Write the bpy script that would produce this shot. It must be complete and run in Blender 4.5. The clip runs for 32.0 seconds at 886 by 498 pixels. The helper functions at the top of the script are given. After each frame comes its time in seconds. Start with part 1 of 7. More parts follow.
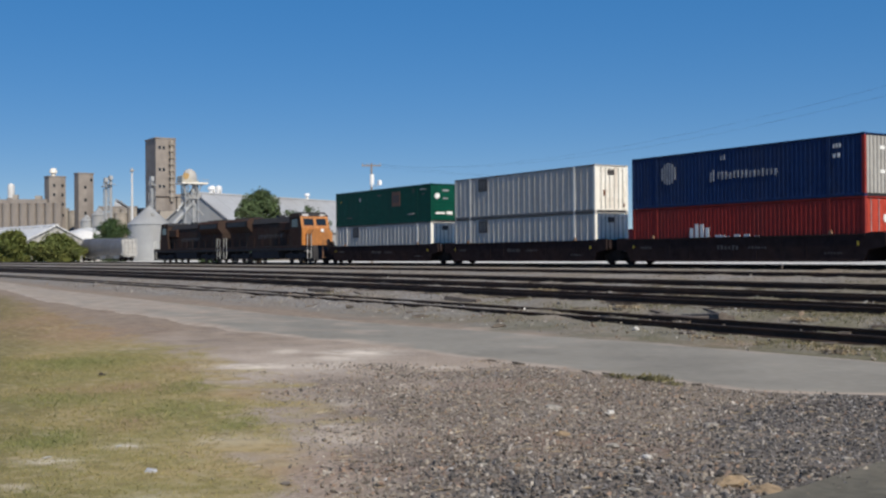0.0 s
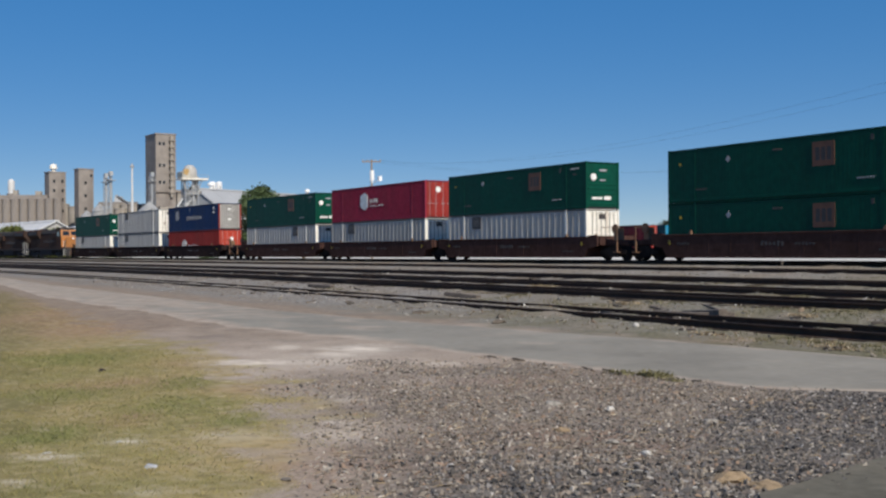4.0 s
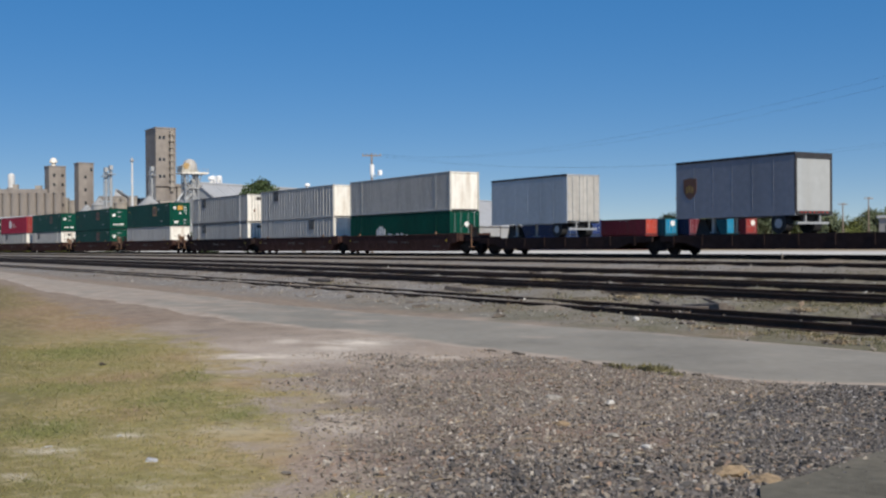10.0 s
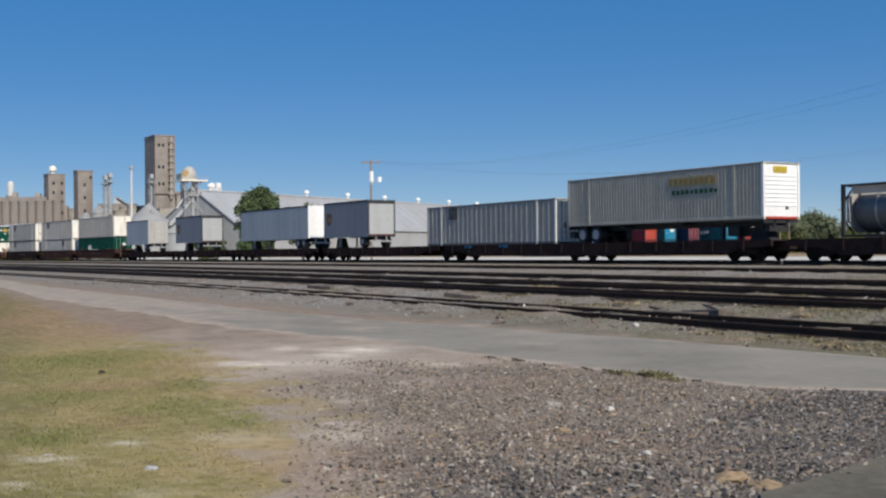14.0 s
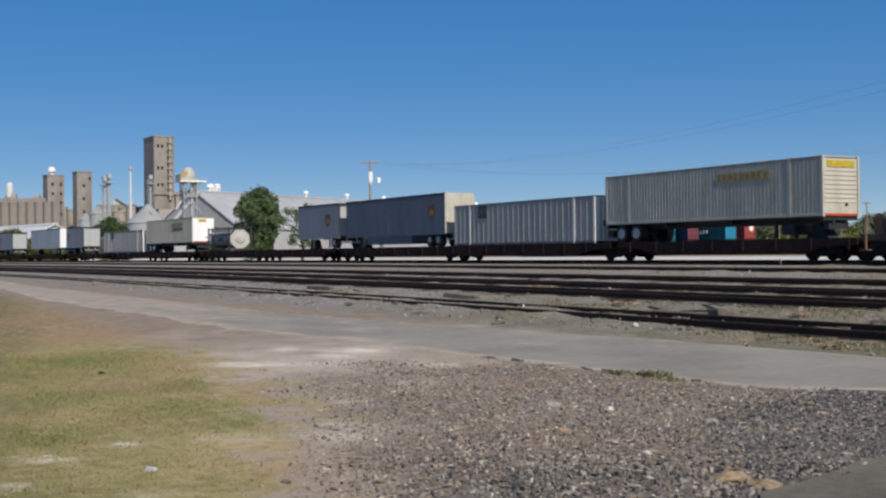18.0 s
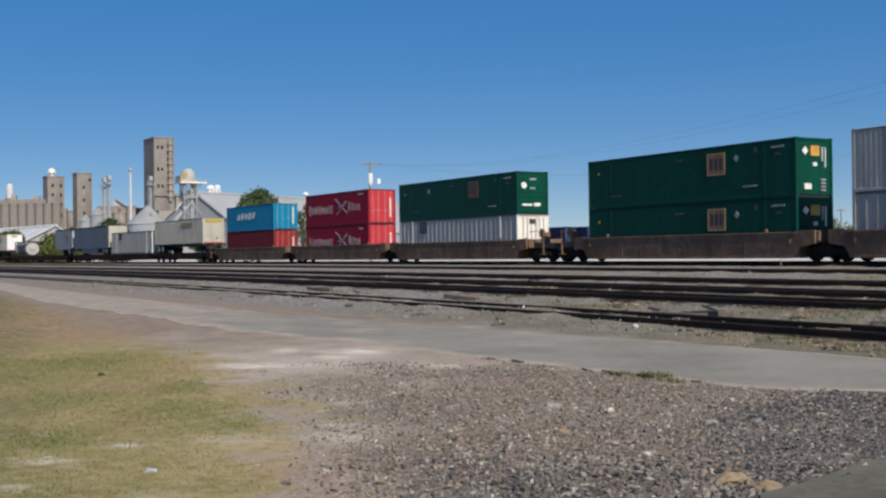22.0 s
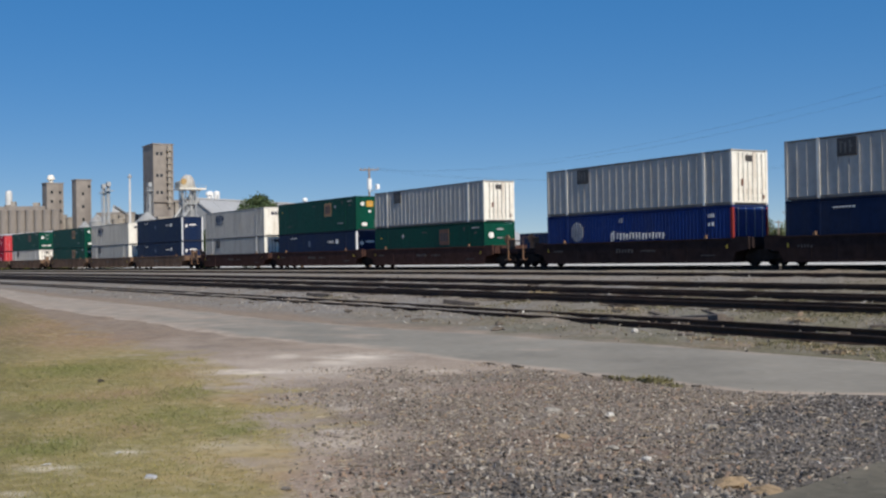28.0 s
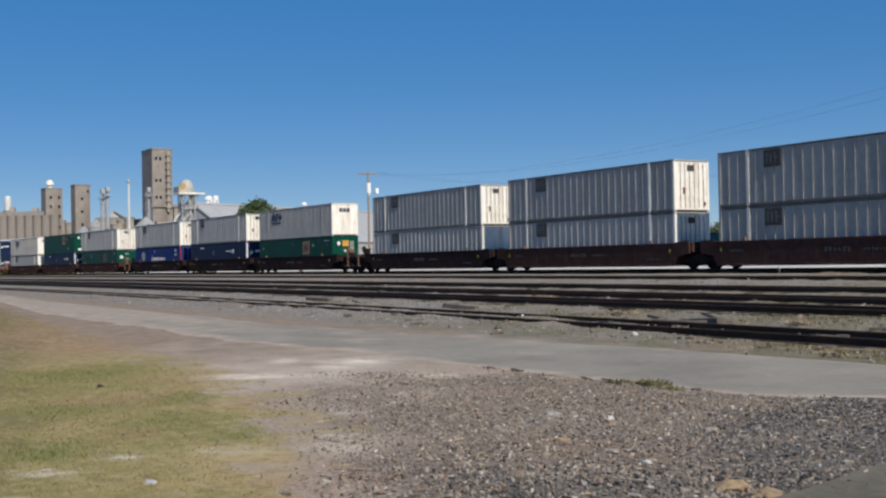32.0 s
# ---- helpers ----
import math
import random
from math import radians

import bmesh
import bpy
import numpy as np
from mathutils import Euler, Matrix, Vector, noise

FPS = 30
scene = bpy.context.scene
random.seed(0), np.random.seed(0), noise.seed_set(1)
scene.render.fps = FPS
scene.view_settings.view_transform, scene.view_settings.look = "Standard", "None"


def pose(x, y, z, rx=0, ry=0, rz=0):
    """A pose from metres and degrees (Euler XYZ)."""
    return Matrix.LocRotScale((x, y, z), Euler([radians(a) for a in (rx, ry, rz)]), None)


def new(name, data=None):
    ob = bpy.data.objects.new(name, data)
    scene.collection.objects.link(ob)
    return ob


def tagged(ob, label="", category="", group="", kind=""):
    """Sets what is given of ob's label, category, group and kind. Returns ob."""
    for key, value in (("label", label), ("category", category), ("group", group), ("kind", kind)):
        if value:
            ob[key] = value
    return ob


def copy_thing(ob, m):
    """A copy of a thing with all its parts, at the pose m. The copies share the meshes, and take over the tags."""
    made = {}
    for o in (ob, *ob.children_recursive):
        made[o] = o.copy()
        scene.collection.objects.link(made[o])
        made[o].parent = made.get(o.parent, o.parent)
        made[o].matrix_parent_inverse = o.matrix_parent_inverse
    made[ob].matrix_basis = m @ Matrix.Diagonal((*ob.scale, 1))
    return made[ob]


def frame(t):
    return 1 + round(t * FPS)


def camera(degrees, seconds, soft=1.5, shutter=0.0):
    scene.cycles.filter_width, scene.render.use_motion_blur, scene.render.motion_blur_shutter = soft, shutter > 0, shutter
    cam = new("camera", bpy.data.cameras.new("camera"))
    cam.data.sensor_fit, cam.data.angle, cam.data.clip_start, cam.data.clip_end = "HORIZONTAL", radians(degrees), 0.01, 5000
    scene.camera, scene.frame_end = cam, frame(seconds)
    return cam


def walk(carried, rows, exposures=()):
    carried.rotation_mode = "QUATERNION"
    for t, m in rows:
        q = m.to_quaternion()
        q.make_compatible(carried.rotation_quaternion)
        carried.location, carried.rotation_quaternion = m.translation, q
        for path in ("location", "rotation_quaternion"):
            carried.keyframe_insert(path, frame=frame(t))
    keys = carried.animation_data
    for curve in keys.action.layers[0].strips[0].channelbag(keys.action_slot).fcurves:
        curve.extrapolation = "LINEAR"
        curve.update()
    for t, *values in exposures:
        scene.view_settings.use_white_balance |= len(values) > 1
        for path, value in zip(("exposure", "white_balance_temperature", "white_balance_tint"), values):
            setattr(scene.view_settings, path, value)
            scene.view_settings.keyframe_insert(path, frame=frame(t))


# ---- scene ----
EYE = (0.0, 0.0, 1.65)
# seconds, yaw, pitch, roll of the hand-held camera
TURNS = [
    (0, 59.737, 0.341, 0.405), (0.5, 59.748, 0.111, 0.193), (1, 59.764, 0.312, 0.286), (1.5, 59.761, 0.368, 0.351),
    (2, 59.744, 0.303, 0.370), (2.5, 59.769, 0.194, 0.283), (3, 59.774, 0.315, 0.267), (3.5, 59.743, 0.182, 0.322),
    (5.5, 59.743, 0.096, 0.409), (6, 59.763, -0.002, 0.477), (6.5, 59.750, 0.122, 0.476), (7, 59.751, -0.078, 0.389),
    (7.5, 59.751, -0.176, 0.428), (8, 59.748, -0.152, 0.385), (8.5, 59.755, -0.171, 0.384), (9, 59.753, -0.092, 0.532),
    (9.5, 59.749, -0.147, 0.331), (10, 59.749, -0.170, 0.375), (10.5, 59.785, -0.037, 0.337), (11, 59.721, -0.286, 0.421),
    (11.5, 59.703, -0.003, 0.493), (12, 59.716, 0.200, 0.635), (12.5, 59.680, -0.026, 0.611), (13, 59.719, 0.137, 0.575),
    (13.5, 59.719, 0.147, 0.601), (14, 59.719, 0.174, 0.545), (14.5, 59.704, 0.184, 0.589), (15, 59.696, 0.245, 0.669),
    (15.5, 59.692, 0.227, 0.593), (17.5, 59.688, 0.294, 0.660), (18, 59.681, 0.192, 0.652), (18.5, 59.654, 0.380, 0.693),
    (19, 59.671, 0.367, 0.657), (19.5, 59.676, 0.250, 0.646), (20, 59.676, 0.297, 0.643), (20.5, 59.679, 0.355, 0.693),
    (21, 59.688, 0.354, 0.711), (21.5, 59.711, 0.373, 0.671), (22, 59.683, 0.253, 0.678), (22.5, 59.713, 0.435, 0.787),
    (23, 59.730, 0.511, 0.828), (23.5, 59.707, 0.584, 0.729), (24, 59.674, 0.499, 0.856), (24.5, 59.687, 0.550, 0.840),
    (25, 59.689, 0.546, 0.839), (25.5, 59.685, 0.649, 0.925), (27.5, 59.619, 0.560, 0.782), (28, 59.655, 0.523, 0.877),
    (28.5, 59.614, 0.776, 1.017), (29, 59.593, 0.630, 0.986), (29.5, 59.598, 0.559, 0.960), (30, 59.591, 0.627, 0.950),
    (30.5, 59.589, 0.607, 0.946), (31, 59.597, 0.621, 0.859), (31.5, 59.585, 0.613, 0.973), (32, 59.614, 0.726, 1.063),
]
cam = camera(43.33, 32.0, soft=2.4)
walk(cam, [(t, pose(*EYE, 90 + pitch, roll, yaw)) for t, yaw, pitch, roll in TURNS], exposures=[(0.0, 0.0), (32.0, 0.0)])

# ---- daylight ----
SUN_HEIGHT, SUN_SIDE = 40.5, -3.2        # degrees up, and from +x towards +y
world = bpy.data.worlds.new("world")
scene.world = world
world.use_nodes = True
wn = world.node_tree.nodes
sky = wn.new("ShaderNodeTexSky")
sky.sky_type = "NISHITA"
sky.sun_disc = False
sky.sun_elevation = radians(SUN_HEIGHT)
sky.sun_rotation = radians(90 - SUN_SIDE)
sky.altitude, sky.air_density, sky.dust_density, sky.ozone_density = 3000.0, 0.8, 0.0, 3.5
wn["Background"].inputs["Strength"].default_value = 0.05
tint = wn.new("ShaderNodeHueSaturation")
tint.inputs["Saturation"].default_value, tint.inputs["Value"].default_value = 2.32, 5.5
tint.inputs["Hue"].default_value = 0.5105
soften = wn.new("ShaderNodeGamma")
soften.inputs["Gamma"].default_value = 0.38
world.node_tree.links.new(sky.outputs["Color"], soften.inputs["Color"])
world.node_tree.links.new(soften.outputs["Color"], tint.inputs["Color"])
world.node_tree.links.new(tint.outputs["Color"], wn["Background"].inputs["Color"])
sun = new("sun", bpy.data.lights.new("sun", "SUN"))
sun.data.energy, sun.data.angle, sun.data.color = 4.95, radians(0.53), (1.0, 0.912, 0.77)
_h, _a = radians(SUN_HEIGHT), radians(SUN_SIDE)
SUN_WAY = Vector((math.cos(_h) * math.cos(_a), math.cos(_h) * math.sin(_a), math.sin(_h)))
sun.matrix_world = Matrix.Translation((0, 0, 200)) @ SUN_WAY.to_track_quat("Z", "Y").to_matrix().to_4x4()

# ---- materials ----
def material(name, colour, rough=0.7, metal=0.0, vary=0.15, scale=3.0, dirt=None, dirt_amount=0.0, dirt_scale=0.6,
             streak=False, bump=0.0, bump_scale=40.0, spec=0.4, random_value=0.0, islands=False):
    """Paint, metal, stone and so on: a base colour with variation at two scales, stains and fine relief."""
    m = bpy.data.materials.new(name)
    m.use_nodes = True
    nt = m.node_tree
    n, link = nt.nodes, nt.links.new
    b = n["Principled BSDF"]
    b.inputs["Roughness"].default_value, b.inputs["Metallic"].default_value = rough, metal
    b.inputs["Specular IOR Level"].default_value = spec
    tc = n.new("ShaderNodeTexCoord")
    def noise_at(s, detail=4.0, stretch=(1, 1, 1)):
        mp = n.new("ShaderNodeMapping")
        mp.inputs["Scale"].default_value = stretch
        link(tc.outputs["Object"], mp.inputs["Vector"])
        t = n.new("ShaderNodeTexNoise")
        t.inputs["Scale"].default_value, t.inputs["Detail"].default_value = s, detail
        link(mp.outputs["Vector"], t.inputs["Vector"])
        return t.outputs["Fac"]
    def spread(fac, lo, hi, a=0.3, b_=0.7):
        r = n.new("ShaderNodeMapRange")
        r.inputs["From Min"].default_value, r.inputs["From Max"].default_value = a, b_
        r.inputs["To Min"].default_value, r.inputs["To Max"].default_value = lo, hi
        link(fac, r.inputs["Value"])
        return r.outputs["Result"]
    def mult(x, y):
        k = n.new("ShaderNodeMath")
        k.operation = "MULTIPLY"
        link(x, k.inputs[0])
        link(y, k.inputs[1])
        return k.outputs["Value"]
    value = mult(spread(noise_at(scale), 1 - vary, 1 + vary), spread(noise_at(scale * 11), 1 - vary * 0.6, 1 + vary * 0.6))
    if random_value:
        oi = n.new("ShaderNodeObjectInfo")
        each = n.new("ShaderNodeNewGeometry").outputs["Random Per Island"] if islands else oi.outputs["Random"]
        value = mult(value, spread(each, 1 - random_value, 1 + random_value, 0, 1))
    hsv = n.new("ShaderNodeHueSaturation")
    hsv.inputs["Color"].default_value = (*colour, 1)
    link(value, hsv.inputs["Value"])
    colour_out = hsv.outputs["Color"]
    if dirt:
        mix = n.new("ShaderNodeMix")
        mix.data_type = "RGBA"
        mix.inputs["B"].default_value = (*dirt, 1)
        link(colour_out, mix.inputs["A"])
        link(spread(noise_at(dirt_scale, 6.0, (1.4, 1.4, 0.18) if streak else (1, 1, 1)), 0.0, dirt_amount, 0.46, 0.72), mix.inputs["Factor"])
        colour_out = mix.outputs["Result"]
    link(colour_out, b.inputs["Base Color"])
    link(spread(noise_at(scale * 3), max(0.05, rough - 0.1), min(1.0, rough + 0.1)), b.inputs["Roughness"])
    if bump:
        bp = n.new("ShaderNodeBump")
        bp.inputs["Strength"].default_value, bp.inputs["Distance"].default_value = 0.6, bump
        link(noise_at(bump_scale), bp.inputs["Height"])
        link(bp.outputs["Normal"], b.inputs["Normal"])
    return m


RUST = (0.13, 0.055, 0.025)
GRIME = (0.05, 0.045, 0.04)
M = {
    "green": material("green_paint", (0.002, 0.057, 0.037), 0.5, spec=0.1, dirt=(0.006, 0.03, 0.024), dirt_amount=0.45, streak=True),
    "white_grey": material("grey_white_paint", (0.43, 0.42, 0.4), 0.5, spec=0.1, vary=0.08, dirt=(0.2, 0.185, 0.165), dirt_amount=0.45, streak=True, dirt_scale=1.1),
    "grey": material("grey_paint", (0.36, 0.355, 0.34), 0.5, spec=0.1, vary=0.08, dirt=(0.17, 0.165, 0.155), dirt_amount=0.45, streak=True, dirt_scale=1.1),
    "cream": material("cream_paint", (0.45, 0.43, 0.37), 0.5, spec=0.1, vary=0.08, dirt=(0.22, 0.2, 0.16), dirt_amount=0.5, streak=True, dirt_scale=1.0),
    # Brighter than the side greys: sun on the box ends is in the base.
    "white_end": material("weathered_sunlit_white", (0.78, 0.76, 0.7), 0.5, vary=0.06, dirt=(0.32, 0.2, 0.1), dirt_amount=0.5, streak=True, dirt_scale=1.6),
    "white": material("white_paint", (0.78, 0.79, 0.8), 0.4, vary=0.05, dirt=(0.4, 0.38, 0.34), dirt_amount=0.2, streak=True),
    "navy": material("navy_paint", (0.009, 0.02, 0.058), 0.5, spec=0.08, dirt=GRIME, dirt_amount=0.25, streak=True),
    "blue": material("blue_paint", (0.014, 0.034, 0.1), 0.5, spec=0.08, dirt=GRIME, dirt_amount=0.3, streak=True),
    "stack_blue": material("bright_navy_paint", (0.014, 0.036, 0.15), 0.5, spec=0.08, dirt=GRIME, dirt_amount=0.25, streak=True),
    "cyan": material("cyan_paint", (0.008, 0.2, 0.36), 0.5, spec=0.1, dirt=GRIME, dirt_amount=0.2, streak=True),
    # Shaded copy of the cyan, for yard box sides turned from the sun.
    "teal": material("shaded_teal_paint", (0.012, 0.075, 0.11), 0.55, spec=0.05, dirt=GRIME, dirt_amount=0.35, streak=True),
    "red": material("red_paint", (0.27, 0.034, 0.03), 0.5, spec=0.05, dirt=GRIME, dirt_amount=0.3, streak=True),
    "crimson": material("crimson_paint", (0.24, 0.013, 0.036), 0.5, spec=0.06, dirt=GRIME, dirt_amount=0.25, streak=True),
    # Maroon darkened as shade shows it; most yard ends use brighter reds.
    "yard_maroon": material("shaded_maroon_paint", (0.14, 0.03, 0.042), 0.6, spec=0.05, dirt=GRIME, dirt_amount=0.4, streak=True),
    "orange_red": material("orange_red_paint", (0.42, 0.06, 0.04), 0.5, spec=0.05, dirt=GRIME, dirt_amount=0.25, streak=True),
    # Lit copy of the crimson paint, for box ends that face the sun.
    "crimson_lit": material("sunlit_crimson_paint", (0.5, 0.05, 0.06), 0.5, spec=0.05, dirt=GRIME, dirt_amount=0.2, streak=True),
    "maroon": material("maroon_paint", (0.15, 0.03, 0.04), 0.6, spec=0.0, dirt=GRIME, dirt_amount=0.3, streak=True),
    "rose": material("faded_crimson_paint", (0.27, 0.028, 0.056), 0.55, spec=0.05, dirt=GRIME, dirt_amount=0.2, streak=True),
    "parcel": material("dull_blue_grey_paint", (0.115, 0.134, 0.172), 0.45, spec=0.1, vary=0.08, dirt=GRIME, dirt_amount=0.25, streak=True),
    "parcel_pale": material("pale_blue_grey_paint", (0.235, 0.25, 0.29), 0.45, spec=0.1, vary=0.08, dirt=(0.12, 0.12, 0.12), dirt_amount=0.25, streak=True),
    "silver": material("brushed_silver_sheet", (0.4, 0.42, 0.45), 0.42, 0.3, vary=0.06, dirt=GRIME, dirt_amount=0.2, streak=True),
    "well_brown": material("weathered_brown_car_paint", (0.068, 0.038, 0.033), 0.85, spec=0.0, dirt=(0.055, 0.03, 0.022), dirt_amount=0.5, vary=0.2),
    "well_dark": material("grimy_dark_car_paint", (0.03, 0.022, 0.022), 0.85, spec=0.0, dirt=(0.06, 0.035, 0.028), dirt_amount=0.4, vary=0.2),
    "well_tan": material("faded_yellow_brown_car_paint", (0.185, 0.12, 0.085), 0.85, spec=0.0, dirt=(0.05, 0.036, 0.03), dirt_amount=0.5, vary=0.2),
    "tan_steel": material("yellow_tan_paint", (0.21, 0.13, 0.085), 0.75, spec=0.2, dirt=RUST, dirt_amount=0.5),
    "black": material("black_rubber", (0.018, 0.018, 0.02), 0.75),
    "dark": material("dark_steel", (0.03, 0.03, 0.033), 0.6, 0.3),
    "steel": material("wheel_steel", (0.06, 0.05, 0.045), 0.6, 0.5, dirt=RUST, dirt_amount=0.4),
    "galv": material("galvanised_steel", (0.36, 0.375, 0.39), 0.55, 0.3, vary=0.1, dirt=(0.3, 0.27, 0.24), dirt_amount=0.3),
    "rail_side": material("rusty_rail", (0.035, 0.022, 0.016), 0.85, 0.1, dirt=RUST, dirt_amount=0.25, scale=2.0),
    "rail_head": material("polished_rail_head", (0.42, 0.4, 0.38), 0.35, 0.8),
    "tie": material("creosoted_timber", (0.045, 0.035, 0.028), 0.9, vary=0.3, bump=0.01),
    "loco_yellow": material("armour_yellow_paint", (0.42, 0.17, 0.045), 0.45, dirt=GRIME, dirt_amount=0.35, streak=True),
    # Shaded copy of the armour yellow: shade in the base, grime in patches.
    "loco_hood": material("grimy_shaded_yellow_paint", (0.055, 0.032, 0.025), 0.75, spec=0.05, dirt=GRIME, dirt_amount=0.7, streak=True, vary=0.2),
    "truck_grime": material("oily_black_running_gear", (0.02, 0.018, 0.018), 0.9, spec=0.0, vary=0.3, dirt=(0.045, 0.032, 0.025), dirt_amount=0.5),
    "tank_grey": material("dull_grey_tank_cladding", (0.15, 0.15, 0.16), 0.45, 0.2, vary=0.12, dirt=GRIME, dirt_amount=0.4, streak=True),
    "decal_grimy": material("grimy_stencilled_lettering", (0.075, 0.066, 0.062), 0.7, vary=0.35, scale=6.0),
    "decal_faded": material("faded_white_lettering", (0.3, 0.31, 0.33), 0.6, vary=0.25, scale=5.0),
    "pale_stone": material("pale_broken_stone", (0.27, 0.25, 0.22), 0.95, vary=0.3, scale=20.0, bump=0.01, bump_scale=60.0, spec=0.1),
    "twig": material("dead_brown_twig", (0.1, 0.075, 0.055), 0.9, vary=0.3, scale=8.0),
    # Dark base holds the shade at box gaps; the grime is patches over it.
    "seam": material("dark_grimy_rail", (0.13, 0.13, 0.13), 0.7, dirt=GRIME, dirt_amount=0.6, vary=0.2),
    "loco_grey": material("loco_grey_paint", (0.05, 0.05, 0.055), 0.7, spec=0.0, dirt=GRIME, dirt_amount=0.3),
    "glass": material("dark_window_glass", (0.015, 0.02, 0.025), 0.08, vary=0.02, spec=0.6),
    "decal_white": material("white_lettering", (0.72, 0.72, 0.7), 0.5, vary=0.12),
    "decal_navy": material("navy_lettering", (0.012, 0.017, 0.05), 0.5),
    "decal_orange": material("orange_sticker", (0.55, 0.29, 0.04), 0.5),
    "decal_brown": material("faded_brown_placard", (0.14, 0.065, 0.04), 0.6, vary=0.2),
    "decal_navy_pale": material("faded_blue_sticker", (0.06, 0.08, 0.14), 0.5, vary=0.2),
    "decal_rust": material("faded_orange_border", (0.45, 0.3, 0.13), 0.6, vary=0.2),
    "decal_field": material("faded_orange_field", (0.27, 0.13, 0.065), 0.6, vary=0.2),
    "decal_rosy": material("rosy_white_lettering", (0.46, 0.36, 0.39), 0.6, vary=0.2, scale=5.0),
    "decal_straw": material("faded_straw_panel", (0.36, 0.31, 0.17), 0.6, vary=0.25),
    "decal_dark": material("dark_placard", (0.05, 0.045, 0.045), 0.6, vary=0.2),
    "decal_mustard": material("mustard_lettering_panel", (0.42, 0.31, 0.03), 0.6, vary=0.2),
    "decal_gold": material("dull_gold_emblem", (0.3, 0.19, 0.05), 0.6, vary=0.15),
    "decal_green": material("dark_green_lettering", (0.01, 0.07, 0.03), 0.6),
    "decal_red": material("red_lettering", (0.4, 0.03, 0.02), 0.6),
    "concrete": material("elevator_concrete", (0.25, 0.226, 0.208), 0.9, vary=0.14, scale=0.25, dirt=(0.12, 0.1, 0.09), dirt_amount=0.6, dirt_scale=0.16, streak=True),
    "concrete_pale": material("pale_concrete", (0.31, 0.285, 0.255), 0.9, vary=0.14, scale=0.25, dirt=(0.15, 0.13, 0.11), dirt_amount=0.5, dirt_scale=0.18, streak=True),
    "shed_roof": material("white_steel_roofing", (0.36, 0.37, 0.385), 0.6, vary=0.06, scale=0.3, dirt=(0.3, 0.285, 0.265), dirt_amount=0.5, dirt_scale=0.08),
    "shed_wall": material("grey_steel_cladding", (0.3, 0.31, 0.32), 0.55, vary=0.08, scale=0.3, dirt=(0.24, 0.23, 0.21), dirt_amount=0.5, dirt_scale=0.1, streak=True),
    "tarp": material("dusty_white_tarpaulin", (0.56, 0.565, 0.57), 0.6, vary=0.08, scale=0.5, dirt=(0.42, 0.4, 0.36), dirt_amount=0.4, dirt_scale=0.2),
    "clod": material("packed_dark_dirt", (0.12, 0.1, 0.082), 0.95, vary=0.35, scale=8.0, bump=0.02, bump_scale=30.0, spec=0.1),
    "wood_pole": material("weathered_pole_timber", (0.24, 0.19, 0.15), 0.9, vary=0.2, scale=4.0),
    "bark": material("bark", (0.1, 0.075, 0.055), 0.95, vary=0.3, scale=6.0, bump=0.03, bump_scale=12.0),
    "leaf": material("leaves", (0.07, 0.105, 0.042), 0.7, vary=0.45, scale=0.7, dirt=(0.11, 0.13, 0.055), dirt_amount=0.6, dirt_scale=0.5),
    "leaf_dark": material("dark_leaves", (0.05, 0.085, 0.03), 0.6, vary=0.45, scale=0.7, dirt=(0.09, 0.11, 0.035), dirt_amount=0.6, dirt_scale=0.5),
    # Paler, greyer leaf colour puts the haze over distant trees into the paint.
    "leaf_far": material("hazy_leaves", (0.1, 0.125, 0.07), 0.7, vary=0.4, scale=0.5, dirt=(0.15, 0.16, 0.09), dirt_amount=0.6, dirt_scale=0.4),
    "leaf_olive": material("olive_leaves", (0.115, 0.14, 0.036), 0.7, vary=0.45, scale=0.7, dirt=(0.21, 0.19, 0.05), dirt_amount=0.6, dirt_scale=0.35),
    "weed": material("green_weed_leaves", (0.135, 0.122, 0.055), 0.7, vary=0.3, scale=3.0, random_value=0.4, islands=True),
    "rubble": material("tan_sandstone", (0.3, 0.222, 0.14), 0.95, vary=0.4, scale=9.0, bump=0.02, bump_scale=45.0, spec=0.1, dirt=(0.16, 0.12, 0.08), dirt_amount=0.7, dirt_scale=6.0),
    "litter": material("crumpled_white_plastic", (0.33, 0.34, 0.37), 0.4, vary=0.1, scale=9.0),
    "old_timber": material("grey_weathered_timber", (0.12, 0.1, 0.086), 0.9, vary=0.35, scale=5.0, dirt=(0.04, 0.034, 0.03), dirt_amount=0.6, bump=0.01, bump_scale=25.0),
    "parcel_end": material("off_white_roller_door", (0.38, 0.4, 0.41), 0.5, vary=0.05, dirt=(0.25, 0.22, 0.18), dirt_amount=0.3, streak=True),
}


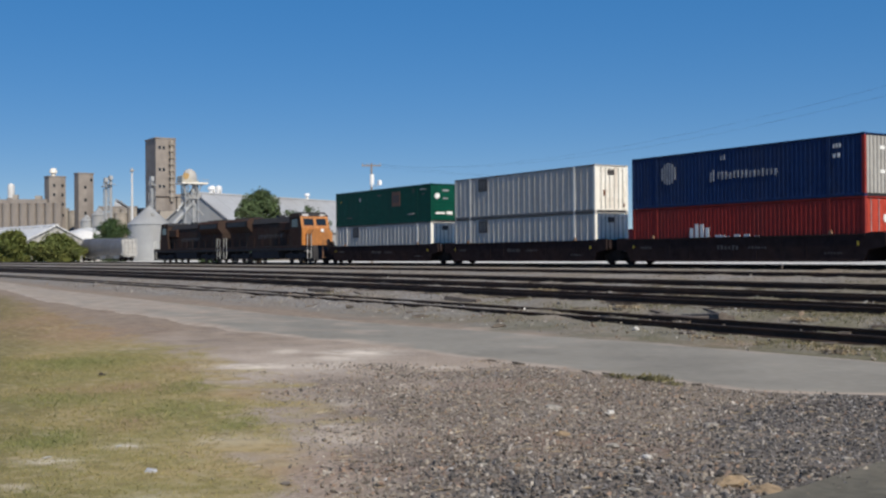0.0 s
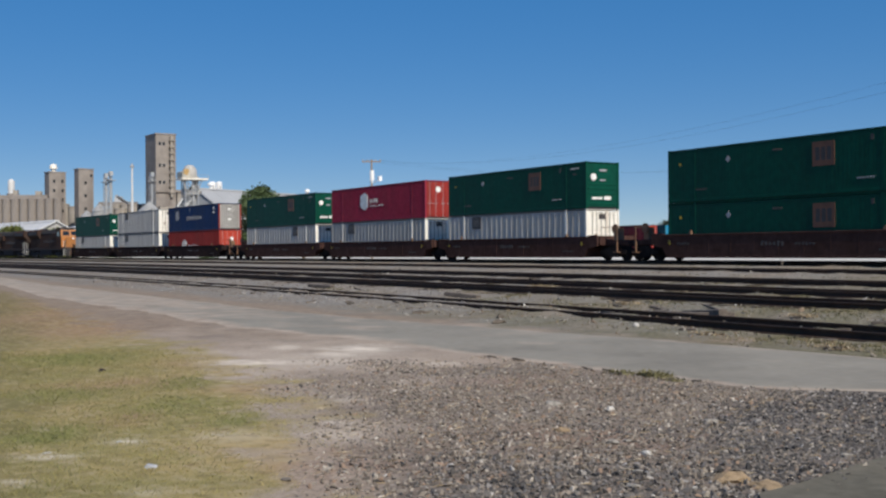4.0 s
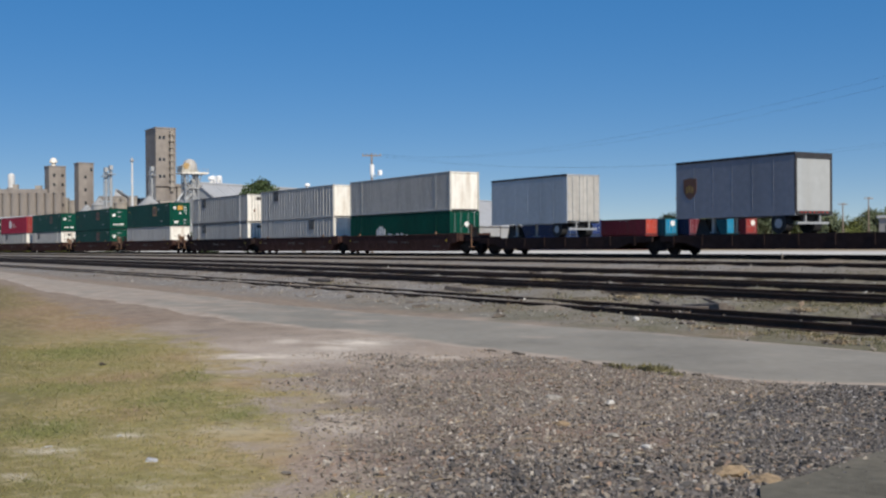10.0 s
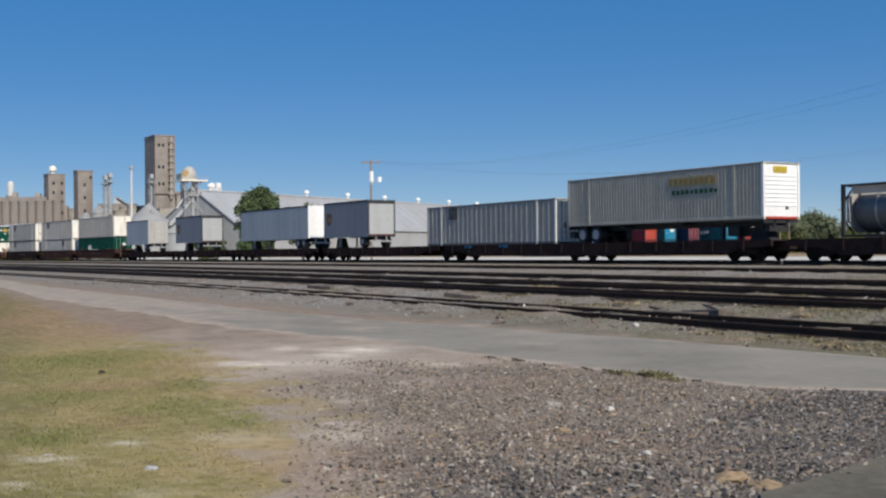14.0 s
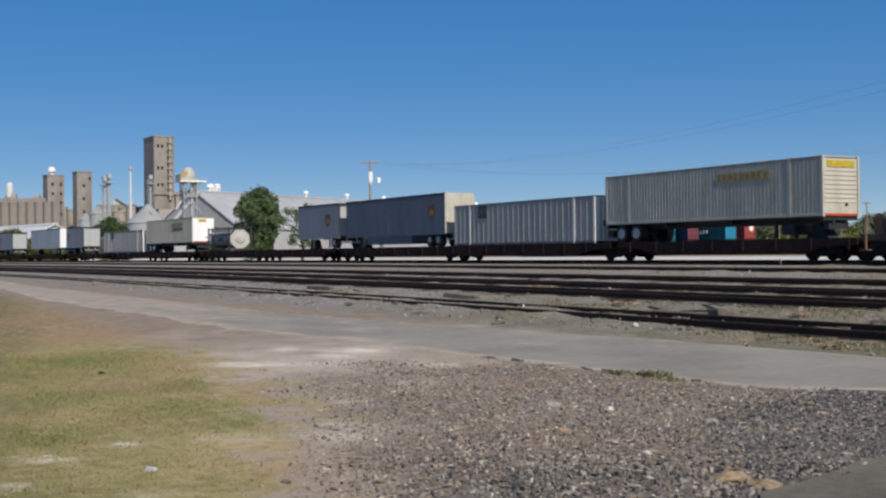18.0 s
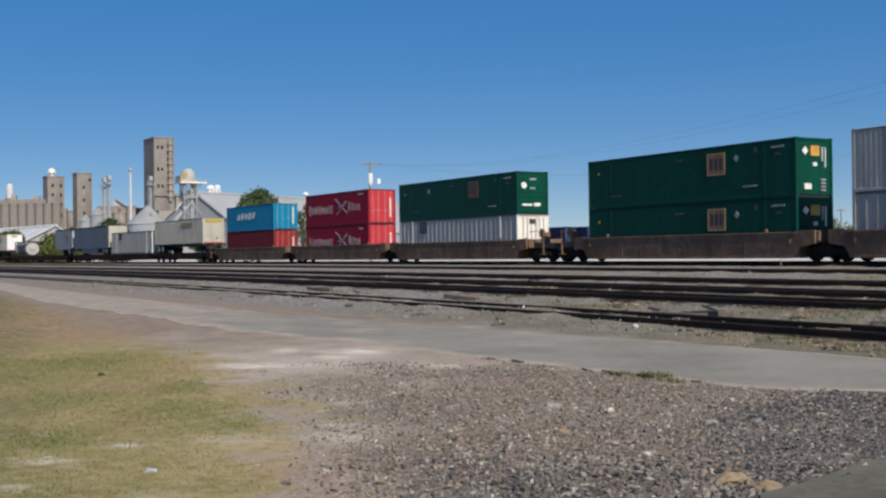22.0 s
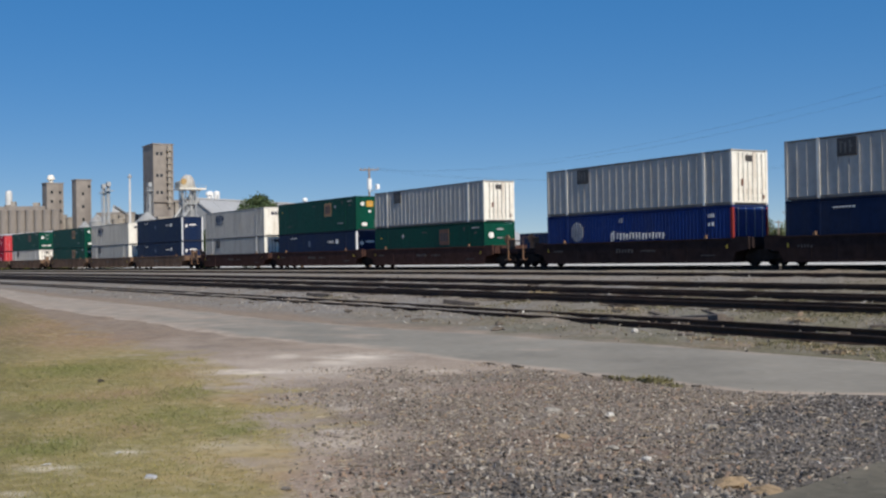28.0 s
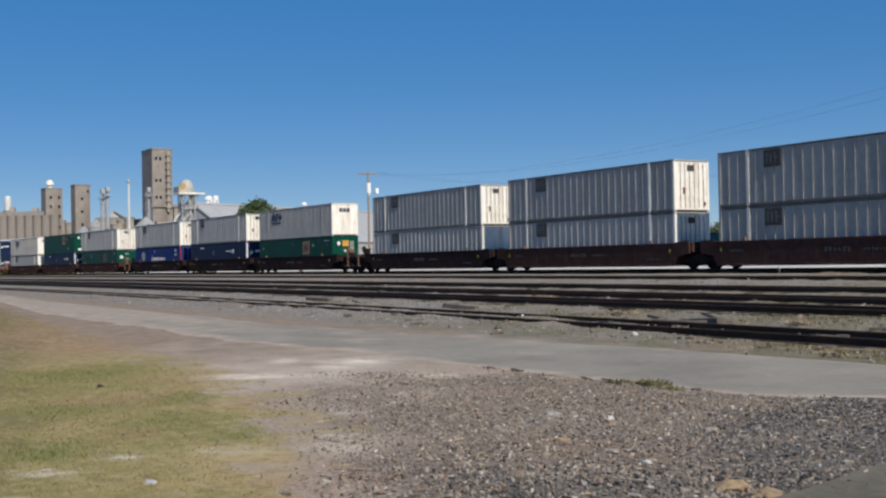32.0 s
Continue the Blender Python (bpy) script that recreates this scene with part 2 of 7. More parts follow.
def speckled(name, shades, rough=0.95, vary=0.25):
    """Loose pieces that each take one shade out of a few; shades are (share reached, colour)."""
    m = bpy.data.materials.new(name)
    m.use_nodes = True
    n, link = m.node_tree.nodes, m.node_tree.links.new
    b = n["Principled BSDF"]
    b.inputs["Roughness"].default_value, b.inputs["Specular IOR Level"].default_value = rough, 0.2
    each = n.new("ShaderNodeNewGeometry")
    ramp = n.new("ShaderNodeValToRGB")
    ramp.color_ramp.interpolation = "CONSTANT"
    e = ramp.color_ramp.elements
    while len(e) < len(shades):
        e.new(0.5)
    start = 0.0
    for k, (share, c) in zip(e, shades):
        k.position, k.color = start, (*c, 1)
        start = share
    link(each.outputs["Random Per Island"], ramp.inputs["Fac"])
    t = n.new("ShaderNodeTexNoise")
    t.inputs["Scale"].default_value, t.inputs["Detail"].default_value = 45.0, 4.0
    link(each.outputs["Position"], t.inputs["Vector"])
    r = n.new("ShaderNodeMapRange")
    r.inputs["From Min"].default_value, r.inputs["From Max"].default_value = 0.3, 0.7
    r.inputs["To Min"].default_value, r.inputs["To Max"].default_value = 1 - vary, 1 + vary
    link(t.outputs["Fac"], r.inputs["Value"])
    h = n.new("ShaderNodeHueSaturation")
    link(ramp.outputs["Color"], h.inputs["Color"])
    link(r.outputs["Result"], h.inputs["Value"])
    link(h.outputs["Color"], b.inputs["Base Color"])
    return m


def grass_material():
    """Dry blades that turn green where the lawn is green."""
    m = bpy.data.materials.new("dry_grass_blades")
    m.use_nodes = True
    n, link = m.node_tree.nodes, m.node_tree.links.new
    b = n["Principled BSDF"]
    b.inputs["Roughness"].default_value, b.inputs["Specular IOR Level"].default_value = 0.95, 0.05
    a = n.new("ShaderNodeAttribute")
    a.attribute_name = "green"
    mix = n.new("ShaderNodeMix")
    mix.data_type = "RGBA"
    mix.inputs["A"].default_value, mix.inputs["B"].default_value = (0.46, 0.37, 0.18, 1), (0.29, 0.3, 0.115, 1)
    link(a.outputs["Fac"], mix.inputs["Factor"])
    r = n.new("ShaderNodeMapRange")
    r.inputs["To Min"].default_value, r.inputs["To Max"].default_value = 0.7, 1.25
    link(n.new("ShaderNodeNewGeometry").outputs["Random Per Island"], r.inputs["Value"])
    h = n.new("ShaderNodeHueSaturation")
    link(mix.outputs["Result"], h.inputs["Color"])
    link(r.outputs["Result"], h.inputs["Value"])
    link(h.outputs["Color"], b.inputs["Base Color"])
    thin = n.new("ShaderNodeBsdfTranslucent")
    link(h.outputs["Color"], thin.inputs["Color"])
    both = n.new("ShaderNodeMixShader")
    link(b.outputs["BSDF"], both.inputs[1])
    link(thin.outputs["BSDF"], both.inputs[2])
    link(both.outputs["Shader"], n["Material Output"].inputs["Surface"])
    return m


M["stone"] = speckled("crushed_stone", [(0.16, (0.095, 0.083, 0.073)), (0.45, (0.178, 0.155, 0.133)), (0.74, (0.235, 0.205, 0.174)), (0.83, (0.25, 0.18, 0.135)), (0.97, (0.31, 0.278, 0.238)), (1.0, (0.44, 0.405, 0.36))])
M["basalt"] = speckled("dark_crushed_stone", [(0.3, (0.045, 0.044, 0.045)), (0.6, (0.09, 0.085, 0.083)), (0.84, (0.15, 0.14, 0.134)), (0.96, (0.225, 0.21, 0.2)), (1.0, (0.36, 0.345, 0.33))])
M["straw"] = speckled("dry_straw", [(0.5, (0.3, 0.23, 0.14)), (0.8, (0.17, 0.13, 0.09)), (1.0, (0.42, 0.36, 0.26))])
M["ballast"] = speckled("dusty_ballast", [(0.3, (0.16, 0.145, 0.13)), (0.6, (0.24, 0.215, 0.19)), (0.8, (0.2, 0.15, 0.11)), (0.95, (0.34, 0.31, 0.28)), (1.0, (0.48, 0.46, 0.43))])
M["verge"] = speckled("dry_olive_weeds", [(0.4, (0.1, 0.097, 0.05)), (0.7, (0.16, 0.145, 0.08)), (0.9, (0.2, 0.165, 0.1)), (1.0, (0.26, 0.23, 0.15))])
M["blade"] = grass_material()


# ---- mesh building ----
class Geo:
    """A heap of vertices and faces that becomes one mesh."""
    def __init__(self):
        self.v, self.f = [], []

    def add(self, verts, faces):
        k = len(self.v)
        self.v += [tuple(p) for p in verts]
        self.f += [tuple(i + k for i in f) for f in faces]
        return self

    def box(self, x0, x1, y0, y1, z0, z1, m=None):
        p = [Vector((x, y, z)) for x in (x0, x1) for y in (y0, y1) for z in (z0, z1)]
        if m:
            p = [m @ q for q in p]
        return self.add(p, [(0, 1, 3, 2), (4, 6, 7, 5), (0, 4, 5, 1), (2, 3, 7, 6), (0, 2, 6, 4), (1, 5, 7, 3)])

    def chamfer_box(self, x0, x1, y0, y1, z0, z1, c=0.02):
        """A box with all its long edges along x cut off."""
        prof = [(y0 + c, z0), (y1 - c, z0), (y1, z0 + c), (y1, z1 - c), (y1 - c, z1), (y0 + c, z1), (y0, z1 - c), (y0, z0 + c)]
        return self.prism(prof, x0, x1)

    def prism(self, prof, a, b, axis="x"):
        """A closed outline drawn out from a to b. Outline in (y, z) for x, (x, z) for y, (x, y) for z."""
        at = {"x": lambda p, s: (s, p[0], p[1]), "y": lambda p, s: (p[0], s, p[1]), "z": lambda p, s: (p[0], p[1], s)}[axis]
        n = len(prof)
        vs = [at(p, a) for p in prof] + [at(p, b) for p in prof]
        fs = [(i, (i + 1) % n, n + (i + 1) % n, n + i) for i in range(n)]
        return self.add(vs, fs + [tuple(range(n))[::-1], tuple(range(n, 2 * n))])

    def cyl(self, p0, p1, r0, r1=None, n=12, caps=True):
        p0, p1 = Vector(p0), Vector(p1)
        r1 = r0 if r1 is None else r1
        q = (p1 - p0).to_track_quat("Z", "Y").to_matrix()
        ring = [(math.cos(2 * math.pi * i / n), math.sin(2 * math.pi * i / n)) for i in range(n)]
        vs = [p0 + q @ Vector((c * r0, s * r0, 0)) for c, s in ring] + [p1 + q @ Vector((c * r1, s * r1, 0)) for c, s in ring]
        fs = [(i, (i + 1) % n, n + (i + 1) % n, n + i) for i in range(n)]
        if caps:
            fs += [tuple(range(n))[::-1], tuple(range(n, 2 * n))]
        return self.add(vs, fs)

    def lathe(self, centre, prof, n=16):
        """Rings (radius, height) stacked up over centre."""
        c = Vector(centre)
        vs = [c + Vector((r * math.cos(2 * math.pi * i / n), r * math.sin(2 * math.pi * i / n), z)) for r, z in prof for i in range(n)]
        fs = [(k * n + i, k * n + (i + 1) % n, (k + 1) * n + (i + 1) % n, (k + 1) * n + i) for k in range(len(prof) - 1) for i in range(n)]
        return self.add(vs, fs + [tuple(range(n))[::-1], tuple(range((len(prof) - 1) * n, len(prof) * n))])

    def mesh(self, name, mat, smooth=False):
        me = bpy.data.meshes.new(name)
        me.from_pydata([tuple(p) for p in self.v], [], self.f)
        me.validate()
        bm = bmesh.new()
        bm.from_mesh(me)
        bmesh.ops.recalc_face_normals(bm, faces=bm.faces)
        bm.to_mesh(me)
        bm.free()
        me.materials.append(mat)
        if smooth:
            me.shade_smooth()
            me.set_sharp_from_angle(angle=radians(40))
        return me


def part(name, geo, mat, parent=None, label="", smooth=False, at=None):
    """One mesh object, under a thing or a part."""
    me = geo if isinstance(geo, bpy.types.Mesh) else geo.mesh(name, M[mat] if isinstance(mat, str) else mat, smooth)
    ob = new(name, me)
    if parent:
        ob.parent = parent
    if at is not None:
        ob.matrix_basis = at
    if label:
        tagged(ob, label)
    return ob


def thing(name, label, category, m=None, group="", kind=""):
    ob = new(name)
    ob.empty_display_size = 0.3
    if m is not None:
        ob.matrix_basis = m
    return tagged(ob, label, category, group, kind)

# ---- plan: the tracks bend towards the road far down the line ----
RAIL_TOP = 1.086                 # main line
MAIN = 43.2                      # its middle
GAUGE = 1.505                    # between the middles of the rail heads


def bend(x):
    q = min(max(x, -900.0) + 40.0, 0.0)
    k = max(q, -260.0)
    y = -2.764e-4 * k * k + 0.1084e-6 * k ** 3
    return y + (q - k) * (-2 * 2.764e-4 * k + 3 * 0.1084e-6 * k * k) * (1 if q < k else 0)


def bend_angle(x):
    return math.degrees(math.atan2(bend(x + 1.0) - bend(x - 1.0), 2.0))


# middle of each track, height of its rail heads
TRACKS = [(17.55, 0.15), (21.85, 0.415), (25.9, 0.475), (30.05, 0.61), (37.9, 0.80), (MAIN, RAIL_TOP)]
LEVELS = [(-1e4, 0.0), (9.0, 0.0), (14.6, 0.0), (16.3, 0.06), (18.9, 0.065), (20.4, 0.23), (23.2, 0.24), (24.5, 0.3), (27.2, 0.32),
          (28.8, 0.43), (31.3, 0.47), (36.3, 0.64), (39.4, 0.66), (41.4, 0.84), (45.2, 0.9), (48.0, 0.82), (1e4, 0.8)]


def level(w):
    for (a, za), (b, zb) in zip(LEVELS, LEVELS[1:]):
        if w <= b:
            return za + (zb - za) * (w - a) / (b - a)
    return LEVELS[-1][1]


def clear(x, w):
    """The nearest track is dug free towards the crossing."""
    return 0.085 * min(1.0, max(0.0, (x + 24.0) / 7.0)) * min(1.0, max(0.0, min(w - 15.3, 19.8 - w)))


def spaced(*runs):
    out = []
    for a, b, step in runs:
        k = max(1, round((b - a) / step))
        out += [a + (b - a) * i / k for i in range(k)]
    return out + [runs[-1][1]]


GRASS_EDGE = [(-2.0, -1.0), (-7.1, 2.8), (-8.7, 3.5), (-10.9, 4.4), (-15.6, 5.4), (-18.8, 5.8), (-21.9, 5.9), (-31.3, 6.5), (-52.0, 7.9), (-90.0, 9.0), (-900.0, 9.0)]


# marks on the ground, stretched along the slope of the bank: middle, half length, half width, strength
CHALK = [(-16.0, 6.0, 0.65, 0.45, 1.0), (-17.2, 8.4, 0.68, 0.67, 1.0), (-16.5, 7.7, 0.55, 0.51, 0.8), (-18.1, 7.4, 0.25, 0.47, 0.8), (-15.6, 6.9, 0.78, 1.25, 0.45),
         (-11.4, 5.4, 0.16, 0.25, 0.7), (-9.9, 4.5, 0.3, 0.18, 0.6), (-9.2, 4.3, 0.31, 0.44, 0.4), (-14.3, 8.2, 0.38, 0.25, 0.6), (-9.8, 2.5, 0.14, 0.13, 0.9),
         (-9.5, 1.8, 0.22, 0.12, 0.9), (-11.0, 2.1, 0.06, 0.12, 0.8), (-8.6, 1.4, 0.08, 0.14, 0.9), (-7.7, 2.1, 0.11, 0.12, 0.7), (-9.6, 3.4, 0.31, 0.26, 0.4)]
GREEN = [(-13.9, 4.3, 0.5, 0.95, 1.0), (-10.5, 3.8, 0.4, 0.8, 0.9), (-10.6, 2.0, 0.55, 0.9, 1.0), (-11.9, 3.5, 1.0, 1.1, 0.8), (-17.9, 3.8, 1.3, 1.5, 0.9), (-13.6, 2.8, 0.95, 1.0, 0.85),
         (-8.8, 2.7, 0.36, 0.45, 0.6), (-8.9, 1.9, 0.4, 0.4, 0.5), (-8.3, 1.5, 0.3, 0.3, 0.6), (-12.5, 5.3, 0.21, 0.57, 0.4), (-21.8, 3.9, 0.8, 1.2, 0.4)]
RUSTY = [(-25.3, 6.2, 1.2, 2.9, 0.9), (-30.5, 5.4, 1.1, 4.1, 0.6), (-14.3, 3.5, 0.82, 0.6, 0.8), (-11.3, 2.9, 0.24, 0.5, 0.7), (-16.3, 5.2, 0.78, 0.8, 0.5), (-7.9, 3.5, 0.39, 1.0, 0.8),
         (-8.3, 4.1, 0.28, 0.53, 0.4), (-7.1, 4.3, 0.13, 0.38, 0.8), (-8.5, 6.0, 0.24, 0.23, 0.9), (-15.0, 14.8, 1.0, 0.9, 0.8), (-12.8, 4.8, 0.42, 0.58, 0.5)]


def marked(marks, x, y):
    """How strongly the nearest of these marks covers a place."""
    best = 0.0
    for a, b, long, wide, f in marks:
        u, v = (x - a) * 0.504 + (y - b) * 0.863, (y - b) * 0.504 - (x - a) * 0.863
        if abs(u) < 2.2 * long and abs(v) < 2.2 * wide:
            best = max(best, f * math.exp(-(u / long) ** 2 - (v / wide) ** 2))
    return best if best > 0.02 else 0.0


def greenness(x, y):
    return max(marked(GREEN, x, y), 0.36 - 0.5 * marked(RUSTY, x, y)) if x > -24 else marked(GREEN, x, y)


def darkness(x, y):
    """Where the gravel is darker, by the asphalt apron."""
    across, away = 0.504 * x + 0.863 * y, 0.504 * y - 0.863 * x
    low = 0.7 * min(1.0, max(0.0, (9.5 - away) / 1.3)) * min(1.0, max(0.0, (across + 0.11 * away) / 0.9))
    return max(low, min(1.0, max(0.0, (across - 0.1 * away) / 1.6)) * min(1.0, max(0.0, (11.2 + 22.0 * max(0.0, across / max(away, 1.0) - 0.2) - away) / 1.6)))


def grass_depth(x, y):
    """How far a place lies inside the lawn, in metres, negative outside."""
    for (xa, ya), (xb, yb) in zip(GRASS_EDGE, GRASS_EDGE[1:]):
        if xb <= x <= xa:
            return (ya + (yb - ya) * (x - xa) / (xb - xa) - y) * 0.8
    return -5.0


def build_ground():
    xs = spaced((-3000, -900, 300), (-900, -320, 40), (-320, -120, 8), (-120, -45, 2), (-45, -20, 0.35), (-20, -5, 0.16), (-5, 2, 0.35), (2, 40, 3), (40, 200, 20), (200, 900, 100), (900, 3000, 300))
    ws = spaced((-2000, -400, 200), (-400, -40, 40), (-40, -4, 4), (-4, 0.6, 0.3), (0.6, 9.0, 0.16), (9.0, 14.6, 0.3), (14.6, 48, 0.5), (48, 80, 4), (80, 200, 20), (200, 700, 50), (700, 4000, 300))
    verts, faces, lawn, chalk, green, rust, dark_zone = [], [], [], [], [], [], []
    for x in xs:
        for w in ws:
            fade = 1.0 if 0 <= w <= 60 else max(0.0, 1 - (w - 60) / 640) if w > 60 else max(0.0, 1 + w / 640)
            y = w + bend(x) * fade
            near = -60 < x < 5 and -4 < w < 42
            lump = 0.03 * noise.noise(Vector((x * 0.5, y * 0.5, 0))) + 0.012 * noise.noise(Vector((x * 1.7, y * 1.7, 3))) if near else 0.0
            if near and 14.4 < w < 42:
                lump += (0.1 if w < 19.5 else 0.06) * noise.noise(Vector((x * 0.8, w * 0.9, 6))) + 0.035 * noise.noise(Vector((x * 2.1, w * 2.3, 2)))
            if 8.8 < w < 14.2:
                lump *= 0.15
            verts.append((x, y, level(w) + lump - clear(x, w)))
            g = grass_depth(x, w)
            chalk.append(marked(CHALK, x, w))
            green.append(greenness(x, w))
            rust.append(marked(RUSTY, x, w))
            dark_zone.append(darkness(x, w))
            lawn.append(max(0.0, min(1.0, 0.5 + g / 2.4)))
    n = len(ws)
    for i in range(len(xs) - 1):
        for j in range(n - 1):
            faces.append((i * n + j, (i + 1) * n + j, (i + 1) * n + j + 1, i * n + j + 1))
    me = bpy.data.meshes.new("ground")
    me.from_pydata(verts, [], faces)
    for name, values in (("lawn", lawn), ("chalk", chalk), ("green", green), ("rust", rust), ("dark_zone", dark_zone)):
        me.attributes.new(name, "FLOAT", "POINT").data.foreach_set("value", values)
    me.shade_smooth()
    me.materials.append(ground_material())
    tagged(new("ground", me), "dry trackside ground of dirt, gravel and sparse grass", "ground", kind="structure")


def ground_material():
    m = bpy.data.materials.new("trackside_ground")
    m.use_nodes = True
    nt = m.node_tree
    n, link = nt.nodes, nt.links.new
    b = n["Principled BSDF"]
    b.inputs["Roughness"].default_value = 0.95
    b.inputs["Specular IOR Level"].default_value = 0.15
    pos = n.new("ShaderNodeNewGeometry").outputs["Position"]

    def tex(scale, detail=5.0):
        t = n.new("ShaderNodeTexNoise")
        t.inputs["Scale"].default_value, t.inputs["Detail"].default_value = scale, detail
        link(pos, t.inputs["Vector"])
        return t.outputs["Fac"]

    def ramp(fac, *stops):
        r = n.new("ShaderNodeValToRGB")
        e = r.color_ramp.elements
        while len(e) < len(stops):
            e.new(0.5)
        for k, (p, c) in zip(e, stops):
            k.position, k.color = p, (*c, 1)
        link(fac, r.inputs["Fac"])
        return r.outputs["Color"]

    def mix(fac, a, c):
        k = n.new("ShaderNodeMix")
        k.data_type = "RGBA"
        link(fac, k.inputs["Factor"])
        link(a, k.inputs["A"])
        link(c, k.inputs["B"])
        return k.outputs["Result"]

    def grey(fac, lo, hi, a=0.0, c=1.0):
        r = n.new("ShaderNodeMapRange")
        r.inputs["From Min"].default_value, r.inputs["From Max"].default_value = lo, hi
        r.inputs["To Min"].default_value, r.inputs["To Max"].default_value = a, c
        link(fac, r.inputs["Value"])
        return r.outputs["Result"]

    def maths(op, a, c):
        k = n.new("ShaderNodeMath")
        k.operation = op
        for s, v in zip(k.inputs, (a, c)):
            if isinstance(v, float):
                s.default_value = v
            else:
                link(v, s)
        return k.outputs["Value"]

    sep = n.new("ShaderNodeSeparateXYZ")
    link(pos, sep.inputs["Vector"])
    x, y = sep.outputs["X"], sep.outputs["Y"]
    stones = n.new("ShaderNodeTexVoronoi")
    stones.inputs["Scale"].default_value = 34.0
    link(pos, stones.inputs["Vector"])
    dirt = ramp(tex(0.7), (0.3, (0.26, 0.205, 0.16)), (0.5, (0.37, 0.3, 0.24)), (0.72, (0.5, 0.42, 0.345)))
    grit = ramp(stones.outputs["Color"], (0.0, (0.17, 0.135, 0.11)), (0.5, (0.33, 0.27, 0.22)), (1.0, (0.5, 0.43, 0.36)))
    dirt = mix(grey(tex(1.1, 6.0), 0.35, 0.7, 0.15, 0.8), dirt, grit)
    dry = ramp(tex(3.0, 8.0), (0.3, (0.145, 0.11, 0.08)), (0.7, (0.31, 0.24, 0.178)))
    dirt = mix(maths("MULTIPLY", grey(maths("ADD", x, grey(tex(0.4, 6.0), 0.3, 0.7, -4.0, 4.0)), -18.5, -25.0), 0.75), dirt, dry)
    gravel = ramp(stones.outputs["Color"], (0.0, (0.08, 0.068, 0.058)), (0.35, (0.17, 0.142, 0.118)), (0.6, (0.22, 0.168, 0.13)), (0.8, (0.24, 0.21, 0.18)), (1.0, (0.4, 0.355, 0.305)))
    gravel = mix(grey(tex(0.55, 7.0), 0.5, 0.72, 0.0, 0.75), gravel, ramp(stones.outputs["Color"], (0.0, (0.12, 0.075, 0.055)), (0.5, (0.24, 0.15, 0.105)), (1.0, (0.36, 0.26, 0.2))))
    gravel = mix(grey(tex(0.8, 7.0), 0.42, 0.3, 0.0, 0.7), gravel, ramp(stones.outputs["Color"], (0.0, (0.06, 0.055, 0.052)), (1.0, (0.24, 0.22, 0.2))))
    ballast = mix(grey(tex(0.35, 6.0), 0.4, 0.62), ramp(tex(7.0, 8.0), (0.3, (0.14, 0.128, 0.116)), (0.7, (0.315, 0.296, 0.27))), ramp(tex(5.0, 8.0), (0.3, (0.135, 0.112, 0.09)), (0.7, (0.29, 0.248, 0.2))))
    grass = ramp(tex(0.45, 8.0), (0.36, (0.44, 0.32, 0.165)), (0.5, (0.36, 0.28, 0.13)), (0.64, (0.26, 0.23, 0.09)))
    grass = mix(maths("MULTIPLY", grey(x, -18.0, -27.0), 0.9), grass, ramp(tex(0.6, 8.0), (0.35, (0.16, 0.105, 0.06)), (0.65, (0.29, 0.19, 0.105))))
    grass = mix(grey(tex(2.4, 8.0), 0.48, 0.34, 0.0, 0.45), grass, ramp(tex(9.0), (0.3, (0.15, 0.125, 0.06)), (0.7, (0.22, 0.18, 0.085))))
    grass = mix(grey(tex(3.5, 8.0), 0.5, 0.75, 0.0, 0.6), grass, ramp(tex(20.0), (0.3, (0.38, 0.3, 0.2)), (0.7, (0.46, 0.38, 0.27))))
    thatch = maths("ADD", maths("ADD", y, maths("MULTIPLY", x, 0.17)), grey(tex(0.7, 6.0), 0.3, 0.7, -0.5, 0.5))
    grass = mix(maths("MULTIPLY", grey(thatch, 0.45, -0.3), 0.85), grass, ramp(tex(5.0, 8.0), (0.3, (0.105, 0.088, 0.036)), (0.7, (0.19, 0.155, 0.068))))
    patch = tex(5.5, 9.0)
    grass = mix(grey(patch, 0.52, 0.62, 0.0, 0.7), grass, ramp(tex(14.0), (0.3, (0.36, 0.28, 0.17)), (0.7, (0.5, 0.41, 0.27))))
    grass = mix(grey(patch, 0.47, 0.37, 0.0, 0.65), grass, ramp(tex(14.0), (0.3, (0.16, 0.12, 0.065)), (0.7, (0.24, 0.18, 0.09))))
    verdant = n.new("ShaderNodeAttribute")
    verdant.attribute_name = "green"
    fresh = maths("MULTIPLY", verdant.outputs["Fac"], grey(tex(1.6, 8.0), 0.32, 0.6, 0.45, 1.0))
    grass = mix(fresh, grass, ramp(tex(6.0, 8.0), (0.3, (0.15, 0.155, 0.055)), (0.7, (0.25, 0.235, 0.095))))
    brown = n.new("ShaderNodeAttribute")
    brown.attribute_name = "rust"
    rusty = maths("MULTIPLY", brown.outputs["Fac"], grey(tex(1.9, 8.0), 0.32, 0.6, 0.2, 1.0))
    grass = mix(rusty, grass, ramp(tex(4.0, 8.0), (0.3, (0.24, 0.155, 0.085)), (0.7, (0.42, 0.28, 0.16))))
    pale = ramp(tex(0.2), (0.3, (0.5, 0.48, 0.44)), (0.7, (0.62, 0.6, 0.56)))
    # gravel apron before the road, fading into bare dirt
    apron = maths("ADD", maths("ADD", grey(x, -15.5, -10.5), 0.0), grey(tex(0.5), 0.3, 0.7, -0.5, 0.5))
    base = mix(grey(apron, 0.2, 0.8), dirt, gravel)
    # darker gravel round the asphalt apron
    dark_zone = n.new("ShaderNodeAttribute")
    dark_zone.attribute_name = "dark_zone"
